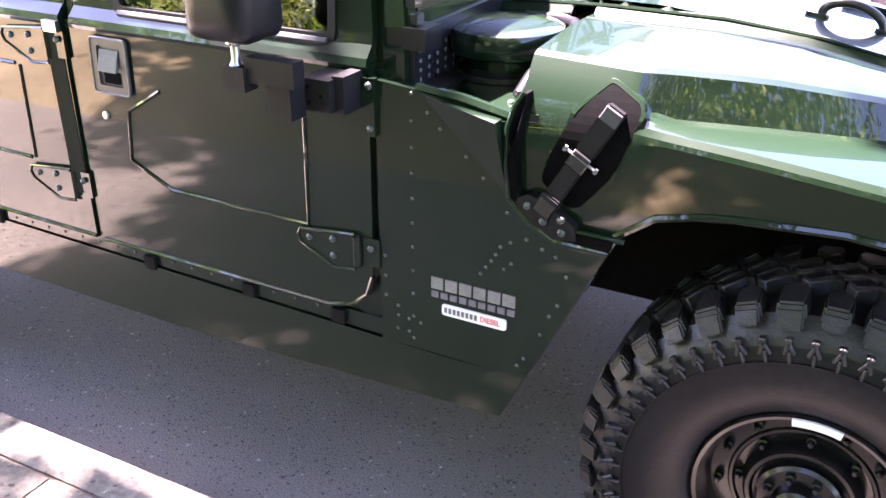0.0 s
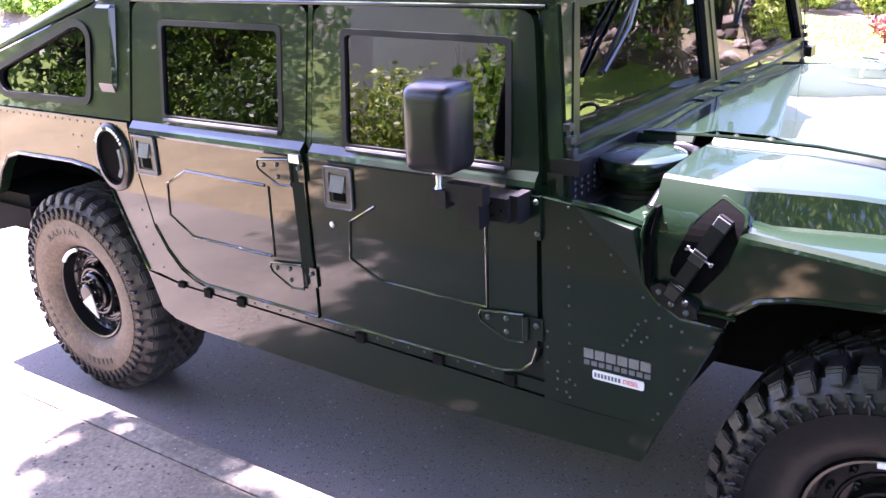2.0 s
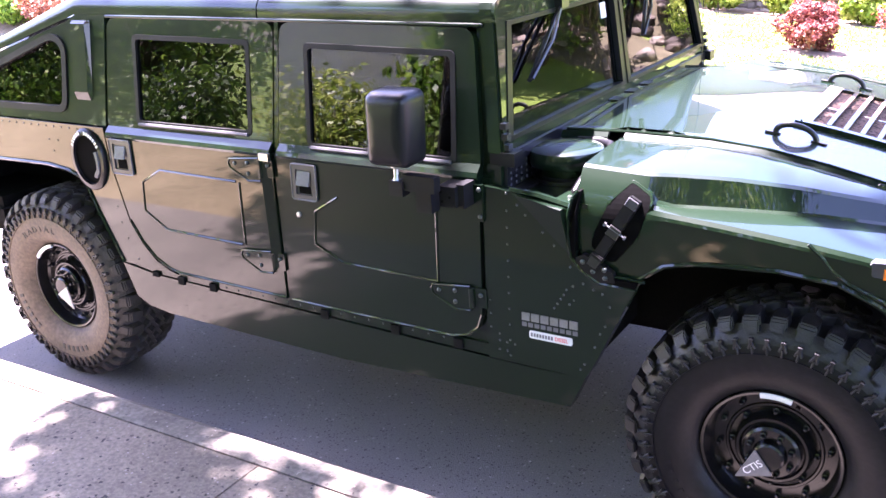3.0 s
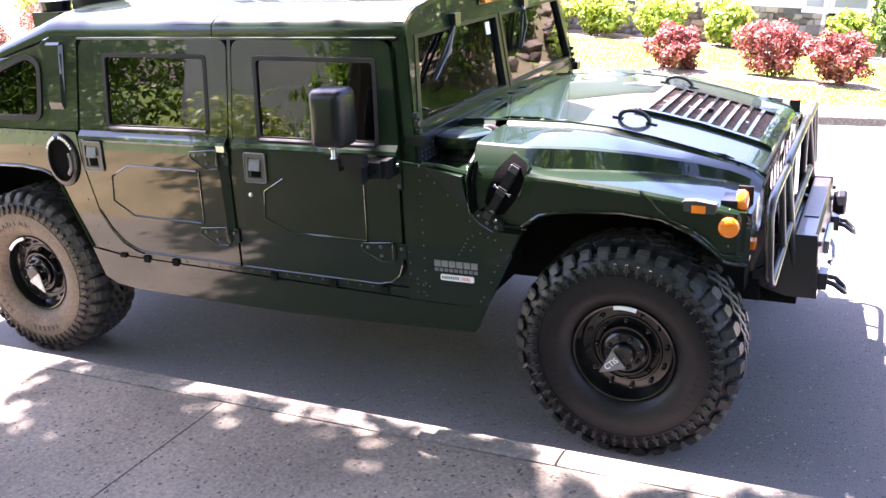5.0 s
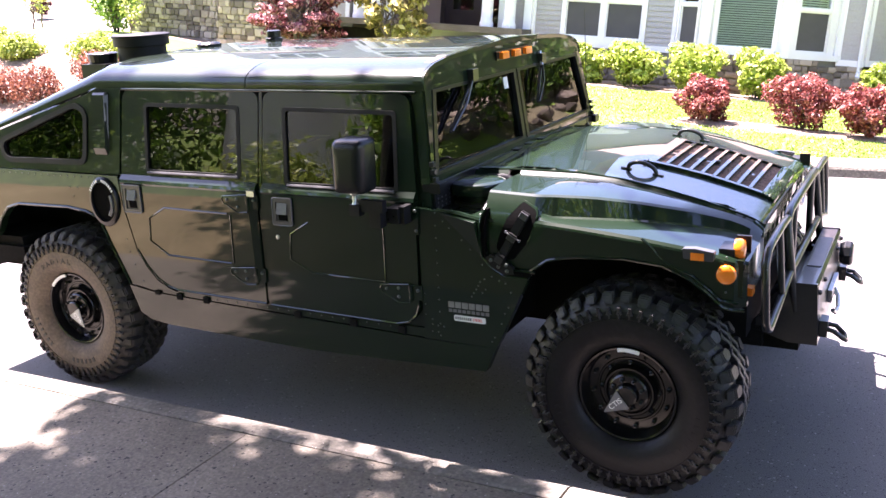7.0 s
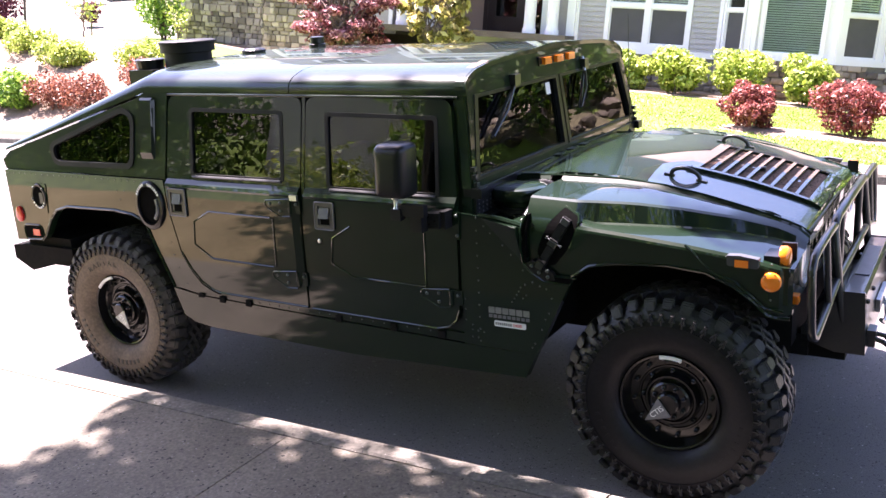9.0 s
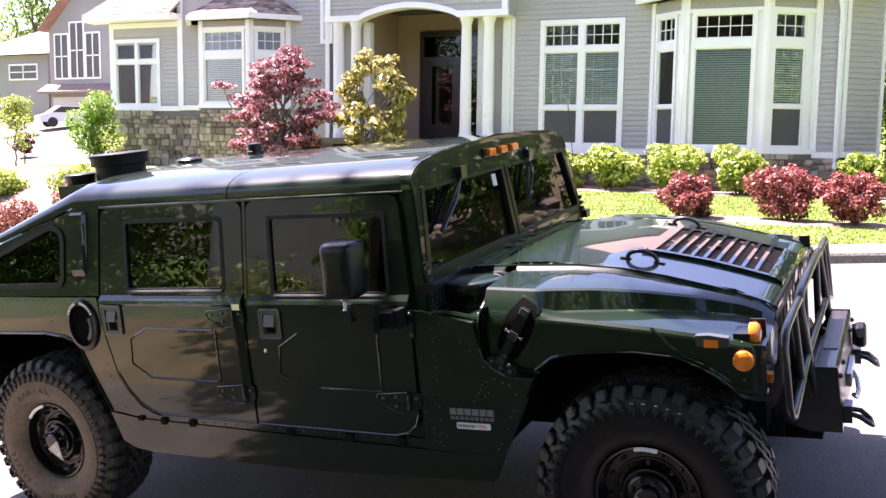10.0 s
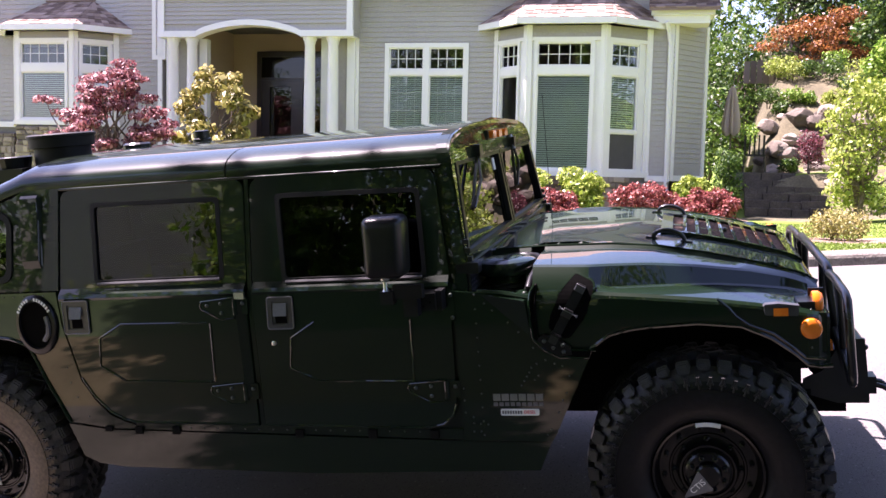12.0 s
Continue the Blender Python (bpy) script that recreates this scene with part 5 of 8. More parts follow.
bm = bmesh.new()
hose = [(cx - 0.02, cy + 0.150, 1.283), (cx + 0.06, cy + 0.146, 1.288), (cx + 0.115, cy + 0.112, 1.288), (cx + 0.145, cy + 0.05, 1.283), (cx + 0.148, cy - 0.02, 1.272), (cx + 0.135, cy - 0.09, 1.255), (cx + 0.125, cy - 0.15, 1.235), (cx + 0.120, cy - 0.20, 1.205)]
tube(bm, hose, 0.015, 10)
part("intake_hose", bm, BLACK_PLASTIC, truck, "grey-black hose curling round the intake", smooth=True)
for x, y in ((2.43, 0.10), (2.47, 0.06), (2.55, 0.06), (2.62, 0.08), (2.43, 0.40), (2.66, 0.12)):
    shared("rivet", RIVET_BIG, truck, Matrix.Translation((x, y, 1.19)))

# ---- wheels ----
def shoulder_block(mat, long):
    """One block of the tyre's shoulder: a five-sided top like a gable, chamfered, with a short foot on the sidewall."""
    bm = bmesh.new()
    k = 1.0 if long else 0.92
    tip = -0.098 if long else -0.088
    top = [(-0.027 * k, -0.018), (-0.029 * k, -0.052), (-0.027 * k, tip + 0.018), (0.0, tip), (0.027 * k, tip + 0.018), (0.029 * k, -0.052), (0.027 * k, -0.018)]
    plate(bm, top, lambda u, z: (0.432, u * 1.05, z + (0.014 if z > -0.03 else 0)), lambda u, z: (0.470 - (0.008 if z > -0.03 else 0.0), u * 0.92, z))
    lo = 0.414 if long else 0.424
    vs = [(0.455, 0.025 * k, -0.015), (0.455, -0.025 * k, -0.015), (lo, -0.023 * k, 0.004), (lo, 0.023 * k, 0.004)]
    front = [bm.verts.new((r, u, z + 0.005)) for r, u, z in vs]
    back = [bm.verts.new((r, u, z - 0.022)) for r, u, z in vs]
    bm.faces.new(front)
    bm.faces.new(back[::-1])
    for i in range(4):
        bm.faces.new((front[i], back[i], back[(i + 1) % 4], front[(i + 1) % 4]))
    bmesh.ops.recalc_face_normals(bm, faces=bm.faces)
    soft(bm, 0.0045, 2, 30)
    return finish("tread_block", bm, mat, 35)


def middle_block(mat):
    """One link of the zigzag ribs round the middle of the tread."""
    bm = bmesh.new()
    mid = [(-0.0385, 0.0), (-0.020, -0.017), (0.020, 0.017), (0.0385, 0.0)]
    outl = [(u, v - 0.0135) for u, v in mid] + [(u, v + 0.0135) for u, v in mid[::-1]]
    plate(bm, outl, lambda u, v: (0.434, u, v * 1.05), lambda u, v: (0.4695, u, v * 0.92))
    bmesh.ops.recalc_face_normals(bm, faces=bm.faces)
    soft(bm, 0.0028, 1, 30)
    return finish("tread_block", bm, mat, 35)


def flank_fin(mat):
    """A forked little fin moulded on the sidewall under the shoulder."""
    bm = bmesh.new()
    for turn_u, lean_a in ((-0.010, 24), (0.010, -24)):
        m = Matrix.Translation((0.372, turn_u, 0)) @ pose(0, 0, 0, 0, 0, lean_a)
        box(bm, 0.0, 0.036, -0.0038, 0.0038, 0.004, 0.0195, m=m)
    box(bm, 0.356, 0.380, -0.003, 0.003, 0.010, 0.0215)
    bmesh.ops.recalc_face_normals(bm, faces=bm.faces)
    soft(bm, 0.0015, 1, 30)
    return finish("flank_fin", bm, mat)


TREAD_DARK = [shoulder_block(RUBBER, True), shoulder_block(RUBBER, False), middle_block(RUBBER), flank_fin(RUBBER)]
TREAD_DUSTY = [shoulder_block(DUSTY_RUBBER, True), shoulder_block(DUSTY_RUBBER, False), middle_block(DUSTY_RUBBER), flank_fin(DUSTY_RUBBER)]
mark = bmesh.new()
box(mark, 0.300, 0.326, -0.008, 0.008, 0.012, 0.0185)
SIDEWALL_MARK = finish("sidewall_mark", mark, DUSTY_RUBBER)
mark = bmesh.new()
box(mark, 0.304, 0.324, -0.006, 0.006, 0.012, 0.0178)
DARK_MARK = finish("sidewall_mark", mark, GLOSSY_SIDEWALL)


def build_wheel(name_label, rubber, far_side, x, tag_angle, weight_angle):
    g = across(far_side)
    wheel = tagged(new("wheel"), name_label)
    wheel.parent = truck
    wheel.matrix_basis = Matrix.Translation((x, g(0.0), 0.460)) @ (pose(0, 0, 0, 90) if not far_side else pose(0, 0, 0, -90))
    R, Wd = 0.470, 0.315
    prof = [(0.212, -0.052), (0.216, -0.036), (0.226, -0.022), (0.246, -0.004), (0.276, 0.010), (0.310, 0.0165), (0.345, 0.0165), (0.385, 0.009), (0.415, -0.008), (0.436, -0.028), (0.440, -0.05), (0.440, -Wd + 0.05), (0.436, -Wd + 0.028), (0.40, -Wd + 0.01), (0.30, -Wd), (0.212, -Wd + 0.03)]
    bm = bmesh.new()
    lathe(bm, prof, 96, closed=True)
    lathe(bm, [(0.352, 0.010), (0.353, 0.0195), (0.356, 0.0195), (0.357, 0.010)], 72, closed=True)
    for f in bm.faces:
        c = f.calc_center_median()
        if c.z > -0.06 and math.hypot(c.x, c.y) < 0.385:
            f.material_index = 1
    tyre = part("tyre", bm, rubber, wheel, "knobbly off-road tyre", smooth=35)
    tyre.data.materials.append(SIDEWALL if rubber is DUSTY_RUBBER else GLOSSY_SIDEWALL)
    blocks = TREAD_DUSTY if rubber is DUSTY_RUBBER else TREAD_DARK
    for i in range(54):
        shared("flank_fin", blocks[3], tyre, pose(0, 0, 0, 0, 0, i * 360 / 54))
    # raised lettering on the sidewall
    if rubber is DUSTY_RUBBER and not far_side:
        for k, letter in enumerate("RADIAL"):
            cu = bpy.data.curves.new("sidewall_letter", "FONT")
            cu.body, cu.size, cu.extrude, cu.align_x, cu.align_y = letter, 0.044, 0.0012, "CENTER", "CENTER"
            cu.materials.append(RUBBER)
            a = 124 - k * 8.6
            tl = new("sidewall_letter", cu)
            tl.parent = tyre
            tl.matrix_basis = pose(0, 0, 0, 0, 0, a) @ pose(0.300, 0, 0.0162) @ pose(0, 0, 0, 0, 5, -90)
            tagged(tl, "dark raised letter of the word RADIAL")
    for base in ((196, 262) if rubber is DUSTY_RUBBER else (-40, 196)):
        for j in range(6):
            shared("sidewall_mark", SIDEWALL_MARK if rubber is DUSTY_RUBBER else DARK_MARK, tyre, pose(0, 0, 0, 0, 0, base + j * 6.4))
    # tread: long and short shoulder blocks by turns, and the zigzag ribs between them
    for i in range(36):
        aa = i * 10.0
        turn = pose(0, 0, 0, 0, 0, aa)
        shared("tread_block", blocks[i % 2], tyre, turn)
        shared("tread_block", blocks[i % 2], tyre, Matrix.Translation((0, 0, -Wd)) @ pose(0, 0, 0, 0, 0, aa + 5.5) @ pose(0, 0, 0, 180))
        for k, dz in enumerate((-0.122, -0.158, -0.194)):
            shared("tread_block", blocks[2], tyre, Matrix.Translation((0, 0, dz)) @ pose(0, 0, 0, 0, 0, aa + 5.0 + 3.0 * k))
    bm = bmesh.new()
    lathe(bm, [(0.217, -0.29), (0.217, -0.05), (0.2175, -0.030), (0.212, -0.024), (0.204, -0.027), (0.199, -0.045), (0.194, -0.078), (0.186, -0.088), (0.150, -0.088), (0.146, -0.083), (0.140, -0.083), (0.136, -0.090), (0.120, -0.092), (0.114, -0.062), (0.108, -0.054), (0.100, -0.054), (0.094, -0.064), (0.06, -0.064)], 56)
    rim = part("rim", bm, RIM_BLACK, wheel, "black steel rim with bolt ring", smooth=28)
    bolt = bmesh.new()
    lathe(bolt, [(0.0105, 0), (0.0105, 0.012), (0.007, 0.014), (0.0065, 0.026), (0.004, 0.028)], 8)
    bolt_me = finish("bolt", bolt, RIM_BLACK)
    for i in range(12):
        a = radians(i * 30 + 8)
        shared("bolt", bolt_me, rim, Matrix.Translation((0.168 * math.cos(a), 0.168 * math.sin(a), -0.089)))
    for i in range(8):
        a = radians(i * 45)
        shared("bolt", bolt_me, rim, Matrix.Translation((0.126 * math.cos(a), 0.126 * math.sin(a), -0.091)))
    bm = bmesh.new()
    lathe(bm, [(0.088, -0.07), (0.088, -0.040), (0.080, -0.034), (0.052, -0.032), (0.047, -0.008), (0.040, -0.003), (0.02, -0.002)], 36)
    hub = part("hub", bm, RIM_BLACK, wheel, "black hub", smooth=30)
    for i in range(8):
        a = radians(i * 45 + 20)
        shared("bolt", bolt_me, hub, Matrix.Translation((0.067 * math.cos(a), 0.067 * math.sin(a), -0.036)))
    # white wheel weight at the top of the rim
    bm = bmesh.new()
    span = 40 if weight_angle > 100 else 26
    for j in range(8):
        a = weight_angle - span / 2 + span * (j + 0.5) / 8
        mt = pose(0, 0, 0, 0, 0, a)
        box(bm, 0.196, 0.2115, -0.0052 * span / 22, 0.0052 * span / 22, -0.027, -0.018, m=mt)
    part("wheel_weight", bm, BADGE_WHITE, rim, "white balance weight strip")
    # pointed tag on the hub
    bm = bmesh.new()
    mt = pose(0, 0, 0, 0, 0, tag_angle)
    tri = [(0.125, 0.0), (0.02, 0.05), (0.012, -0.044)]
    plate(bm, rounded(tri, 0.006, 2), lambda u, v: mt @ Vector((u, v, 0.000)), lambda u, v: mt @ Vector((u, v, 0.005)))
    tag = part("hub_tag", bm, TAG if rubber is DUSTY_RUBBER else HANDLE, wheel, "grey triangular plate on the hub")
    if not far_side:
        cu = bpy.data.curves.new("tag_word", "FONT")
        cu.body, cu.size, cu.extrude, cu.align_x, cu.align_y = "CTIS", 0.034, 0.0004, "CENTER", "CENTER"
        cu.materials.append(BADGE_WHITE)
        tw = new("tag_word", cu)
        tw.parent = wheel
        tw.matrix_basis = mt @ pose(0.055, 0, 0.0057) @ pose(0, 0, 0, 0, 0, 0 if abs(tag_angle) < 90 else 180)
        tagged(tw, "pale word CTIS on the plate")
    return wheel


build_wheel("front wheel with a black rim and knobbly tyre", RUBBER, False, 3.30, 222, 88)
build_wheel("rear wheel with a black rim and dusty tyre", DUSTY_RUBBER, False, 0.0, -52, 122)
build_wheel("front wheel with a black rim and knobbly tyre", RUBBER, True, 3.30, 30, 88)
build_wheel("rear wheel with a black rim and dusty tyre", DUSTY_RUBBER, True, 0.0, 100, 122)

# ---- mirrors ----
for far_side in (False, True):
    g = across(far_side)
    bm = bmesh.new()
    out = rounded([(2.058, 1.320), (2.062, 1.560), (2.226, 1.560), (2.218, 1.320)], 0.036, 5)
    rows = [[(2.14 + (x - 2.14) * 0.35, g(-0.2495), 1.442 + (z - 1.442) * 0.35) for x, z in out], [(2.14 + (x - 2.14) * 0.62, g(-0.249), 1.442 + (z - 1.442) * 0.62) for x, z in out], [(x, g(-0.245), z) for x, z in shrink(out, 0.022)], [(x, g(-0.232), z) for x, z in shrink(out, 0.008)], [(x, g(-0.21), z) for x, z in out], [(x, g(-0.13), z) for x, z in out], [(x, g(-0.122), z) for x, z in shrink(out, 0.01)]]
    mm = Matrix.Translation((2.14, g(-0.18), 1.428)) @ pose(0, 0, 0, 0, 0, 52 if not far_side else -52) @ Matrix.Translation((-2.14, -g(-0.18), -1.428))
    vs = [[bm.verts.new(p) for p in r + r[:0]] for r in rows]
    n = len(out)
    for a, b in zip(vs, vs[1:]):
        for i in range(n):
            bm.faces.new((a[i], a[(i + 1) % n], b[(i + 1) % n], b[i]))
    bm.faces.new(vs[0])
    bm.faces.new(vs[-1])
    mi = part("mirror", bm, BLACK_PLASTIC, truck, "large black door mirror", smooth=True)
    bm = bmesh.new()
    lathe(bm, [(0.014, 1.262), (0.009, 1.272), (0.009, 1.30), (0.018, 1.306), (0.02, 1.332)], 12, Matrix.Translation((2.120, g(-0.16), 0)))
    part("mirror_ball", bm, STEEL, mi, "bright steel mirror joint", smooth=True)
    for nm, dims in (("arm_knuckle", (2.100, 2.152, *sorted((g(-0.180), g(-0.138))), 1.212, 1.262)), ("mirror_arm", (2.150, 2.268, *sorted((g(-0.172), g(-0.135))), 1.232, 1.284)), ("arm_joint", (2.182, 2.240, *sorted((g(-0.150), g(-0.100))), 1.156, 1.232)), ("arm_block", (2.228, 2.296, *sorted((g(-0.094), g(-0.001))), 1.166, 1.234)), ("arm_plate", (2.290, 2.318, *sorted((g(-0.075), g(0.002))), 1.160, 1.240))):
        bm = bmesh.new()
        box(bm, *dims)
        part(nm, soft(bm, 0.007, 3), SEAL, mi, "black jointed mirror arm")
    # black discs on the arm block paint the shade of its bolt holes
    bm = bmesh.new()
    for x, z in ((2.243, 1.217), (2.246, 1.184), (2.275, 1.200)):
        lathe(bm, [(0.0045, 0.0), (0.0045, 0.0012)], 8, Matrix.Translation((x, g(-0.0942), z)) @ pose(0, 0, 0, -90 if far_side else 90))
    part("bolt_hole_shade", bm, HOLLOW_SHADE, mi, "small black discs for the shade in bolt holes")
    bm = bmesh.new()
    box(bm, 2.300, 2.350, *sorted((g(-0.012), g(0.004))), 1.10, 1.226)
    mb = part("mirror_bracket", soft(bm, 0.003, 1), PAINT, truck)
    rivets(mb, [(2.338, 1.210), (2.340, 1.118)], RIVET_BIG, far_side, -0.012)

# ---- front bumper, winch, brush guard ----
bumper_sec = [(3.885, 0.835), (3.962, 0.835), (3.975, 0.822), (3.985, 0.60), (3.985, 0.56), (3.86, 0.556), (3.86, 0.572), (3.968, 0.578), (3.958, 0.815), (3.885, 0.820)]
bm = bmesh.new()
plate(bm, bumper_sec, lambda x, z: (x, 0.64, z), lambda x, z: (x, 1.62, z))
soft(bm, 0.004, 2)
bp = part("front_bumper", bm, BLACK_METAL, truck, "black steel winch bumper")
for y0, y1 in ((0.62, 0.64), (1.62, 1.64)):
    bm = bmesh.new()
    plate(bm, [(3.72, 0.60), (3.86, 0.555), (3.985, 0.555), (3.985, 0.60), (3.972, 0.838), (3.885, 0.838), (3.80, 0.70), (3.72, 0.66)], lambda x, z: (x, y0, z), lambda x, z: (x, y1, z))
    part("bumper_end", soft(bm, 0.004, 1), BLACK_METAL, bp, "black steel end plate")
bm = bmesh.new()
box(bm, 3.896, 3.956, 0.90, 1.42, 0.836, 0.8395)
part("bumper_wear", bm, HANDLE, bp, "worn pale strip along the bumper top")
for y in (0.72, 1.54):
    bm = bmesh.new()
    box(bm, 3.60, 3.90, y - 0.045, y + 0.045, 0.50, 0.60)
    part("bumper_bracket", soft(bm, 0.006, 2), DARK, bp, "dark bumper bracket")
bm = bmesh.new()
rod(bm, (3.84, 0.82, 0.70), (3.84, 1.44, 0.70), 0.060, 16)
for y in (0.80, 1.44):
    lathe(bm, [(0.085, 0.0), (0.09, 0.02), (0.085, 0.03)], 18, Matrix.Translation((3.84, y, 0.70)) @ pose(0, 0, 0, -90))
part("winch_drum", bm, BLACK_METAL, bp, "black winch drum behind the bumper", smooth=30)
bm = bmesh.new()
lathe(bm, [(0.075, 0.0), (0.085, 0.02), (0.085, 0.13), (0.07, 0.15)], 18, Matrix.Translation((3.84, 0.655, 0.71)) @ pose(0, 0, 0, -90))
part("winch_motor", bm, BLACK_PLASTIC, bp, "black winch motor", smooth=30)
for y in (0.70, 1.56):
    bm = bmesh.new()
    box(bm, 3.985, 4.020, y - 0.045, y + 0.045, 0.585, 0.66)
    part("shackle_mount", soft(bm, 0.006, 2), BLACK_METAL, bp, "black shackle mount")
    bm = bmesh.new()
    tube(bm, [(4.005, y - 0.03, 0.625), (4.05, y - 0.042, 0.615), (4.085, y - 0.028, 0.585), (4.095, y, 0.568), (4.085, y + 0.028, 0.585), (4.05, y + 0.042, 0.615), (4.005, y + 0.03, 0.625)], 0.012, 8)
    part("tow_shackle", bm, BLACK_METAL, bp, "black tow shackle", smooth=True)
for y in (0.66, 0.86, 1.40, 1.60):
    bm = bmesh.new()
    lathe(bm, [(0.012, 0.0), (0.012, 0.010), (0.007, 0.016)], 6, Matrix.Translation((3.974, y, 0.79)) @ pose(0, 0, 0, 0, 90))
    part("bumper_bolt", bm, BLACK_METAL, bp)
bm = bmesh.new()
box(bm, 3.984, 4.004, 0.98, 1.28, 0.64, 0.70)
part("fairlead", soft(bm, 0.008, 2), STEEL, bp, "bright steel cable guide")
bm = bmesh.new()
tube(bm, [(4.000, 1.12, 0.67), (4.02, 1.10, 0.64), (4.028, 1.06, 0.60), (4.02, 1.02, 0.58), (4.010, 0.99, 0.60)], 0.011, 8)
part("winch_hook", bm, STEEL, bp, "steel winch hook", smooth=True)
bm = bmesh.new()
lathe(bm, [(0.052, 0), (0.066, 0.025), (0.066, 0.055), (0.052, 0.065)], 8, Matrix.Translation((3.984, 1.52, 0.735)) @ pose(0, 0, 0, 0, 90))
part("winch_plug", soft(bm, 0.004, 1), BLACK_PLASTIC, bp, "black round socket cover")
guard = tagged(new("brush_guard"), "black tubular brush guard")
guard.parent = truck


def guard_bar(pts, r=0.017):
    bm = bmesh.new()
    tube(bm, pts, r, 10)
    part("guard_bar", bm, BLACK_METAL, guard, smooth=True)


gx = 3.835
guard_bar([(3.90, 0.645, 0.60), (gx + 0.03, 0.63, 0.84), (gx, 0.62, 1.10), (gx, 0.64, 1.135), (gx, 0.69, 1.15), (gx, 1.13, 1.152), (gx, 1.57, 1.15), (gx, 1.62, 1.135), (gx, 1.64, 1.10), (gx + 0.03, 1.63, 0.84), (3.90, 1.615, 0.60)], 0.02)
for y in (0.82, 1.44):
    guard_bar([(gx, y, 0.66), (gx, y, 1.15)])
for far_side in (False, True):
    g = across(far_side)
    guard_bar([(gx, g(0.62), 1.128), (gx, g(0.45), 1.134), (gx - 0.002, g(0.20), 1.126), (gx - 0.004, g(0.13), 1.112), (gx - 0.006, g(0.10), 1.07), (gx + 0.004, g(0.095), 0.84), (gx + 0.006, g(0.11), 0.80), (gx + 0.012, g(0.15), 0.785), (gx + 0.02, g(0.40), 0.845), (gx + 0.022, g(0.62), 0.885)])
    guard_bar([(gx + 0.02, g(0.40), 0.845), (gx, g(0.40), 1.13)], 0.015)
guard_bar([(gx + 0.022, 0.62, 0.885), (gx + 0.022, 1.64, 0.885)])

# rear bumper and the dark pods at the back of the roof
bm = bmesh.new()
plate(bm, [(-0.92, 0.785), (-0.918, 0.70), (-0.765, 0.632), (-0.37, 0.735), (-0.37, 0.80), (-0.80, 0.80)], lambda x, z: (x, 0.03, z), lambda x, z: (x, 2.23, z))
part("rear_bumper", soft(bm, 0.01, 2), DARK, truck, "black angular rear bumper")
bm = bmesh.new()
lathe(bm, [(0.138, 1.78), (0.138, 1.918), (0.158, 1.921), (0.160, 1.968), (0.167, 1.970), (0.167, 1.982), (0.155, 1.988), (0.05, 1.990)], 36, Matrix.Translation((0.20, 0.62, 0.0)))
part("roof_vent", bm, SEAL, truck, "black round roof vent at the rear", smooth=30)
bm = bmesh.new()
box(bm, -0.10, 0.10, 0.42, 0.60, 1.70, 1.83)
lathe(bm, [(0.08, 1.83), (0.09, 1.885), (0.08, 1.89)], 18, Matrix.Translation((-0.02, 0.52, 0)))
part("roof_pod", bm, BLACK_PLASTIC, truck, "small black pod beside the roof vent")
bm = bmesh.new()
lathe(bm, [(0.07, 1.86), (0.075, 1.90), (0.06, 1.91)], 16, Matrix.Translation((0.42, 0.95, 0)))
part("roof_pod", bm, BLACK_PLASTIC, truck)
bm = bmesh.new()
lathe(bm, [(0.055, 1.86), (0.055, 1.90), (0.046, 1.905), (0.046, 1.945), (0.03, 1.95)], 20, Matrix.Translation((0.56, 1.41, 0)))
part("roof_pod", bm, BLACK_PLASTIC, truck, smooth=True)
bm = bmesh.new()
rod(bm, (2.50, 1.86, 1.30), (2.49, 1.86, 2.0), 0.0022, 6)
lathe(bm, [(0.012, 1.295), (0.012, 1.32), (0.004, 1.33)], 10, Matrix.Translation((2.50, 1.86, 0)))
part("aerial", bm, BLACK_METAL, truck, "thin black whip aerial")

# ---- cabin ----
bm = bmesh.new()
rows = [[(2.30, y, 1.22), (2.20, y, 1.27), (2.06, y, 1.255), (2.03, y, 1.16), (2.08, y, 0.98)] for y in (0.10, 0.7, 1.13, 1.6, 2.16)]
grid(bm, rows)
bmesh.ops.solidify(bm, geom=bm.faces[:], thickness=0.03)
box(bm, 1.0, 2.15, 0.72, 1.54, 0.66, 1.04)
part("dashboard", bm, SEAT, truck, "dark dashboard and centre tunnel", smooth=False)
for y in (0.42, 1.84):
    for x in (1.62, 0.75):
        bm = bmesh.new()
        box(bm, x - 0.22, x + 0.22, y - 0.23, y + 0.23, 0.80, 0.93)
        box(bm, x - 0.27, x - 0.15, y - 0.23, y + 0.23, 0.90, 1.42, m=None)
        box(bm, x - 0.27, x - 0.17, y - 0.13, y + 0.13, 1.44, 1.60)
        box(bm, x - 0.18, x + 0.18, y - 0.18, y + 0.18, 0.64, 0.80)
        soft(bm, 0.035, 3)
        part("seat", bm, SEAT, truck, "dark cloth seat", smooth=True)
bm = bmesh.new()
ring = [(1.98 + 0.06 * math.sin(a), 1.84 + 0.19 * math.cos(a), 1.22 + 0.17 * math.sin(a)) for a in [6.28318 * i / 24 for i in range(25)]]
tube(bm, ring, 0.014, 8)
rod(bm, (1.98, 1.84, 1.22), (2.12, 1.84, 1.12), 0.025, 8)
for a in (0.3, 2.84, 4.71):
    rod(bm, (1.98, 1.84, 1.22), (1.98 + 0.06 * math.sin(a), 1.84 + 0.19 * math.cos(a), 1.22 + 0.17 * math.sin(a)), 0.012, 6)
part("steering_wheel", bm, BLACK_PLASTIC, truck, "black steering wheel", smooth=True)
bm = bmesh.new()
box(bm, 2.20, 2.225, 1.0, 1.26, 1.60, 1.69)
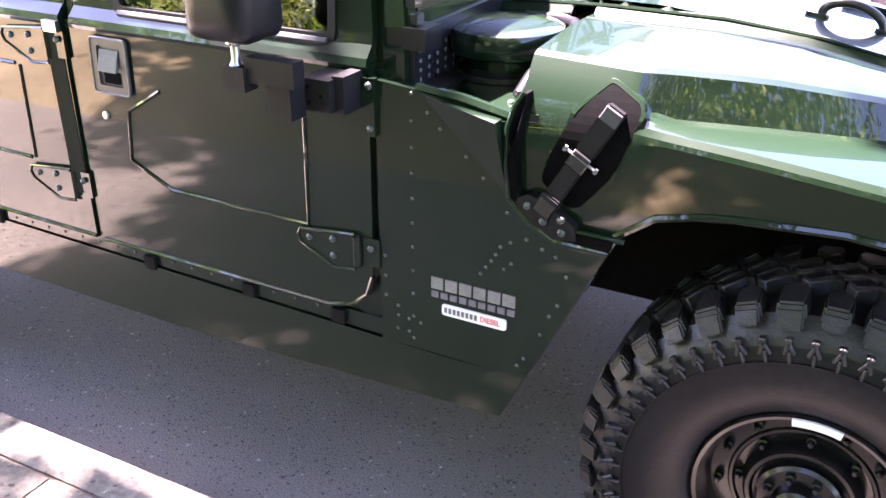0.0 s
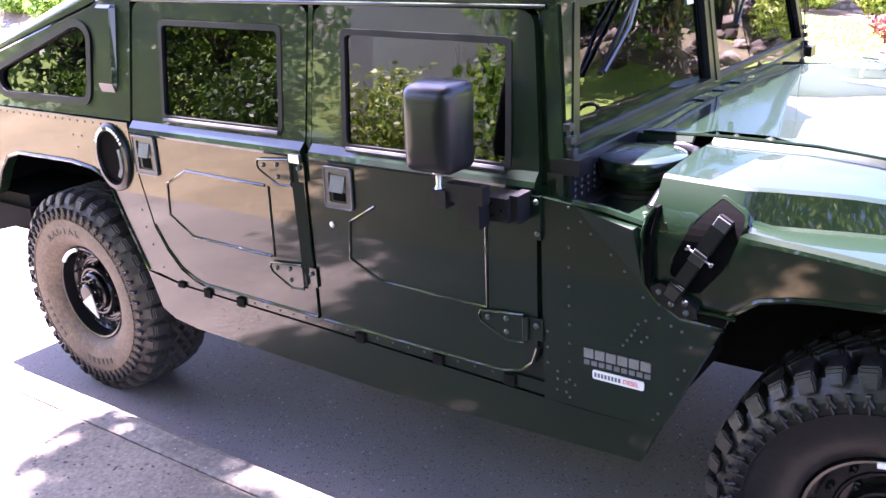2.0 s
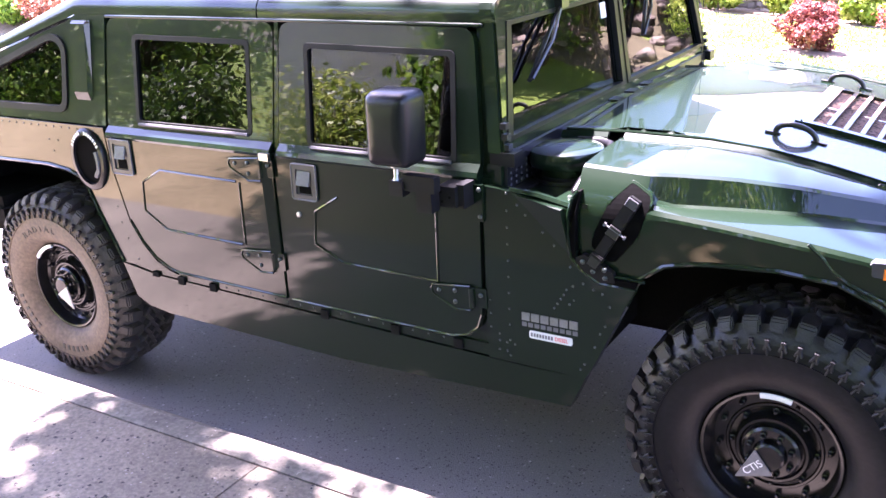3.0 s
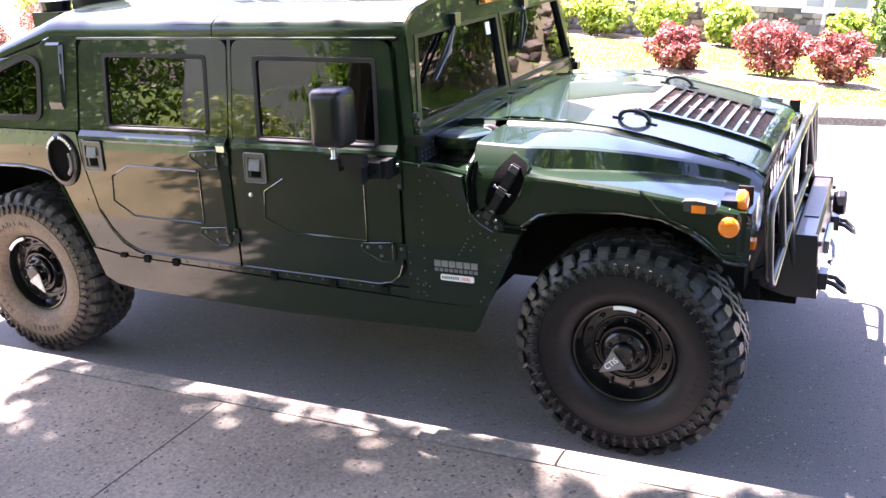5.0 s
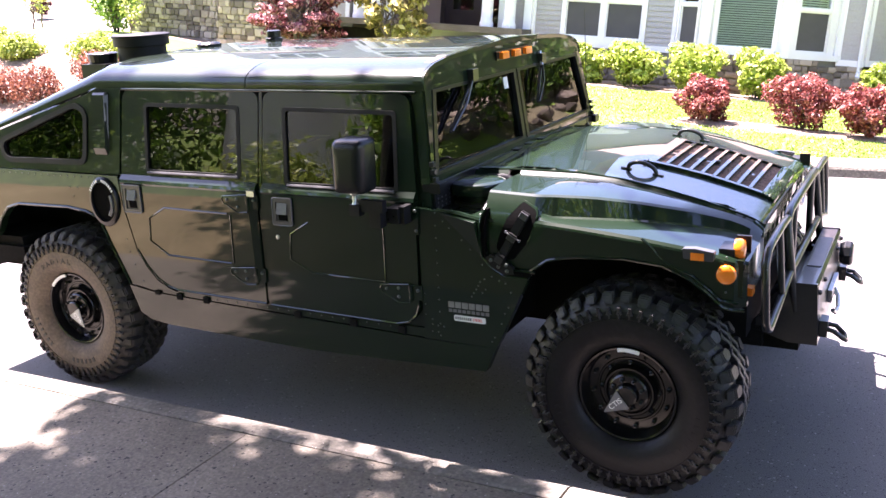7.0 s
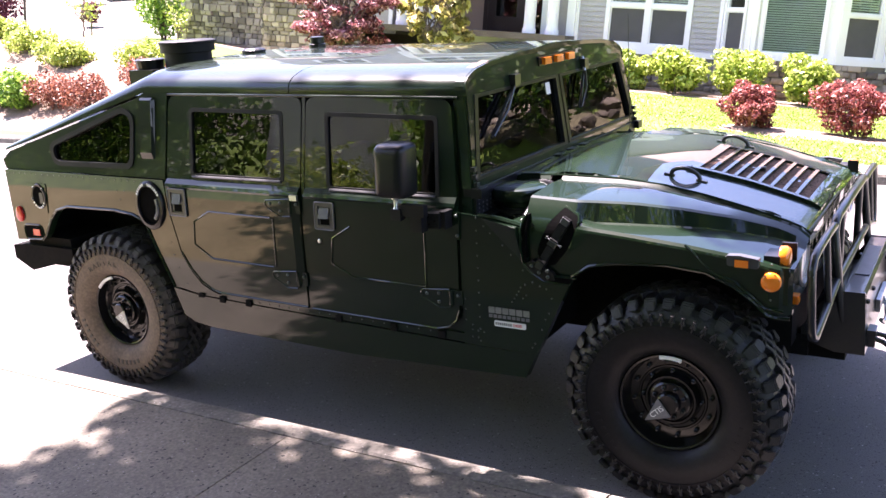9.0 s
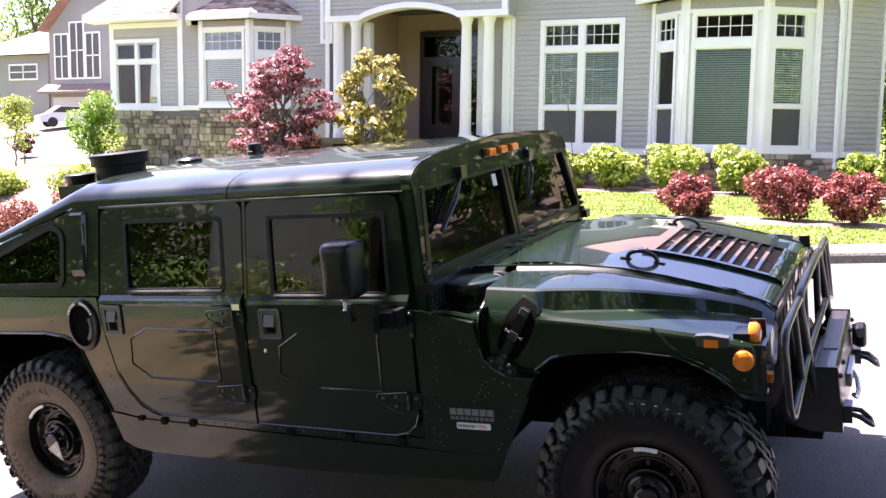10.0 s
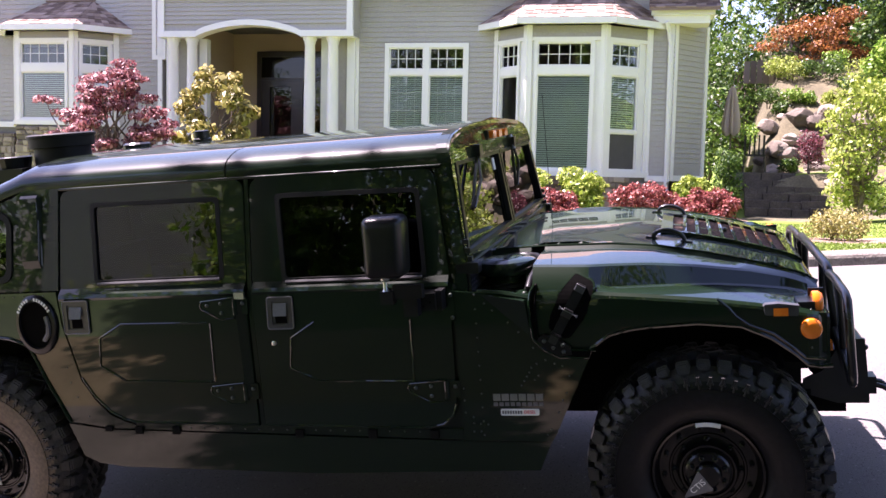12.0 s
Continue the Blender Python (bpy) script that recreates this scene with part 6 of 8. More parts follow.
part("inner_mirror", soft(bm, 0.008, 2), BLACK_PLASTIC, truck, "black inside mirror")
bm = bmesh.new()
box(bm, 0.34, 2.26, 0.16, 2.10, 1.70, 1.712)
part("headliner", bm, TAN_TRIM, truck, "pale roof lining")

# ---- the house across the street: local coordinates s along its front, d away from the street, h up ----
HOUSE = pose(0, 0, 0, 0, 0, 4.5)
FRONT = 18.5
house = root("house", "grey clapboard house with white trim, porch and bay windows", "house", HOUSE)


def facet(p0, p1):
    """The plane of a wall from p0 to p1 (s, d): gives points at u along it, h up and out towards the street."""
    a, b = Vector(p0), Vector(p1)
    e = (b - a).normalized()
    nrm = Vector((e.y, -e.x))
    return (b - a).length, (lambda u, h, out=0.0: (a.x + e.x * u + nrm.x * out, a.y + e.y * u + nrm.y * out, h))


def block(bm, f, u0, u1, h0, h1, o0, o1):
    vs = [bm.verts.new(f(u, h, o)) for o in (o0, o1) for u, h in ((u0, h0), (u1, h0), (u1, h1), (u0, h1))]
    for q in ((0, 1, 2, 3), (7, 6, 5, 4), (0, 4, 5, 1), (1, 5, 6, 2), (2, 6, 7, 3), (3, 7, 4, 0)):
        bm.faces.new([vs[i] for i in q])


def spans(u0, u1, holes):
    out = [(u0, u1)]
    for a, b in holes:
        out = [q for p, r in out for q in ((p, min(r, a)), (max(p, b), r)) if q[1] - q[0] > 0.01]
    return out


def wall(f, u0, u1, h0, h1, holes, lap=True, mat=None, name="wall", rows=0.118):
    """A wall with openings, clad in overlapping boards."""
    bm = bmesh.new()
    cuts = sorted(set([h0, h1] + [max(h0, min(h1, h)) for o in holes for h in o[2:4]]))
    for a, b in zip(cuts, cuts[1:]):
        if b - a < 0.005:
            continue
        mid = (a + b) / 2
        for p, q in spans(u0, u1, [(o[0], o[1]) for o in holes if o[2] < mid < o[3]]):
            block(bm, f, p, q, a, b, -0.16, -0.004)
    w = part(name, bm, mat or SIDING, house)
    if lap:
        bm = bmesh.new()
        n = int((h1 - h0) / rows)
        for i in range(n):
            a = h0 + i * (h1 - h0) / n
            b = a + (h1 - h0) / n + 0.012
            b = min(b, h1)
            for p, q in spans(u0, u1, [(o[0], o[1]) for o in holes if o[2] < (a + b) / 2 < o[3]]):
                vs = [bm.verts.new(f(u, h, o)) for u in (p, q) for h, o in ((a, 0.027), (b, 0.006), (b, -0.003), (a, -0.003))]
                for k in range(4):
                    bm.faces.new((vs[k], vs[(k + 1) % 4], vs[4 + (k + 1) % 4], vs[4 + k]))
                bm.faces.new(vs[:4])
                bm.faces.new(vs[4:][::-1])
        part("siding", bm, SIDING, w, "overlapping grey boards", kind="stuff")
    return w


def window(f, u0, u1, h0, h1, columns, splits, trim=0.11, blinds=True, muntin=True, label="white-framed house window"):
    """columns: edges of the lights along u; splits: [(h0, h1, kind)] with kind transom, sash or big."""
    bm = bmesh.new()
    def bar(a, b, c, d, o=0.045):
        block(bm, f, a, b, c, d, -0.05, o)
    bar(u0 - trim, u0, h0 - trim, h1 + trim)
    bar(u1, u1 + trim, h0 - trim, h1 + trim)
    bar(u0, u1, h1, h1 + trim)
    bar(u0, u1, h0 - trim, h0)
    for (a, b), (c, d) in zip(columns, columns[1:]):
        bar(b, c, h0, h1, 0.04)
    hs = sorted(splits)
    for (a, b, k), (c, d, k2) in zip(hs, hs[1:]):
        for ca, cb in columns:
            bar(ca, cb, b, c, 0.036)
    w = part("window", bm, TRIM, house, label)
    for ca, cb in columns:
        for a, b, kind in splits:
            bm = bmesh.new()
            t = 0.028
            for x in ((ca, ca + t, a, b), (cb - t, cb, a, b), (ca + t, cb - t, a, a + t), (ca + t, cb - t, b - t, b)):
                block(bm, f, *x, -0.05, 0.012)
            if kind == "transom" and muntin:
                nn = max(2, round((cb - ca) / 0.24))
                for i in range(1, nn):
                    u = ca + (cb - ca) * i / nn
                    block(bm, f, u - 0.008, u + 0.008, a + t, b - t, -0.034, -0.012)
                block(bm, f, ca + t, cb - t, (a + b) / 2 - 0.008, (a + b) / 2 + 0.008, -0.034, -0.013)
            if kind == "sash":
                nn = max(2, round((cb - ca) / 0.24))
                for i in range(1, nn):
                    u = ca + (cb - ca) * i / nn
                    block(bm, f, u - 0.006, u + 0.006, a + t, b - t, -0.040, -0.033)
                for k in (1, 2):
                    hh = a + (b - a) * k / 3
                    block(bm, f, ca + t, cb - t, hh - 0.006, hh + 0.006, -0.040, -0.0335)
            part("sash", bm, TRIM, w)
            bm = bmesh.new()
            block(bm, f, ca + t * 0.5, cb - t * 0.5, a + t * 0.5, b - t * 0.5, -0.032, -0.026)
            g_ = part("pane", bm, HOUSE_GLASS, w, "window pane")
            g_.visible_shadow = False
            if kind == "sash2":
                bm = bmesh.new()
                block(bm, f, ca + t, cb - t, a + t, b - t, -0.016, -0.012)
                part("insect_screen", bm, SCREEN, w, "grey insect screen")
            if blinds and kind in ("sash", "big", "sash2"):
                bm = bmesh.new()
                n = int((b - a) / 0.05)
                for i in range(n):
                    h = a + 0.02 + i * 0.05
                    vs = [bm.verts.new(f(u, hh, o)) for u in (ca, cb) for hh, o in ((h, -0.044), (h + 0.031, -0.068), (h + 0.034, -0.066), (h + 0.003, -0.042))]
                    for k in range(4):
                        bm.faces.new((vs[k], vs[(k + 1) % 4], vs[4 + (k + 1) % 4], vs[4 + k]))
                part("blind", bm, BLIND, w, "lowered slatted blind", kind="stuff")
    return w


GROUND_H = 0.9
# right part of the front with the tall double window
L, f = facet((-3.80, FRONT), (3.78, FRONT))
def su(s):
    return s + 3.80
wall(f, 0, su(-0.28), 1.93, 6.5, [(su(-2.92), su(-1.08), 2.08, 4.92)])
wall(f, su(-0.28), su(3.24), 5.0, 6.5, [])
wall(f, su(-0.28), su(3.24), 0.9, 5.0, [(su(-0.2), su(3.16), 1.98, 4.98)], lap=False, name="bay_inner_wall")
wall(f, su(3.24), su(3.72), 1.93, 6.5, [])
window(f, su(-2.92), su(-1.08), 2.08, 4.92, [(su(-2.92), su(-2.07)), (su(-1.93), su(-1.08))], [(4.40, 4.92, "transom"), (2.99, 4.27, "sash"), (2.08, 2.90, "sash2")])
for a, b in ((0.0, 0.12), (su(3.24), su(3.32)), (su(3.68), su(3.79))):
    bm = bmesh.new()
    block(bm, f, a, b, 1.93, 5.42, 0.0, 0.05)
    part("corner_trim", bm, TRIM, house, "white corner board")
bm = bmesh.new()
block(bm, f, 0.0, su(-0.30), 1.84, 1.97, -0.02, 0.07)
part("base_trim", bm, TRIM, house, "white base board")
bm = bmesh.new()
block(bm, f, su(3.24), su(3.80), 1.84, 1.97, -0.02, 0.07)
part("base_trim", bm, TRIM, house, "white base board")
# angled return at the right end
Lr, fr_ = facet((3.79, FRONT), (4.60, FRONT + 0.95))
wall(fr_, 0, Lr, 1.93, 5.6, [])
for a, b, c, d, o in ((0.0, 0.1, 1.86, 5.5, 0.05), (Lr - 0.1, Lr, 1.86, 5.5, 0.05), (0.1, Lr - 0.1, 1.86, 1.99, 0.06)):
    bm = bmesh.new()
    block(bm, fr_, a, b, c, d, 0.0, o)
    part("corner_trim", bm, TRIM, house)
Lq, fq = facet((4.60, FRONT + 0.95), (4.60, FRONT + 9))
wall(fq, 0, Lq, 0.9, 6.5, [])


def roof_slab(name, pts, thick=0.08, mat=None, label="brown shingle roof"):
    bm = bmesh.new()
    a = [bm.verts.new(p) for p in pts]
    b = [bm.verts.new((p[0], p[1], p[2] - thick)) for p in pts]
    bm.faces.new(a)
    bm.faces.new(b[::-1])
    n = len(pts)
    for i in range(n):
        bm.faces.new((a[i], b[i], b[(i + 1) % n], a[(i + 1) % n]))
    return part(name, bm, mat or SHINGLE, house, label)


def shingle_rows(owner, quad, n_rows, width, seed):
    """Staggered shingle tabs over a roof plane given by its eave (p0, p1) and ridge (p2, p3) ends."""
    rng = random.Random(seed)
    p0, p1, p2, p3 = [Vector(p) for p in quad]
    nrm = (p1 - p0).cross(p3 - p0).normalized()
    if nrm.z < 0:
        nrm = -nrm
    bm = bmesh.new()
    for r in range(n_rows):
        t0, t1 = r / n_rows, min(1, (r + 1.25) / n_rows)
        a0, a1 = p0.lerp(p3, t0), p1.lerp(p2, t0)
        b0, b1 = p0.lerp(p3, t1), p1.lerp(p2, t1)
        n = max(1, int((a1 - a0).length / width))
        off = rng.uniform(0, 1)
        for i in range(-1, n + 1):
            s0, s1 = (i + off) / n, (i + off + 0.96) / n
            s0, s1 = max(0, s0), min(1, s1)
            if s1 - s0 < 0.01:
                continue
            k = rng.uniform(0.010, 0.028)
            q = [a0.lerp(a1, s0) + nrm * k, a0.lerp(a1, s1) + nrm * k, b0.lerp(b1, s1) + nrm * 0.006, b0.lerp(b1, s0) + nrm * 0.006]
            lo = [p - nrm * 0.02 for p in q]
            v = [bm.verts.new(p) for p in q + lo]
            bm.faces.new(v[:4])
            for j in range(4):
                bm.faces.new((v[j], v[4 + j], v[4 + (j + 1) % 4], v[(j + 1) % 4]))
    part("shingle_tab", bm, SHINGLE, owner, "staggered brown shingle tabs", kind="stuff")


def build_bay(plan, base, h_sill, h_top, eave, cols, big, ridge, seed):
    """A three-sided bay: plan is four (s, d) points from left to right."""
    for k in range(3):
        Lk, fk = facet(plan[k], plan[k + 1])
        c0, c1 = cols[k]
        wall(fk, 0, Lk, h_top + 0.06, eave - 0.05, [], name="bay_wall")
        wall(fk, 0, Lk, base, h_sill - 0.06, [], lap=False, mat=MORTAR, name="bay_base")
        tr = [(h_top - 0.52, h_top, "transom")]
        low = [(h_sill + 0.02, h_top - 0.72, "big")] if big[k] else [(h_sill + 0.92, h_top - 0.72, "sash"), (h_sill + 0.02, h_sill + 0.86, "sash2")]
        wall(fk, 0, Lk, h_sill - 0.06, h_top + 0.06, [(c0 * Lk, c1 * Lk, h_sill, h_top)], lap=False, mat=TRIM, name="bay_panel")
        window(fk, c0 * Lk, c1 * Lk, h_sill + 0.02, h_top, [(c0 * Lk, c1 * Lk)], tr + low, trim=0.07, label="white bay window with a blind")
        bm = bmesh.new()
        block(bm, fk, -0.04, 0.10, h_sill - 0.1, eave - 0.04, -0.02, 0.055)
        block(bm, fk, Lk - 0.10, Lk + 0.04, h_sill - 0.1, eave - 0.04, -0.02, 0.055)
        block(bm, fk, -0.05, Lk + 0.05, h_sill - 0.14, h_sill - 0.02, -0.02, 0.085)
        block(bm, fk, 0.1, Lk - 0.1, h_top + 0.04, h_top + 0.12, 0.0, 0.05)
        part("bay_trim", bm, TRIM, house, "white bay posts and sill")
    over = 0.38
    p = [Vector(q) for q in plan]
    cen = (p[1] + p[2]) / 2 + Vector((0, 1.2))
    e = [q + (q - cen).normalized() * over for q in p]
    e[0], e[3] = Vector((p[0].x - 0.42, FRONT - 0.02)), Vector((p[3].x + 0.40, FRONT - 0.02))
    # gutter board
    bm = bmesh.new()
    for a, b in zip(e, e[1:]):
        Lk, fk = facet(a, b)
        block(bm, fk, -0.02, Lk + 0.02, eave - 0.05, eave + 0.085, -0.10, 0.03)
    part("gutter", bm, TRIM, house, "white gutter round the bay roof")
    bm = bmesh.new()
    vs = [bm.verts.new((q.x, q.y, eave - 0.045)) for q in e]
    bm.faces.new(vs)
    bmesh.ops.solidify(bm, geom=bm.faces[:], thickness=0.02)
    part("soffit", bm, TRIM, house)
    r0, r1 = Vector((ridge[0], FRONT - 0.01, ridge[2])), Vector((ridge[1], FRONT - 0.01, ridge[2]))
    ev = [Vector((q.x, q.y, eave + 0.085)) for q in e]
    for quad in ((ev[0], ev[1], r0, r0 + Vector((-0.02, 0, 0))), (ev[1], ev[2], r1, r0), (ev[2], ev[3], r1 + Vector((0.02, 0, 0)), r1)):
        rs = roof_slab("bay_roof", [tuple(q) for q in quad], 0.05)
        shingle_rows(rs, quad, 8, 0.17, seed)
    # roof dark flashing line
    bm = bmesh.new()
    rod(bm, r0 + Vector((-0.05, -0.02, 0.02)), r1 + Vector((0.05, -0.02, 0.02)), 0.03, 6)
    part("flashing", bm, SHINGLE, house)


build_bay([(-0.30, FRONT), (0.52, FRONT - 0.75), (2.26, FRONT - 0.75), (3.24, FRONT)], 0.9, 2.06, 4.93, 5.36, [(0.17, 0.72), (0.13, 0.83), (0.14, 0.75)], [False, True, False], (0.55, 2.4, 6.22), 3)
# downpipe and the right wing's eave
bm = bmesh.new()
for a, b in zip([(3.60, 18.25, 5.45), (3.66, 18.38, 5.25), (3.70, 18.42, 5.0), (3.72, 18.42, 1.7)], [(3.66, 18.38, 5.25), (3.70, 18.42, 5.0), (3.72, 18.42, 1.7), (3.72, 18.3, 1.6)]):
    rod(bm, a, b, 0.045, 8)
part("downpipe", bm, TRIM, house, "white downpipe")
bm = bmesh.new()
Lk, fk = facet((3.30, FRONT - 0.12), (4.55, FRONT - 0.12))
block(bm, fk, 0, Lk, 5.42, 5.60, -0.6, 0.1)
block(bm, fk, -0.05, Lk + 0.1, 5.60, 5.74, -0.6, 0.16)
part("eave", bm, TRIM, house, "white eave board")
rs = roof_slab("side_roof", [(3.2, 18.1, 5.74), (4.75, 18.1, 5.74), (4.75, 19.3, 6.5), (3.2, 19.3, 6.5)], 0.06)
shingle_rows(rs, ((3.2, 18.1, 5.74), (4.75, 18.1, 5.74), (4.75, 19.3, 6.5), (3.2, 19.3, 6.5)), 14, 0.2, 5)

# porch: beam with a shallow arch, paired columns, beige recess with a dark door, balcony rail
PB = FRONT - 0.55
Lp, fp = facet((-8.66, PB), (-3.72, PB))
def pu(s):
    return s + 8.66
bm = bmesh.new()
arch = []
for i in range(25):
    t = i / 24
    s = -7.70 + t * (7.70 - 5.00)
    arch.append((pu(s), 5.14 + 0.27 * math.sin(math.pi * t) ** 0.75))
lower = [(0.0, 5.14)] + arch + [(Lp, 5.14)]
for (a, ha), (b, hb) in zip(lower, lower[1:]):
    vs = [bm.verts.new(fp(u, h, o)) for o in (-0.30, 0.0) for u, h in ((a, ha), (b, hb), (b, 6.12), (a, 6.12))]
    for q in ((0, 1, 2, 3), (7, 6, 5, 4), (0, 4, 5, 1), (2, 6, 7, 3)):
        bm.faces.new([vs[i] for i in q])
block(bm, fp, -0.02, 0.0, 5.14, 6.12, -0.30, 0.0)
block(bm, fp, Lp, Lp + 0.02, 5.14, 6.12, -0.30, 0.0)
bmesh.ops.remove_doubles(bm, verts=bm.verts, dist=0.001)
beam = part("porch_beam", bm, SIDING, house, "grey porch beam over a shallow arch")
for k in range(6):
    bm = bmesh.new()
    a = 5.44 + 0.105 * k
    vs = [bm.verts.new(fp(u, h, o)) for u in (0.12, Lp - 0.12) for h, o in ((a, 0.030), (a + 0.112, 0.008), (a + 0.112, 0.001), (a, 0.001))]
    for i in range(4):
        bm.faces.new((vs[i], vs[(i + 1) % 4], vs[4 + (i + 1) % 4], vs[4 + i]))
    part("board", bm, SIDING, beam)
bm = bmesh.new()
for (a, ha), (b, hb) in zip(arch, arch[1:]):
    vs = [bm.verts.new(fp(u, h, o)) for o in (-0.32, 0.05) for u, h in ((a, ha - 0.01), (b, hb - 0.01), (b, hb + 0.13), (a, ha + 0.13))]
    for q in ((0, 1, 2, 3), (7, 6, 5, 4), (0, 4, 5, 1), (2, 6, 7, 3)):
        bm.faces.new([vs[i] for i in q])
block(bm, fp, -0.05, pu(-7.70), 5.12, 5.27, -0.32, 0.06)
block(bm, fp, pu(-5.00), Lp + 0.05, 5.12, 5.27, -0.32, 0.06)
block(bm, fp, -0.08, Lp + 0.08, 6.06, 6.26, -0.32, 0.10)
block(bm, fp, -0.03, 0.12, 5.27, 6.06, -0.02, 0.05)
block(bm, fp, Lp - 0.12, Lp + 0.03, 5.27, 6.06, -0.02, 0.05)
part("porch_trim", bm, TRIM, house, "white arch band and beam trim")
for side_s in (-8.69, -3.70):
    Ls, fs = facet((side_s, PB + 0.02), (side_s, FRONT)) if side_s < -5 else facet((side_s, FRONT), (side_s, PB + 0.02))
    bm = bmesh.new()
    block(bm, fs, 0, Ls, 5.14, 6.2, -0.03, 0.0)
    part("porch_side", bm, SIDING, house)
for s in (-8.38, -7.88, -4.81, -4.22):
    bm = bmesh.new()
    lathe(bm, [(0.17, 2.15), (0.17, 2.25), (0.15, 2.28), (0.142, 2.4), (0.138, 3.6), (0.122, 4.95), (0.14, 4.98), (0.135, 5.02), (0.165, 5.06), (0.17, 5.13)], 24, Matrix.Translation((s, PB + 0.15, 0)))
    part("porch_column", bm, TRIM, house, "white round porch column", smooth=True)
for s in (-8.62, -7.72, -4.52, -3.86):
    bm = bmesh.new()
    box(bm, s - 0.10, s + 0.10, FRONT - 0.12, FRONT + 0.1, 2.1, 5.14)
    part("porch_pilaster", bm, TRIM, house, "white pilaster at the porch")
bm = bmesh.new()
box(bm, -8.95, -3.75, PB - 0.2, FRONT + 2.4, 2.0, 2.15)
part("porch_floor", bm, CONCRETE, house, "concrete porch floor")
for dims in ((-8.9, -3.8, FRONT + 2.2, FRONT + 2.3, 2.15, 6.1), (-8.02, -7.92, FRONT + 0.1, FRONT + 2.2, 2.15, 5.95), (-4.55, -4.45, FRONT + 0.1, FRONT + 2.2, 2.15, 5.95), (-8.9, -3.8, FRONT - 0.2, FRONT + 2.2, 5.95, 6.05)):
    bm = bmesh.new()
    box(bm, *dims)
    part("porch_recess", bm, BEIGE, house, "beige porch recess wall")
for x0, x1 in ((-8.52, -7.82), (-4.42, -3.96)):
    bm = bmesh.new()
    box(bm, x0, x1, FRONT - 0.02, FRONT + 0.095, 2.15, 5.95)
    part("porch_wall", bm, SIDING, house, "grey wall behind the paired columns")
Ld, fd = facet((-7.20, FRONT + 2.18), (-4.75, FRONT + 2.18))
bm = bmesh.new()
block(bm, fd, 0.36, 0.98, 2.15, 2.55, 0, 0.05)
fdoor = part("front_door", bm, DOOR_DARK, house, "dark brown glazed front door")
for dims in ((0, 0.12, 2.15, 5.12, 0, 0.08), (Ld - 0.12, Ld, 2.15, 5.12, 0, 0.08), (0.12, Ld - 0.12, 4.97, 5.12, 0, 0.08), (0.12, Ld - 0.12, 4.34, 4.42, 0, 0.07), (1.22, 1.32, 2.15, 4.34, 0, 0.075), (0.12, 0.36, 2.15, 4.34, 0, 0.05), (0.98, 1.22, 2.15, 4.34, 0, 0.05), (0.36, 0.98, 4.17, 4.34, 0, 0.05)):
    bm = bmesh.new()
    block(bm, fd, *dims)
    part("door_rail", bm, DOOR_DARK, fdoor)
bm = bmesh.new()
block(bm, fd, 0.36, 0.98, 2.55, 4.17, 0.01, 0.02)
block(bm, fd, 1.32, Ld - 0.12, 2.15, 4.34, 0.01, 0.02)
block(bm, fd, 0.12, Ld - 0.12, 4.42, 4.97, 0.01, 0.02)
part("door_glass", bm, SIDE_GLASS, fdoor, "door glass")
# hall wall in the door's near-black, so the colour paints an unlit hall
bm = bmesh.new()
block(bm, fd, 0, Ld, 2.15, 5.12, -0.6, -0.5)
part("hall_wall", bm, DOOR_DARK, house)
# balcony rail
bm = bmesh.new()
block(bm, fp, -0.05, Lp + 0.05, 6.98, 7.05, -0.2, 0.06)
for s in (0.0, 1.15, Lp - 1.25, Lp - 0.1):
    block(bm, fp, s, s + 0.1, 6.26, 7.1, -0.14, 0.02)
rail = part("balcony_rail", bm, TRIM, house, "white balcony rail with dark balusters")
bm = bmesh.new()
n = int(Lp / 0.11)
for i in range(n):
    u = 0.12 + i * 0.11
    rod(bm, fp(u, 6.26, -0.06), fp(u, 6.98, -0.06), 0.010, 6)
part("baluster", bm, BLACK_METAL, rail, "thin dark balusters", kind="stuff")
wall(facet((-8.95, FRONT + 1.6), (-3.75, FRONT + 1.6))[1], 0, 5.2, 6.1, 8.6, [])

# left part of the front with the second bay
L2, f2 = facet((-13.80, FRONT), (-8.88, FRONT))
def lu(s):
    return s + 13.80
wall(f2, 0, lu(-13.05), 2.95, 8.6, [])
wall(f2, lu(-10.15), L2, 2.1, 8.6, [(lu(-9.05), lu(-8.72), 4.75, 6.2)])
wall(f2, lu(-13.05), lu(-9.95), 5.0, 8.6, [(lu(-12.35), lu(-10.80), 6.36, 7.4)])
wall(f2, lu(-13.05), lu(-9.95), 0.9, 5.0, [(lu(-12.9), lu(-10.1), 2.95, 4.98)], lap=False, name="bay_inner_wall")
window(f2, lu(-12.35), lu(-10.80), 6.36, 7.4, [(lu(-12.35), lu(-11.60)), (lu(-11.55), lu(-10.80))], [(6.36, 7.4, "sash2")], blinds=False)
window(f2, lu(-9.05), lu(-8.90), 4.75, 6.2, [(lu(-9.05), lu(-8.90))], [(4.75, 6.2, "sash2")], blinds=False)
build_bay([(-13.08, FRONT), (-12.55, FRONT - 0.7), (-10.95, FRONT - 0.7), (-10.15, FRONT)], 0.9, 3.06, 4.98, 5.32, [(0.25, 0.85), (0.08, 0.86), (0.18, 0.80)], [False, True, False], (-12.1, -10.8, 6.12), 4)
for a, b, c, d, o in ((-0.06, 0.12, 2.95, 8.6, 0.05), (L2 - 0.12, L2, 2.1, 8.6, 0.05), (0.0, lu(-13.0), 2.88, 3.02, 0.08)):
    bm = bmesh.new()
    block(bm, f2, a, b, c, d, 0.0, o)
    part("corner_trim", bm, TRIM, house)
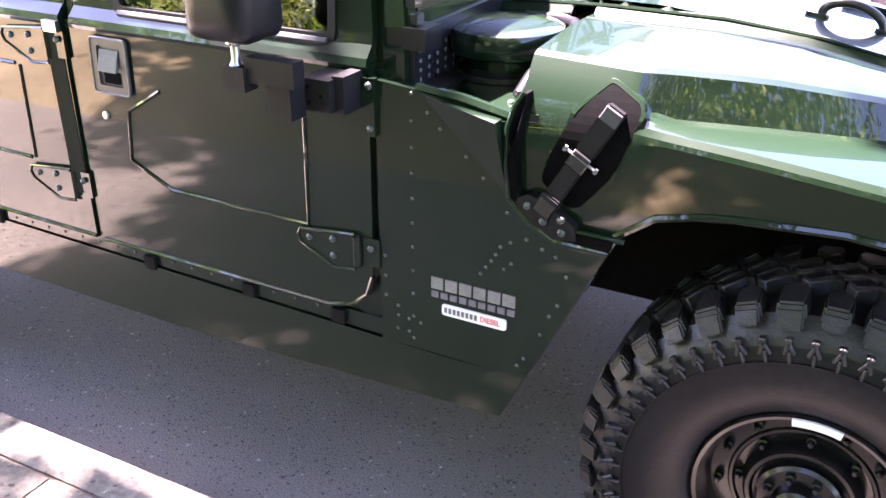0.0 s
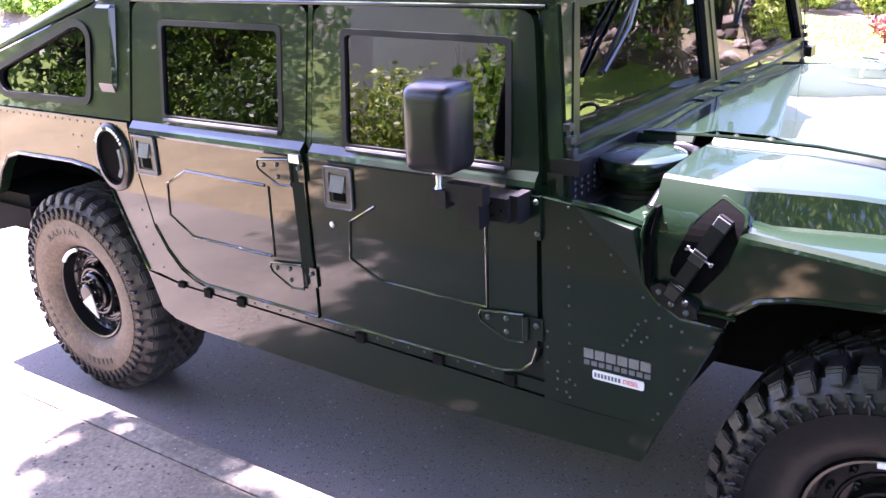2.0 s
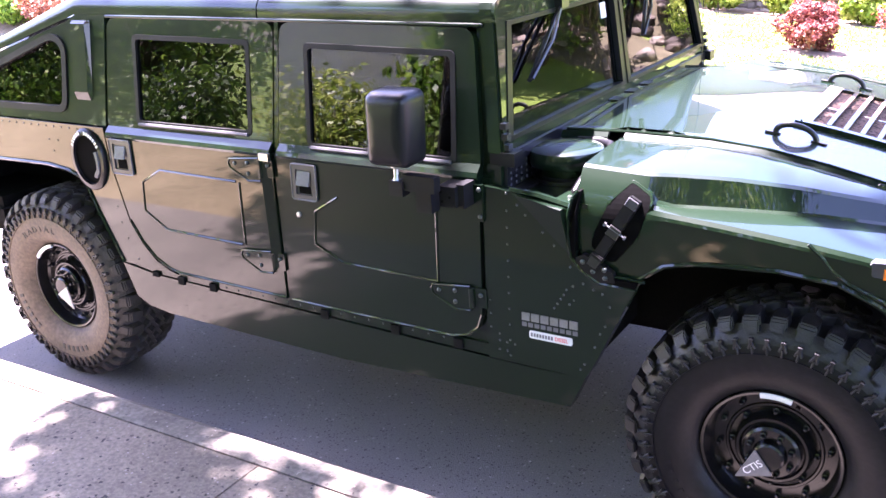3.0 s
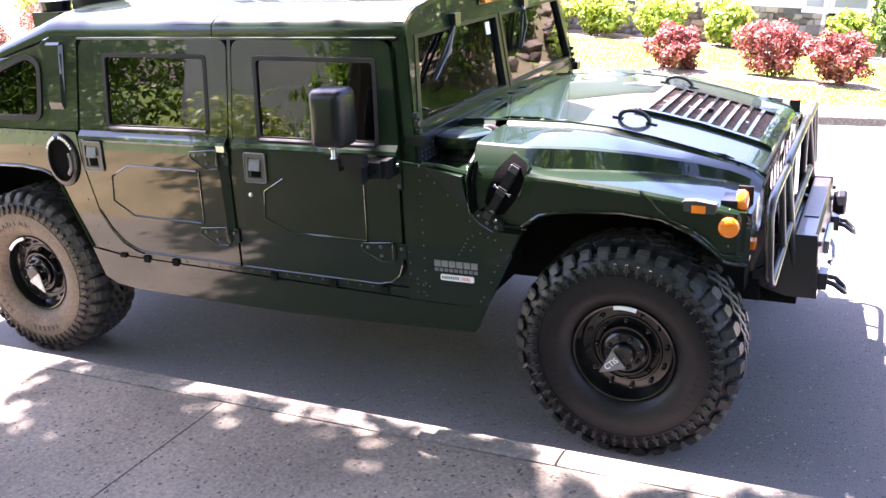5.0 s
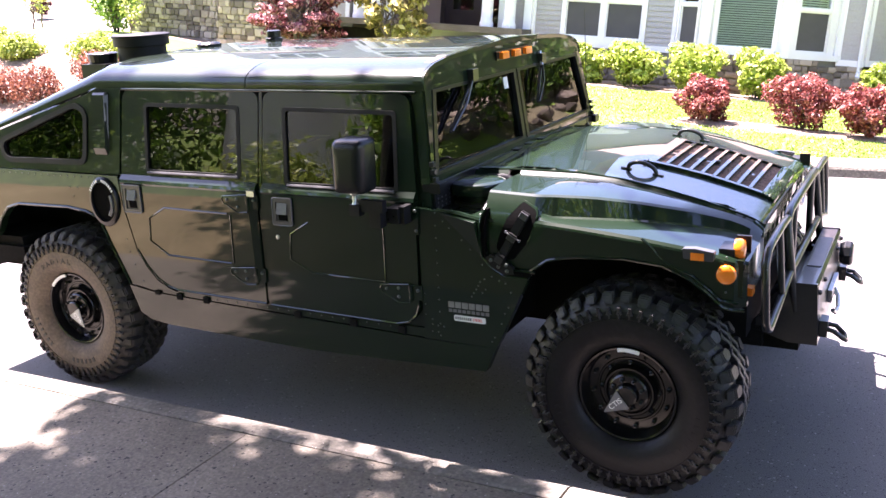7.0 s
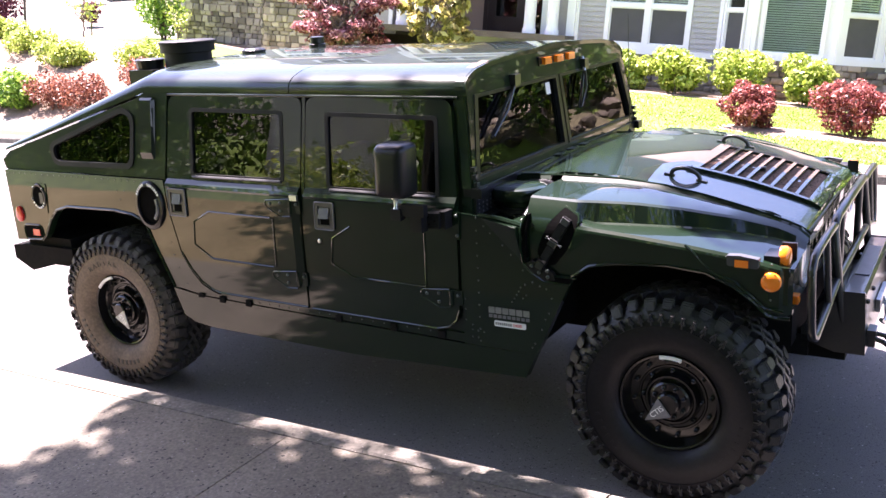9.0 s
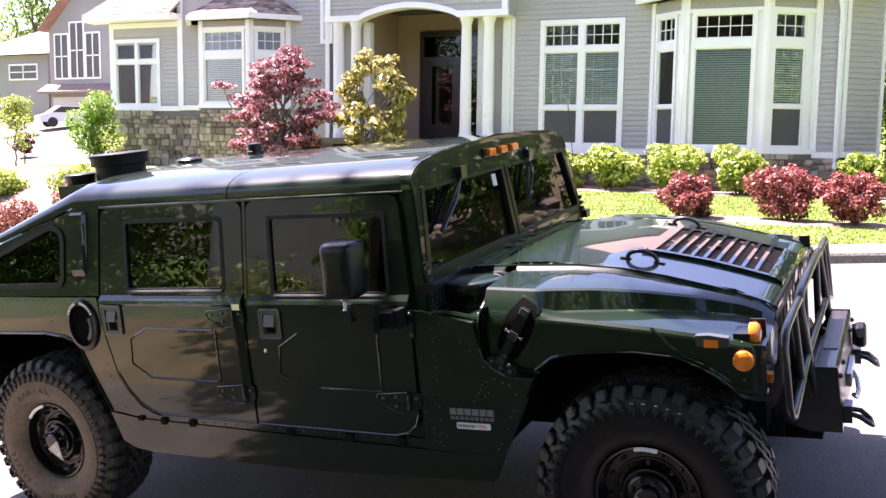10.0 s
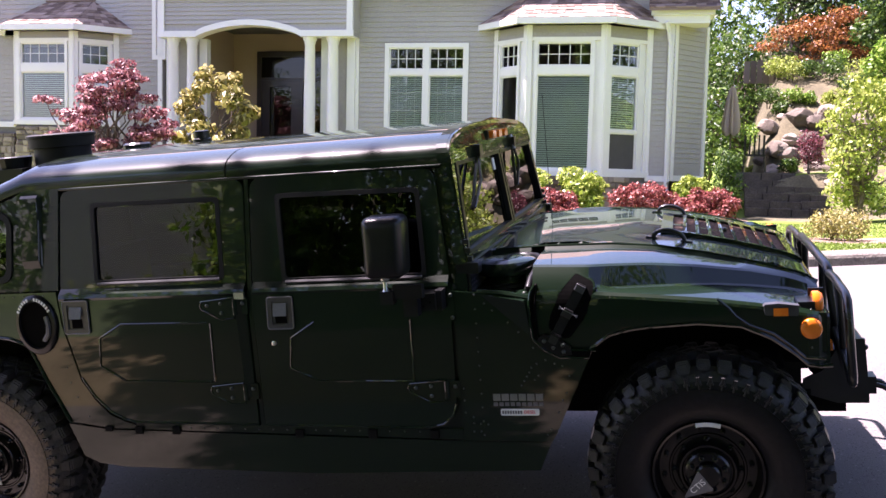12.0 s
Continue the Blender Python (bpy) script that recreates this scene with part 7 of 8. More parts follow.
# left wing, its roof rising towards the house
L3, f3 = facet((-16.32, FRONT), (-13.80, FRONT))
def wu(s):
    return s + 16.32
wall(f3, 0, L3, 2.95, 5.5, [(wu(-16.12), wu(-14.62), 3.06, 4.83)])
window(f3, wu(-16.12), wu(-14.62), 3.06, 4.83, [(wu(-16.12), wu(-15.42)), (wu(-15.32), wu(-14.62))], [(4.35, 4.83, "transom"), (3.06, 4.24, "sash")], muntin=False)
for a, b, c, d, o in ((-0.02, 0.14, 2.95, 5.4, 0.05), (0.0, L3, 2.86, 3.0, 0.09), (0.0, L3, 5.25, 5.40, 0.06)):
    bm = bmesh.new()
    block(bm, f3, a, b, c, d, 0.0, o)
    part("corner_trim", bm, TRIM, house)
bm = bmesh.new()
Lk, fk = facet((-16.95, FRONT - 0.45), (-13.75, FRONT - 0.45))
block(bm, fk, 0, Lk, 5.42, 5.60, -0.5, 0.04)
part("gutter", bm, TRIM, house)
quad = ((-16.95, FRONT - 0.48, 5.60), (-13.75, FRONT - 0.48, 5.60), (-13.75, FRONT + 2.2, 7.9), (-15.0, FRONT + 2.2, 7.9))
rs = roof_slab("wing_roof", quad, 0.07)
shingle_rows(rs, quad, 20, 0.2, 6)
roof_slab("wing_roof_side", [(-16.95, FRONT - 0.48, 5.58), (-15.0, FRONT + 2.2, 7.88), (-15.0, FRONT + 6, 7.88), (-16.95, FRONT + 8, 5.58)], 0.07)
wall(facet((-16.32, FRONT + 8), (-16.32, FRONT))[1], 0, 8, 0.9, 5.5, [])
# back rooms: plain surfaces behind the windows, their dimness put in the colour
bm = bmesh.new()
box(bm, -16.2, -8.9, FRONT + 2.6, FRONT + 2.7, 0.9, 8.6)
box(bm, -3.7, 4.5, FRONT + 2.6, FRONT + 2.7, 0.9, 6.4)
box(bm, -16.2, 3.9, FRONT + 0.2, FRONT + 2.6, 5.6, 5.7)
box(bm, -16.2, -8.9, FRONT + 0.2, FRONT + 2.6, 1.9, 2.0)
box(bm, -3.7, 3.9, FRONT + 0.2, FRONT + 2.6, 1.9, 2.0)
part("room", bm, ROOM, house, "plain room surfaces with their dimness put in the colour")
roof_slab("main_roof", [(-14.2, FRONT - 0.6, 8.6), (-3.4, FRONT - 0.6, 8.6), (-3.4, FRONT + 5, 11.5), (-14.2, FRONT + 5, 11.5)], 0.1)
roof_slab("main_roof", [(-14.2, FRONT + 10.5, 8.6), (-3.4, FRONT + 10.5, 8.6), (-3.4, FRONT + 5, 11.5), (-14.2, FRONT + 5, 11.5)], 0.1)
roof_slab("lower_roof", [(-3.75, FRONT - 0.55, 6.5), (5.0, FRONT - 0.55, 6.5), (3.6, FRONT + 4.6, 9.3), (-3.75, FRONT + 4.6, 9.3)], 0.1)
roof_slab("lower_roof", [(-3.75, FRONT + 9.7, 6.5), (5.0, FRONT + 9.7, 6.5), (3.6, FRONT + 4.6, 9.3), (-3.75, FRONT + 4.6, 9.3)], 0.1)
wall(facet((-3.75, FRONT + 9), (-3.75, FRONT))[1], 0, 9.0, 6.3, 8.6, [], lap=False, name="side_wall")
wall(facet((4.60, FRONT + 9), (-16.3, FRONT + 9))[1], 0, 20.9, 0.9, 6.5, [], lap=False, name="back_wall")

# stone facing under the trim
stone_meshes = []
rng = random.Random(11)
for i in range(15):
    bm = bmesh.new()
    w, h, dd = rng.uniform(0.15, 0.36), (0.10, 0.14, 0.19)[i % 3], rng.uniform(0.05, 0.10)
    vs = box(bm, 0.004, w - 0.004, -dd, 0.02, 0.004, h - 0.004)
    for v in vs:
        if v.co.y < 0:
            v.co += Vector((rng.uniform(-0.02, 0.02), rng.uniform(-0.025, 0.02), rng.uniform(-0.016, 0.016)))
    bmesh.ops.bevel(bm, geom=[e for e in bm.edges if e.verts[0].co.y < 0 and e.verts[1].co.y < 0], offset=0.02, segments=2, affect="EDGES")
    me = finish("stone", bm, STONE)
    stone_meshes.append((w, h, me))


def stone_face(p0, p1, h0, h1, limit):
    Lk, fk = facet(p0, p1)
    e = Vector((p1[0] - p0[0], p1[1] - p0[1])).normalized()
    rot = math.atan2(e.y, e.x)
    backing = bmesh.new()
    block(backing, fk, 0, Lk, h0, h1, -0.2, 0.0)
    base = part("stone_base", backing, MORTAR, house, "grey ledge stone facing")
    h = h0
    used = 0
    while h < h1 - 0.05:
        row_h = rng.choice((0.10, 0.14, 0.14, 0.19))
        opts = [m for m in stone_meshes if abs(m[1] - row_h) < 0.01] or stone_meshes
        u = rng.uniform(-0.1, 0.0)
        while u < Lk - 0.02 and used < limit:
            w, hh, me = rng.choice(opts)
            uu = max(0.0, u)
            sc = min(1.0, (Lk - uu) / w)
            x, y, z = fk(uu, h, 0.0)
            shared("stone", me, base, Matrix.Translation((x, y, z)) @ Matrix.Rotation(rot, 4, "Z") @ Matrix.Diagonal((sc, 1, min(1.0, (h1 - h) / hh), 1)))
            used += 1
            u += w
        h += opts[0][1]


stone_face((-16.32, FRONT - 0.03), (-13.08, FRONT - 0.03), 1.15, 2.88, 170)
stone_face((-13.08, FRONT), (-12.55, FRONT - 0.74), 1.15, 2.92, 30)
stone_face((-12.55, FRONT - 0.74), (-10.95, FRONT - 0.74), 1.15, 2.92, 100)
stone_face((-10.95, FRONT - 0.74), (-10.15, FRONT), 1.15, 2.92, 60)
stone_face((-3.8, FRONT - 0.03), (-0.3, FRONT - 0.03), 1.0, 1.84, 60)
stone_face((-0.30, FRONT - 0.02), (0.52, FRONT - 0.79), 1.0, 1.92, 30)
stone_face((0.52, FRONT - 0.79), (2.26, FRONT - 0.79), 1.0, 1.92, 60)
stone_face((2.26, FRONT - 0.79), (3.24, FRONT - 0.02), 1.0, 1.92, 40)
stone_face((3.24, FRONT - 0.03), (3.79, FRONT - 0.03), 1.0, 1.84, 40)
# crawl-space vent between the shrubs
bm = bmesh.new()
Lk, fk = facet((0.52, FRONT - 0.80), (2.26, FRONT - 0.80))
for q in ((0.0, 0.05, 1.12, 1.4), (0.45, 0.5, 1.12, 1.4), (0.05, 0.45, 1.35, 1.4), (0.05, 0.45, 1.12, 1.17)):
    block(bm, fk, *q, 0.05, 0.12)
part("vent_frame", bm, TRIM, house, "pale vent frame")

# ---- planting ----
def leaves(blobs, n, size, seed, mat, name="crown", shell=0.5, up=0.25):
    """Many small folded leaves through and over a set of uneven clumps (x, y, z, rx, ry, rz)."""
    rng = np.random.default_rng(seed)
    b = np.array(blobs, float)
    wt = (b[:, 3] * b[:, 4] * b[:, 5]) ** 0.667
    pick = rng.choice(len(b), n, p=wt / wt.sum())
    d = rng.normal(size=(n, 3))
    d /= np.linalg.norm(d, axis=1)[:, None]
    r = shell + (1 - shell) * rng.random(n) ** 0.6
    lump = 1 + 0.16 * np.sin(d[:, 0] * 5 + pick * 1.7) * np.cos(d[:, 1] * 6 + pick) + 0.10 * np.sin(d[:, 2] * 9 + pick * 2.3)
    c = b[pick, :3] + d * b[pick, 3:] * (r * lump)[:, None]
    nrm = d * 0.7 + rng.normal(size=(n, 3)) * 0.6 + np.array([0, 0, up])
    nrm /= np.linalg.norm(nrm, axis=1)[:, None]
    t = np.cross(nrm, rng.normal(size=(n, 3)))
    t /= np.linalg.norm(t, axis=1)[:, None]
    s = np.cross(nrm, t)
    ln = size * (0.6 + 0.8 * rng.random(n))[:, None]
    wd = ln * (0.38 + 0.2 * rng.random(n))[:, None]
    fold = nrm * ln * 0.10
    v = np.empty((n, 4, 3))
    v[:, 0], v[:, 1], v[:, 2], v[:, 3] = c - t * ln * 0.5, c + s * wd * 0.5 + fold, c + t * ln * 0.5, c - s * wd * 0.5 + fold
    me = bpy.data.meshes.new(name)
    me.vertices.add(n * 4)
    me.vertices.foreach_set("co", v.reshape(-1))
    me.loops.add(n * 4)
    me.loops.foreach_set("vertex_index", np.arange(n * 4, dtype=np.int32))
    me.polygons.add(n)
    me.polygons.foreach_set("loop_start", np.arange(0, n * 4, 4, dtype=np.int32))
    me.update(calc_edges=True)
    me.materials.append(mat)
    return me


def limb(bm, a, b, r0, r1, rng, bend=0.12, n=5):
    a, b = Vector(a), Vector(b)
    pts = [a.lerp(b, i / n) + (Vector((rng.uniform(-1, 1), rng.uniform(-1, 1), rng.uniform(-0.4, 0.4))) * bend * (b - a).length * (0 < i < n)) for i in range(n + 1)]
    for i in range(n):
        rod(bm, pts[i], pts[i + 1], r0 + (r1 - r0) * i / n, 7, r0 + (r1 - r0) * (i + 1) / n)
    return pts


def plant(name, label, category, at, blobs, n, size, mat, seed, group="", trunk=0.05, fork=0.35, stems=1, up=0.25, shell=0.5):
    """A shrub or tree: tapered trunk with limbs into every clump, and a crown of single leaves. Clumps are given from the foot."""
    x, y = at
    z = ground_z(x, y)
    holder = root(name, label, category, Matrix.Translation((x, y, z)), group)
    rng = random.Random(seed)
    bm = bmesh.new()
    top = max(b[2] for b in blobs)
    for s in range(stems):
        off = Vector((rng.uniform(-1, 1), rng.uniform(-1, 1), 0)) * trunk * 2 * (stems > 1)
        knot = Vector((off.x, off.y, top * fork)) + off
        limb(bm, off + Vector((0, 0, -0.05)), knot, trunk, trunk * 0.75, rng, 0.05)
        for i, b in enumerate(blobs):
            if i % stems == s:
                limb(bm, knot, b[:3], trunk * 0.55, trunk * 0.14, rng)
                if b[3] > 0.5:
                    for k in range(2):
                        e = Vector(b[:3]) + Vector((rng.uniform(-1, 1) * b[3], rng.uniform(-1, 1) * b[4], rng.uniform(-0.2, 0.8) * b[5])) * 0.75
                        limb(bm, Vector(b[:3]).lerp(knot, 0.4), e, trunk * 0.28, trunk * 0.07, rng, n=3)
    part("trunk" if category == "tree" else "stem", bm, BARK, holder)
    me = leaves(blobs, n, size, seed, mat, up=up, shell=shell)
    ob = new("crown", me)
    ob.parent = holder
    return holder


def clumps(seed, n, rx, ry, z0, z1, r):
    """n uneven clumps filling a crown of half widths rx, ry between the heights z0 and z1."""
    rng = random.Random(seed)
    out = []
    for i in range(n):
        t = (i + 0.5) / n
        z = z0 + (z1 - z0) * t
        w = math.sin(math.pi * (0.18 + 0.72 * t)) ** 0.8
        a = i * 2.4 + rng.uniform(-0.5, 0.5)
        k = rng.uniform(0.25, 0.75)
        rr = r * rng.uniform(0.75, 1.25)
        out.append((rx * w * k * math.cos(a), ry * w * k * math.sin(a), z, rr, rr * rng.uniform(0.85, 1.1), rr * rng.uniform(0.6, 0.9)))
    return out


# red shrubs on the lawn
for i, (x, y, w, h) in enumerate(((1.10, 10.25, 0.40, 0.60), (2.36, 10.45, 0.48, 0.74), (3.24, 10.15, 0.43, 0.70))):
    plant("barberry_shrub", "rounded red-leaved shrub on the lawn", "shrub", (x, y), [(q[0] * (0.75 + 0.4 * q[2] / h), q[1] * (0.75 + 0.4 * q[2] / h), q[2], q[3], q[4], q[5]) for q in clumps(20 + i, 26, w * 1.35, w * 1.2, h * 0.16, h * 0.95, w * 0.30)], 6200, 0.052, RED_LEAF, 20 + i, "red shrubs on the lawn", 0.02, 0.3, 3)
# light green shrubs along the house
for i, (x, y, w, h) in enumerate(((-2.10, 16.7, 0.62, 0.95), (-0.78, 16.75, 0.66, 1.0), (0.62, 16.7, 0.62, 0.95), (2.95, 16.9, 0.42, 0.9), (-3.3, 16.8, 0.5, 0.8))):
    plant("green_shrub", "pale green leafy shrub against the stone base", "shrub", (x, y), clumps(30 + i, 13, w * 1.25, w * 0.9, h * 0.2, h * 0.92, w * 0.45), 3400, 0.11, LIME_LEAF, 30 + i, "green shrubs along the house", 0.025, 0.3, 3)
plant("corner_shrub", "olive-green shrub at the house corner", "shrub", (3.62, 17.5), clumps(38, 10, 0.26, 0.3, 0.3, 1.45, 0.26), 2200, 0.075, DARK_LEAF, 38, "", 0.03, 0.3, 3)
# maple and the tree beside the porch
plant("red_maple", "purple-red maple before the bay window", "tree", (-9.85, 15.0), [(q[0], q[1], q[2], q[3], q[4], q[5] * 0.5) for q in clumps(40, 46, 1.75, 1.35, 0.5, 3.0, 0.36)] + [(-1.3, 0.1, 2.05, 0.38, 0.3, 0.12), (-1.8, 0.0, 2.35, 0.32, 0.3, 0.10), (-1.55, 0.1, 1.55, 0.3, 0.3, 0.12), (1.2, 0.0, 1.6, 0.35, 0.4, 0.22), (0.2, 0.1, 3.15, 0.30, 0.3, 0.12)], 11500, 0.11, PURPLE_LEAF, 40, "", 0.06, 0.2, 4, shell=0.05)
plant("magnolia", "sparse olive-leaved small tree by the porch", "tree", (-7.5, 15.6), clumps(41, 34, 1.45, 1.0, 0.7, 3.0, 0.24), 2700, 0.185, OLIVE_LEAF, 41, "", 0.04, 0.2, 4, shell=0.05)
plant("side_bush", "tall green bush at the wing's corner", "shrub", (-16.9, 15.8), clumps(42, 12, 0.75, 0.6, 0.3, 1.75, 0.48), 3800, 0.11, GREEN_LEAF, 42, "", 0.04, 0.3, 3)
for i, (x, y, h) in enumerate(((-16.8, 13.0, 1.3), (-19.0, 15.0, 1.5), (-14.6, 14.2, 1.0))):
    plant("young_tree", "thin yellow-green young tree in the bed", "tree", (x, y), clumps(50 + i, 8, 0.4, 0.4, 0.5, h, 0.22), 150, 0.09, LIME_LEAF, 50 + i, "young trees in the bed", 0.025, 0.3, 1, shell=0.2)
# low hedges along the far kerb on the downhill side
for i, (x, y, w, h, m) in enumerate(((-11.7, 8.25, 0.55, 0.55, HEDGE_LEAF), (-10.8, 8.35, 0.55, 0.55, HEDGE_LEAF), (-9.9, 8.9, 0.55, 0.55, HEDGE_LEAF), (-8.9, 9.0, 0.55, 0.5, HEDGE_LEAF), (-12.7, 8.1, 0.50, 0.62, GREEN_LEAF), (-13.7, 8.0, 0.58, 0.66, GREEN_LEAF), (-15.0, 8.1, 0.62, 0.66, GREEN_LEAF), (-16.6, 8.5, 0.7, 0.7, GREEN_LEAF), (-13.2, 9.7, 0.6, 0.30, LIME_LEAF), (-14.7, 9.9, 0.6, 0.30, LIME_LEAF), (-11.2, 10.0, 0.6, 0.34, LIME_LEAF), (-16.2, 10.3, 0.6, 0.28, LIME_LEAF))):
    red = m is HEDGE_LEAF
    plant("hedge_shrub", "clipped rust-red hedge shrub" if red else "rounded light green shrub in the bed", "shrub", (x, y), clumps(60 + i, 11, w * 1.2, w * 1.1, h * 0.2, h * 0.92, w * 0.5), 3200, 0.06 if red else 0.085, m, 60 + i, "shrubs along the far kerb", 0.025, 0.3, 3)
# right: yellow-green tree, purple shrub, low bush by the kerb
plant("golden_tree", "yellow-green leafy tree beside the steps", "tree", (6.05, 16.2), clumps(80, 34, 1.25, 0.95, 0.3, 2.75, 0.28), 5400, 0.095, LIME_LEAF, 80, "", 0.05, 0.25, 3, shell=0.3)
plant("plum_shrub", "purple-leaved shrub below the boulders", "shrub", (5.5, 20.2), clumps(81, 7, 0.32, 0.32, 0.3, 0.9, 0.25), 2200, 0.05, PLUM_LEAF, 81, "", 0.02, 0.3, 3)
plant("kerb_bush", "low rusty green bush by the kerb", "shrub", (4.95, 10.6), clumps(82, 8, 0.5, 0.42, 0.14, 0.34, 0.26), 2600, 0.045, OLIVE_LEAF, 82, "", 0.015, 0.3, 3)
plant("kerb_bush", "low rusty green bush by the kerb", "shrub", (6.5, 11.0), clumps(83, 8, 0.5, 0.42, 0.14, 0.40, 0.26), 2600, 0.045, OLIVE_LEAF, 83, "", 0.015, 0.3, 3)
# trees on the slope behind
slope = [(4.4, 31.5, 5.2, DARK_LEAF), (6.0, 32.5, 5.6, DARK_LEAF), (7.6, 31.8, 5.2, DARK_LEAF), (9.2, 31, 4.6, DARK_LEAF), (11.5, 29, 4.2, GREEN_LEAF), (8.8, 28.2, 3.4, DARK_LEAF), (3.2, 34, 6.5, DARK_LEAF), (6.2, 35, 6.0, DARK_LEAF), (9.8, 36, 6.5, DARK_LEAF), (13.5, 33, 6.0, DARK_LEAF), (8.2, 24.5, 2.6, GREEN_LEAF), (10.5, 24.0, 3.2, DARK_LEAF), (1.0, 36, 8.5, DARK_LEAF), (13.5, 24, 4, DARK_LEAF), (17, 28, 6, DARK_LEAF)]
for i, (x, y, h, m) in enumerate(slope):
    plant("slope_tree", "leafy tree on the slope behind the house" if m is not RUST_LEAF else "rust-coloured maple on the slope", "tree", (x, y), clumps(90 + i, 16, h * 0.38, h * 0.36, h * 0.12, h * 0.95, h * 0.19), 6500, 0.16, m, 90 + i, "trees on the slope", 0.08, 0.3, 2)
for i, (x, y, w) in enumerate(((4.6, 27.8, 0.5), (5.6, 28.2, 0.55), (6.7, 27.9, 0.5), (4.1, 25.4, 0.35), (7.6, 27.2, 0.6), (5.3, 22.9, 0.25), (6.6, 18.4, 0.55), (7.4, 18.8, 0.6), (5.2, 26.3, 0.25), (6.0, 26.8, 0.28), (4.5, 26.6, 0.25), (4.9, 27.1, 0.4), (5.6, 26.9, 0.35), (6.6, 26.4, 0.4), (7.2, 26.9, 0.5), (4.3, 28.3, 0.45), (5.1, 28.6, 0.45), (6.1, 28.4, 0.4), (7.0, 28.8, 0.5))):
    plant("slope_shrub", "small shrub among the boulders", "shrub", (x, y), clumps(110 + i, 6, w, w, w * 0.5, w * 1.3, w * 0.6), 900, 0.08, (GREEN_LEAF, LIME_LEAF, DARK_LEAF)[i % 3], 110 + i, "shrubs among the boulders", 0.02, 0.3, 2)
plant("rust_maple", "spreading rust-coloured maple on the slope", "tree", (6.3, 29.8), [(-1.3, 0, 1.1, 0.6, 0.5, 0.2), (-0.7, -0.2, 1.5, 0.8, 0.6, 0.25), (0.1, 0, 1.8, 0.9, 0.6, 0.3), (0.8, -0.1, 1.4, 0.8, 0.6, 0.25), (1.3, 0, 0.9, 0.6, 0.5, 0.25), (0.3, -0.3, 1.0, 0.8, 0.5, 0.25), (1.0, 0.1, 2.1, 0.7, 0.6, 0.3), (-0.2, -0.3, 0.6, 0.5, 0.4, 0.2)], 4200, 0.10, RUST_LEAF, 88, "", 0.06, 0.3, 3, shell=0.1)
# far trees on the downhill side
for i, (x, y, h, m) in enumerate(((-41.6, 26.5, 6.5, PLUM_LEAF), (-40.1, 32, 1.3, PLUM_LEAF), (-58, 58, 14, GREEN_LEAF), (-48, 62, 14, GREEN_LEAF), (-38, 60, 13, DARK_LEAF), (-68, 56, 13, GREEN_LEAF), (-28, 55, 12, GREEN_LEAF), (-49.05, 38.5, 2.6, LIME_LEAF), (-36.5, 22, 1.7, GREEN_LEAF), (-35.2, 20.5, 1.2, DARK_LEAF), (2.5, 39, 9, DARK_LEAF), (6, 41, 10, DARK_LEAF), (10, 42, 10, DARK_LEAF), (14, 38, 9, GREEN_LEAF), (-42, 24, 3, DARK_LEAF))):
    plant("far_tree", "purple-leaved tree down the street" if m is PLUM_LEAF else "leafy tree down the street", "tree", (x, y), clumps(130 + i, 14, h * 0.42, h * 0.42, h * 0.28, h * 0.95, h * 0.2), 9000 if m is PLUM_LEAF and h > 3 else 3800, 0.05 * h ** 0.75 + 0.05, m, 130 + i, "trees down the street", 0.02 * h, 0.3, 1)

# street trees on the near side: they shade the footpath and show in the paint and the windows
rng = random.Random(77)


def canopy(x0, x1, y0, y1, z0, z1, n, r):
    return [(rng.uniform(x0, x1), rng.uniform(y0, y1), rng.uniform(z0, z1), r * rng.uniform(0.7, 1.2), r * rng.uniform(0.7, 1.2), r * rng.uniform(0.4, 0.7)) for i in range(n)]


shade = [((-1.4, -6.4), canopy(-1.7, 5.6, 5.3, 6.42, 7.8, 9.4, 50, 0.48) + canopy(-1.9, 5.4, 3.8, 5.4, 7.8, 10.0, 36, 0.8) + canopy(-3.4, 5.4, 1.2, 4.0, 7.4, 10.0, 46, 0.9) + canopy(-3.4, 5.4, -1.0, 1.2, 7.0, 10.4, 30, 1.0) + canopy(-3.0, 4.0, -4.0, 0.5, 6.0, 11.0, 22, 1.2) + canopy(-2.8, 0.2, 3.5, 4.8, 7.8, 9.6, 18, 0.7), 139000),
         ((5.6, -6.8), canopy(-1.6, 5.0, 1.2, 5.2, 8.2, 10.8, 30, 1.0) + canopy(-2.4, 4.5, -4.0, 1.2, 6.0, 11.5, 24, 1.2) + canopy(-3.5, 2.2, 6.9, 8.5, 5.6, 7.2, 26, 0.62) + canopy(-4.7, -2.6, 7.0, 8.2, 5.8, 6.8, 16, 0.52), 74000)]
for i, (at, blobs, n) in enumerate(shade):
    plant("street_tree", "broad leafy street tree shading the footpath", "tree", at, blobs, n, 0.20, GREEN_LEAF, 150 + i, "street trees on the near side", 0.16, 0.55, 1, shell=0.1)
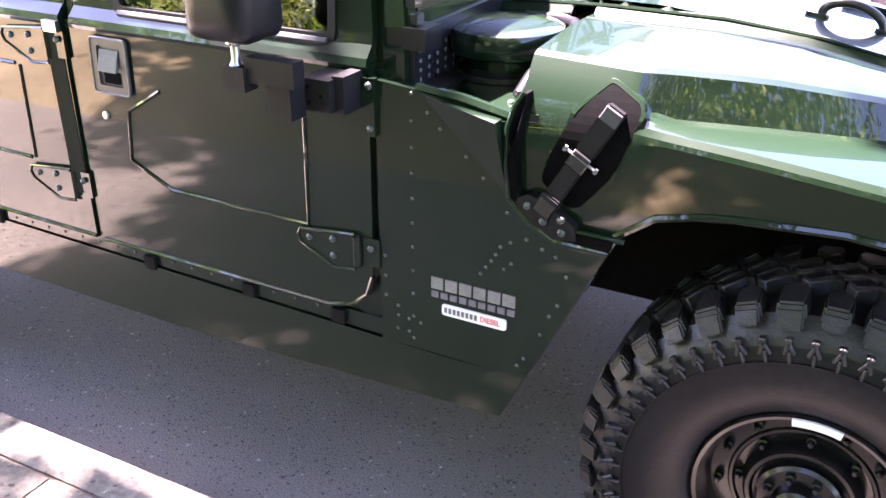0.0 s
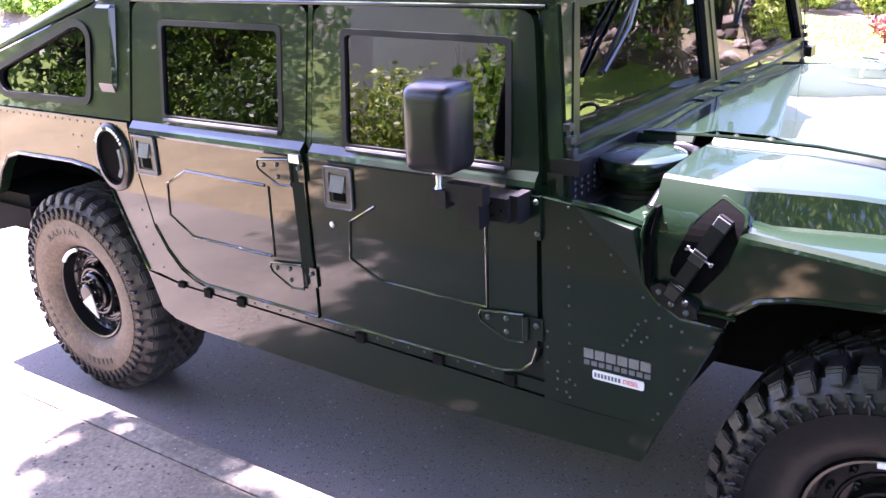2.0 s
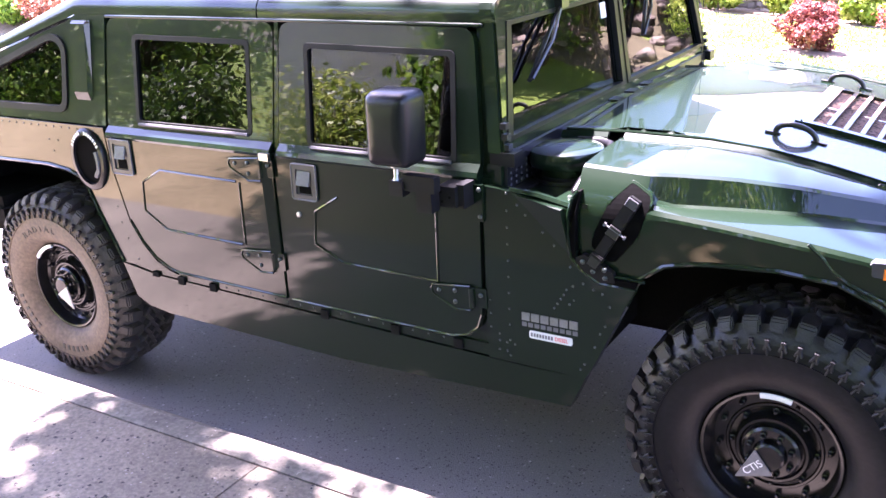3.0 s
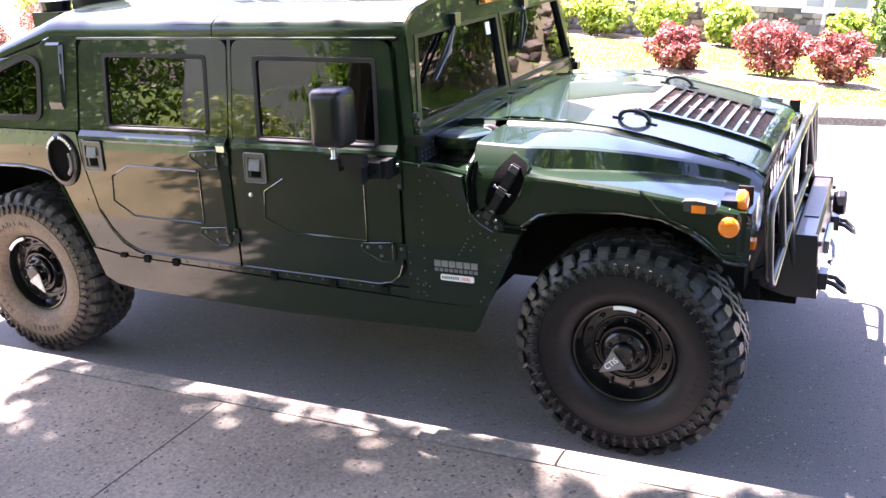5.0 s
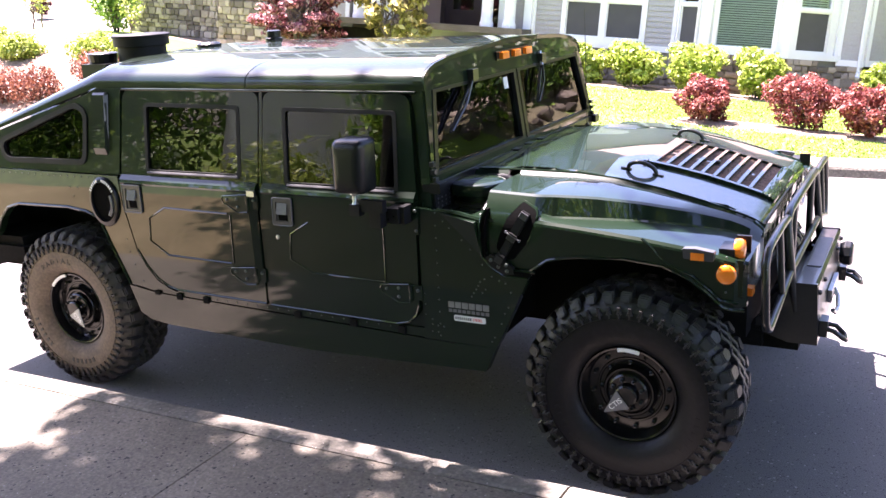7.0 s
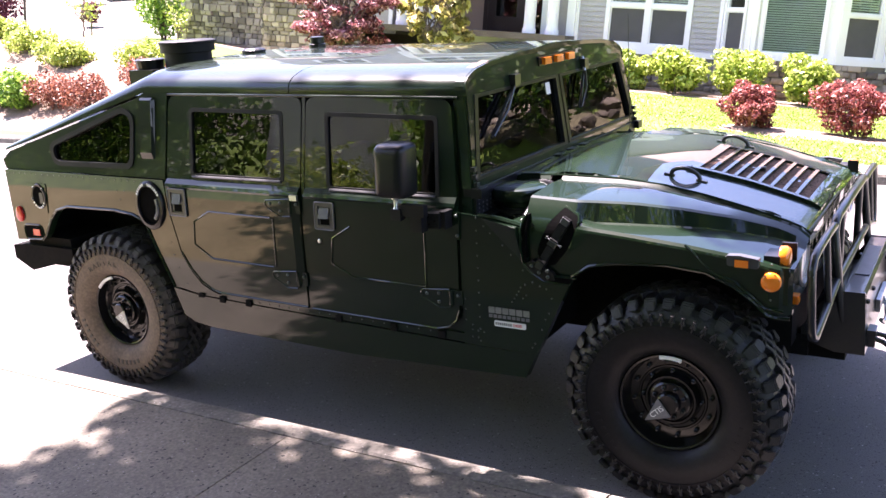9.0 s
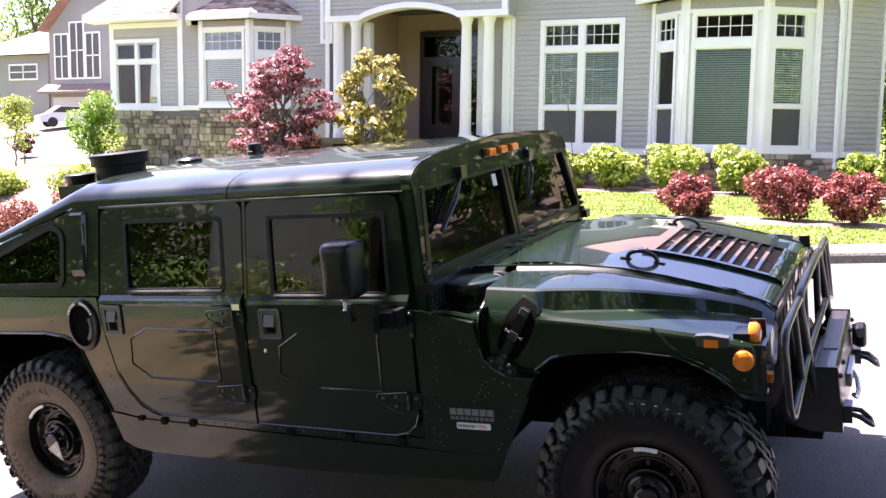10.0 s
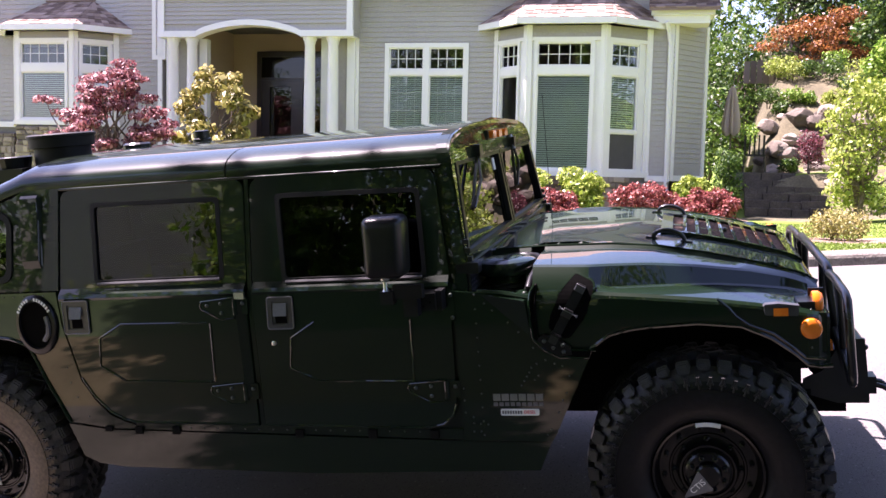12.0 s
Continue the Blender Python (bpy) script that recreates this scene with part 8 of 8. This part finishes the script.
for i, (x, y, h, m) in enumerate(((-13, -13, 7, GREEN_LEAF), (-13.4, -9.6, 6, DARK_LEAF), (-3.0, -10.4, 4.5, GREEN_LEAF), (-2.4, -13, 8, DARK_LEAF), (1.6, -14, 8, GREEN_LEAF), (5.0, -13, 7.5, DARK_LEAF), (8.8, -13.5, 8, GREEN_LEAF), (13, -12, 7.5, DARK_LEAF), (-18, -15, 8, DARK_LEAF), (17, -14, 9, GREEN_LEAF), (-24, -12, 8, GREEN_LEAF))):
    plant("garden_tree", "leafy garden tree on the near side of the street", "tree", (x, y), clumps(160 + i, 20, h * 0.38, h * 0.34, h * 0.14, h * 0.95, h * 0.20), 7000, 0.20, m, 160 + i, "garden trees on the near side", 0.11, 0.3, 2)
for i, (x, y, h) in enumerate(((-22, -21, 12), (-15, -22, 13), (-8.5, -20.5, 12), (-2.5, -22, 13), (3.5, -21, 12.5), (9.5, -22, 13), (16, -21, 12))):
    plant("back_tree", "tall dense tree behind the near gardens", "tree", (x, y), clumps(200 + i, 18, h * 0.36, h * 0.3, h * 0.12, h * 0.95, h * 0.2), 6000, 0.34, (DARK_LEAF, GREEN_LEAF)[i % 2], 200 + i, "tall trees behind the near gardens", 0.16, 0.3, 1)
for i, (x, y, h, m) in enumerate(((30, 11, 9, DARK_LEAF), (27, 18, 10, GREEN_LEAF), (34, 6, 9, GREEN_LEAF), (33, -6, 9, DARK_LEAF), (24, -5, 8, GREEN_LEAF), (15.5, 29, 9, GREEN_LEAF), (19.5, 28, 9, GREEN_LEAF), (12.5, 30, 9, GREEN_LEAF), (17, 32, 10, DARK_LEAF), (21, 33, 11, GREEN_LEAF), (24, 27, 10, GREEN_LEAF), (27, 23, 9, DARK_LEAF))):
    plant("uphill_tree", "leafy tree further up the street", "tree", (x, y), clumps(220 + i, 18, h * 0.42, h * 0.42, h * 0.1, h * 0.95, h * 0.2), 6000, 0.26, m, 220 + i, "trees further up the street", 0.12, 0.3, 1)
for i, (x, y, h) in enumerate(((9.7, 19.2, 6.0), (12.4, 21.8, 7.0), (14.8, 20.2, 6.5))):
    plant("uphill_tree", "slim leafy tree among the upper boulders", "tree", (x, y), clumps(240 + i, 14, h * 0.36, h * 0.36, h * 0.36, h * 0.95, h * 0.16), 4200, 0.2, DARK_LEAF, 240 + i, "trees further up the street", 0.12, 0.3, 1)
for i, x in enumerate((-11.5, -8.4, -5.0, -1.2, 2.6, 6.2, 10.2, 14.0)):
    plant("garden_shrub", "dense green garden shrub", "shrub", (x, -9.0 - 0.4 * (i % 2)), clumps(180 + i, 9, 1.2, 0.9, 0.5, 1.5, 0.7), 2600, 0.13, (GREEN_LEAF, DARK_LEAF, LIME_LEAF)[i % 3], 180 + i, "garden shrubs on the near side", 0.04, 0.3, 3)


# plain wall of the house on the near side, seen only as a reflection
bm = bmesh.new()
wz = ground_z(-7.5, -10.7)
box(bm, -7.6, -4.3, -10.95, -10.65, wz - 1.0, wz + 5.2)
thing("wall_south", soft(bm, 0.02, 1), STUCCO, "plain pale grey rendered house wall behind garden shrubs", "wall", kind="structure")

# ---- soil beds, lawn blades ----
def bed(name, x0, x1, y0, y1, seed, label, mat=None, lift=0.025):
    bm = bmesh.new()
    nx, ny = max(4, int((x1 - x0) / 0.5)), max(4, int((y1 - y0) / 0.35))
    rows = []
    for j in range(ny + 1):
        row = []
        for i in range(nx + 1):
            x, y = x0 + (x1 - x0) * i / nx, y0 + (y1 - y0) * j / ny
            edge = i in (0, nx) or j in (0, ny)
            if edge:
                x += 0.16 * noise.noise((x * 0.9, y * 0.9, seed))
                y += 0.16 * noise.noise((x * 0.9, y * 0.9, seed + 5))
            row.append((x, y, ground_z(x, y) + (-0.03 if edge else lift + 0.02 * noise.noise((x * 3, y * 3, seed)))))
        rows.append(row)
    grid(bm, rows)
    return thing(name, bm, mat or SOIL, label, "planting bed", kind="structure", smooth=True)


bed("bed_house", -16, 4.3, 16.0, 18.6, 1, "brown bark soil along the house")
bed("bed_red", 0.4, 4.2, 9.75, 10.9, 2, "brown bark soil under the red shrubs")
bed("bed_left", -19, -8.4, 7.35, 13.6, 3, "pale bark soil under the hedge shrubs")
bed("bed_right", 4.2, 9, 9.9, 11.6, 4, "brown soil round the low bush")
bed("bed_near", -26, 26, -3.7, -1.62, 5, "tan bark mulch behind the footpath", mat=TAN_GROUND, lift=0.06)
bed("ivy_bank", -40, 40, -30, -3.3, 8, "dark ivy bank under the garden trees", mat=IVY, lift=0.16)
bed("bank", 3.7, 24, 22.7, 46, 9, "brown bark bank above the boulders", mat=DARK_SOIL, lift=0.05)
bed("bed_uphill", 8.6, 18, 19.5, 23.2, 12, "dark soil round the upper boulders", mat=DARK_SOIL, lift=0.05)
bed("bed_steps", 3.75, 8.5, 17.2, 20.4, 10, "dark soil beside the stone steps", mat=DARK_SOIL, lift=0.05)
bed("verge", -24, 24, 7.16, 8.0, 6, "pale gravelly strip along the far kerb", mat=CURB_MAT)
bed("drive", -60, -21, 12, 45.6, 7, "pale concrete drive down the street", mat=CONCRETE, lift=0.04)


def lawn_blades():
    rng = np.random.default_rng(5)
    n = 70000
    x = rng.uniform(-8, 9, n)
    y = 7.9 + 8.3 * rng.random(n) ** 1.3
    v = np.empty((n, 3, 3))
    h = 0.014 + 0.02 * rng.random(n)
    a = rng.random(n) * 6.283
    z = np.array([ground_z(p, q) for p, q in zip(x, y)])
    w = 0.012
    v[:, 0] = np.stack([x - w * np.cos(a), y - w * np.sin(a), z], 1)
    v[:, 1] = np.stack([x + w * np.cos(a), y + w * np.sin(a), z], 1)
    v[:, 2] = np.stack([x + rng.normal(size=n) * 0.02, y + rng.normal(size=n) * 0.02, z + h], 1)
    me = bpy.data.meshes.new("lawn_blades")
    me.vertices.add(n * 3)
    me.vertices.foreach_set("co", v.reshape(-1))
    me.loops.add(n * 3)
    me.loops.foreach_set("vertex_index", np.arange(n * 3, dtype=np.int32))
    me.polygons.add(n)
    me.polygons.foreach_set("loop_start", np.arange(0, n * 3, 3, dtype=np.int32))
    me.update(calc_edges=True)
    me.materials.append(BLADE)
    tagged(new("grass", me), "short bright green lawn grass", "grass", kind="stuff")


lawn_blades()

# ---- boulders, steps, patio, umbrella, chair ----
boulder_meshes = []
for i in range(6):
    bm = bmesh.new()
    bmesh.ops.create_icosphere(bm, subdivisions=3, radius=0.5)
    for v in bm.verts:
        d = v.co.normalized()
        k = 1 + 0.30 * noise.noise(d * 1.3 + Vector((i * 7.1, 0, 0))) + 0.10 * noise.noise(d * 4 + Vector((0, i * 3.3, 0)))
        v.co = d * 0.5 * k
        v.co.z *= 0.72
    for e in range(5):
        nrm = Vector((math.cos(e * 2.1 + i), math.sin(e * 2.1 + i), math.sin(e * 1.3 + i * 2))).normalized()
        for v in bm.verts:
            dd = v.co.dot(nrm) - 0.36
            if dd > 0:
                v.co -= nrm * dd * 0.9
    boulder_meshes.append(finish("boulder", bm, BOULDER, False))
rng = random.Random(31)
for y, count, x0, x1, size in ((23.4, 26, 3.7, 16.5, 0.75), (23.8, 22, 3.7, 17.0, 1.0), (24.2, 22, 3.6, 17.5, 1.05), (24.6, 20, 3.6, 17.6, 1.2), (25.0, 18, 3.6, 17.8, 1.1), (25.5, 15, 3.8, 18.0, 0.8), (21.9, 5, 5.9, 9.0, 0.7), (19.6, 4, 5.75, 8.2, 0.75), (18.4, 3, 5.7, 8.2, 0.6), (19.8, 13, 8.8, 16.5, 0.9), (20.4, 12, 8.9, 16.5, 1.0), (21.2, 10, 8.9, 16.5, 0.9)):
    for i in range(count):
        x = x0 + (x1 - x0) * (i + 0.5) / count + rng.uniform(-0.12, 0.12)
        yy = y + rng.uniform(-0.3, 0.3)
        s = size * rng.uniform(0.40, 0.72)
        ob = new("boulder", boulder_meshes[rng.randrange(6)])
        ob.matrix_world = Matrix.Translation((x, yy, ground_z(x, yy) + s * 0.16)) @ pose(0, 0, 0, rng.uniform(-12, 12), rng.uniform(-12, 12), rng.uniform(0, 360)) @ Matrix.Diagonal((s * 1.15, s, s * 1.0, 1))
        tagged(ob, "weathered grey-brown boulder in the terrace wall", "boulder", "boulders of the terrace")
bm = bmesh.new()
box(bm, 3.6, 5.8, 20.5, 23.4, 1.7, ground_z(4.9, 21.5) + 0.05)
thing("patio", soft(bm, 0.02, 2), CONCRETE, "pale paved patio beside the house", "patio", kind="structure")
rng = random.Random(47)
for i in range(6):
    z = 1.30 + 0.158 * i
    step = root("stone_step", "rough brown stone garden step", "step", Matrix.Translation((0, 0, 0)), "garden steps")
    x = 4.05
    while x < 5.6:
        w = rng.uniform(0.38, 0.72)
        bm = bmesh.new()
        box(bm, x, min(x + w - 0.02, 5.85), 18.75 + 0.30 * i + rng.uniform(-0.05, 0.03), 19.30 + 0.30 * i, z - 0.20, z + rng.uniform(-0.025, 0.02))
        part("stone", soft(bm, 0.03, 2), STEP_STONE, step)
        x += w
fence = root("board_fence", "low weathered board fence above the bank", "fence")
for i in range(14):
    bm = bmesh.new()
    x = 4.2 + 0.2 * i
    z = ground_z(5.2, 29.2)
    box(bm, x, x + 0.185, 29.15, 29.19, z - 0.1, z + 0.62 + 0.02 * (i % 3))
    part("board", soft(bm, 0.006, 1), FENCE_WOOD, fence)
um = root("garden_umbrella", "closed beige garden umbrella", "umbrella", Matrix.Translation((3.72, 22.0, ground_z(4.9, 21.5) + 0.05)))
bm = bmesh.new()
rod(bm, (0, 0, 0), (0, 0, 2.25), 0.022, 10)
part("pole", bm, BARK, um, "wooden pole")
bm = bmesh.new()
rows = []
for t, r in ((0, 0.03), (0.1, 0.08), (0.3, 0.12), (0.6, 0.165), (0.85, 0.19), (0.95, 0.17), (1.0, 0.14)):
    rows.append([(r * (1 + 0.28 * math.cos(8 * a)) * math.cos(a), r * (1 + 0.28 * math.cos(8 * a)) * math.sin(a), 2.22 - 1.25 * t + 0.03 * math.cos(4 * a) * t) for a in [6.28318 * k / 48 for k in range(49)]])
grid(bm, rows)
bmesh.ops.remove_doubles(bm, verts=bm.verts, dist=0.0005)
part("canopy", bm, CANVAS, um, "furled beige canopy", smooth=True)
bm = bmesh.new()
lathe(bm, [(0.24, 0), (0.24, 0.05), (0.06, 0.08)], 20)
part("base", bm, BLACK_METAL, um)
ch = root("patio_chair", "dark metal patio chair", "chair", Matrix.Translation((4.3, 21.2, ground_z(4.9, 21.5) + 0.05)))
for lx, ly in ((-0.24, -0.22), (0.24, -0.22), (-0.24, 0.22), (0.24, 0.22)):
    bm = bmesh.new()
    tube(bm, [(lx * 1.1, ly * 1.1, 0), (lx, ly, 0.42), (lx, ly, 0.44 if ly < 0 else 0.95)], 0.014, 6)
    part("leg", bm, BLACK_METAL, ch, smooth=True)
bm = bmesh.new()
box(bm, -0.25, 0.25, -0.24, 0.24, 0.41, 0.45)
part("seat", soft(bm, 0.01, 2), BLACK_METAL, ch)
for i in range(5):
    bm = bmesh.new()
    box(bm, -0.24 + 0.11 * i, -0.20 + 0.11 * i, 0.21, 0.235, 0.45, 0.95)
    part("backrest_slat", bm, BLACK_METAL, ch)

# ---- street lamp ----
lz = ground_z(-34.7, 24)
lamp = root("street_lamp", "black street lamp with a pale globe", "street lamp", Matrix.Translation((-34.7, 24, lz)) @ Matrix.Diagonal((1, 1, (3.13 - lz) / 3.14, 1)))
bm = bmesh.new()
lathe(bm, [(0.14, 0), (0.14, 0.3), (0.07, 0.4), (0.055, 2.45), (0.09, 2.5), (0.12, 2.56)], 12)
part("post", bm, BLACK_METAL, lamp, smooth=True)
bm = bmesh.new()
lathe(bm, [(0.10, 2.56), (0.19, 2.70), (0.22, 2.90)], 16)
part("globe", bm, BADGE_WHITE, lamp, "pale globe", smooth=True)
bm = bmesh.new()
lathe(bm, [(0.25, 2.90), (0.24, 2.93), (0.12, 3.06), (0.03, 3.14)], 16)
part("cap", bm, BLACK_METAL, lamp, "dark lamp cap", smooth=True)


# ---- houses and a car down the street ----
def far_house(name, x0, x1, y0, y1, z0, h, ridge, garages, windows, gable, ledge=False):
    hs = root(name, "grey two-storey house down the street", "house", Matrix.Translation((0, 0, 0)))
    bm = bmesh.new()
    box(bm, x0, x1, y0, y1, z0, z0 + h)
    part("wall", bm, FAR_WALL, hs)
    bm = bmesh.new()
    xm, ym = (x0 + x1) / 2, (y0 + y1) / 2
    e = 0.6
    if gable:
        pts = [(x0 - e, y0 - e, z0 + h), (xm, y0 - e, z0 + ridge), (x1 + e, y0 - e, z0 + h), (x0 - e, y1 + e, z0 + h), (xm, y1 + e, z0 + ridge), (x1 + e, y1 + e, z0 + h)]
        v = [bm.verts.new(p) for p in pts]
        for q in ((0, 1, 4, 3), (1, 2, 5, 4)):
            bm.faces.new([v[i] for i in q])
        bmesh.ops.solidify(bm, geom=bm.faces[:], thickness=0.2)
        part("roof", bm, SHINGLE, hs, "brown shingle roof")
        bm = bmesh.new()
        plate(bm, [(x0, z0 + h), (x1, z0 + h), (xm, z0 + ridge - 0.3)], lambda a, b: (a, y0, b), lambda a, b: (a, y0 + 0.2, b))
        part("gable", bm, FAR_WALL, hs)
    else:
        v = [bm.verts.new(p) for p in ((x0 - e, y0 - e, z0 + h), (x1 + e, y0 - e, z0 + h), (x1 + e, y1 + e, z0 + h), (x0 - e, y1 + e, z0 + h), (x0 + 2.5, ym, z0 + ridge), (x1 - 2.5, ym, z0 + ridge))]
        for q in ((0, 1, 5, 4), (1, 2, 5), (2, 3, 4, 5), (3, 0, 4)):
            bm.faces.new([v[i] for i in q])
        part("roof", bm, SHINGLE, hs, "brown shingle roof")
    if ledge:
        bm = bmesh.new()
        sec = [(y0, z0 + 3.55), (y0 - 0.9, z0 + 2.98), (y0 - 0.9, z0 + 2.82), (y0, z0 + 2.82)]
        plate(bm, sec, lambda a, b: (x0 - 0.4, a, b), lambda a, b: (x1 + 0.4, a, b))
        part("lower_roof", bm, SHINGLE, hs, "narrow shingle roof over the garage")
    for a, b, c, d in garages:
        bm = bmesh.new()
        box(bm, a, b, y0 - 0.06, y0, c, d)
        for k in range(1, 4):
            box(bm, a, b, y0 - 0.08, y0 - 0.06, c + (d - c) * k / 4 - 0.02, c + (d - c) * k / 4 + 0.02)
        part("garage_door", bm, GARAGE, hs, "pale panelled garage door")
    for a, b, c, d in windows:
        bm = bmesh.new()
        t = 0.12
        for q in ((a - t, a, c - t, d + t), (b, b + t, c - t, d + t), (a, b, d, d + t), (a, b, c - t, c), ((a + b) / 2 - 0.05, (a + b) / 2 + 0.05, c, d), (a, b, (c + d) / 2 - 0.04, (c + d) / 2 + 0.04)):
            box(bm, q[0], q[1], y0 - 0.08, y0 - 0.003, q[2], q[3])
        w = part("window", bm, TRIM, hs)
        bm = bmesh.new()
        box(bm, a, b, y0 - 0.03, y0 - 0.01, c, d)
        part("pane", bm, DOOR_DARK, w, "dark window pane")
    return hs


far_house("far_house", -54.6, -46.4, 46, 58, 2.3, 7.4, 11.5, [(-54.3, -49.1, 2.5, 4.9)], [(-53.9, -52.6, 6.3, 9.4), (-52.3, -51.0, 6.3, 10.2), (-50.7, -49.4, 6.3, 9.4)], True, True)
far_house("far_house", -65.5, -56.0, 47, 60, 1.6, 6.6, 9.6, [(-65.0, -61.8, 1.7, 4.2)], [(-60.2, -57.2, 6.4, 7.4)], False)
far_house("far_house", -86, -70, 52, 64, 1.8, 6.5, 10.0, [(-84, -79, 2, 4.6)], [(-77, -74, 2.8, 4.4), (-82, -79, 5.6, 7.2), (-77, -74, 5.6, 7.2)], False)

cz = ground_z(-48.6, 42.6)
car = root("parked_car", "white car parked on a drive down the street", "car", Matrix.Translation((-48.6, 42.6, cz)) @ pose(0, 0, 0, 0, 0, 62))
bm = bmesh.new()
prof = [(-2.2, 0.35), (-2.25, 0.75), (-1.6, 0.95), (-0.9, 1.45), (0.9, 1.48), (1.7, 1.0), (2.2, 0.9), (2.25, 0.4)]
plate(bm, prof, lambda a, b: (a, -0.85, b), lambda a, b: (a, 0.85, b))
part("body", soft(bm, 0.08, 3), WHITE_CAR, car, smooth=True)
bm = bmesh.new()
plate(bm, [(-1.4, 1.0), (-0.85, 1.38), (0.8, 1.40), (1.4, 1.02)], lambda a, b: (a, -0.87, b), lambda a, b: (a, 0.87, b))
part("window", bm, DOOR_DARK, car, "dark car windows")
for x in (-1.4, 1.4):
    for y in (-0.86, 0.70):
        bm = bmesh.new()
        lathe(bm, [(0.33, 0), (0.34, 0.04), (0.34, 0.13), (0.33, 0.17)], 20, Matrix.Translation((x, y, 0.34)) @ pose(0, 0, 0, -90))
        part("wheel", bm, RUBBER, car, smooth=False)
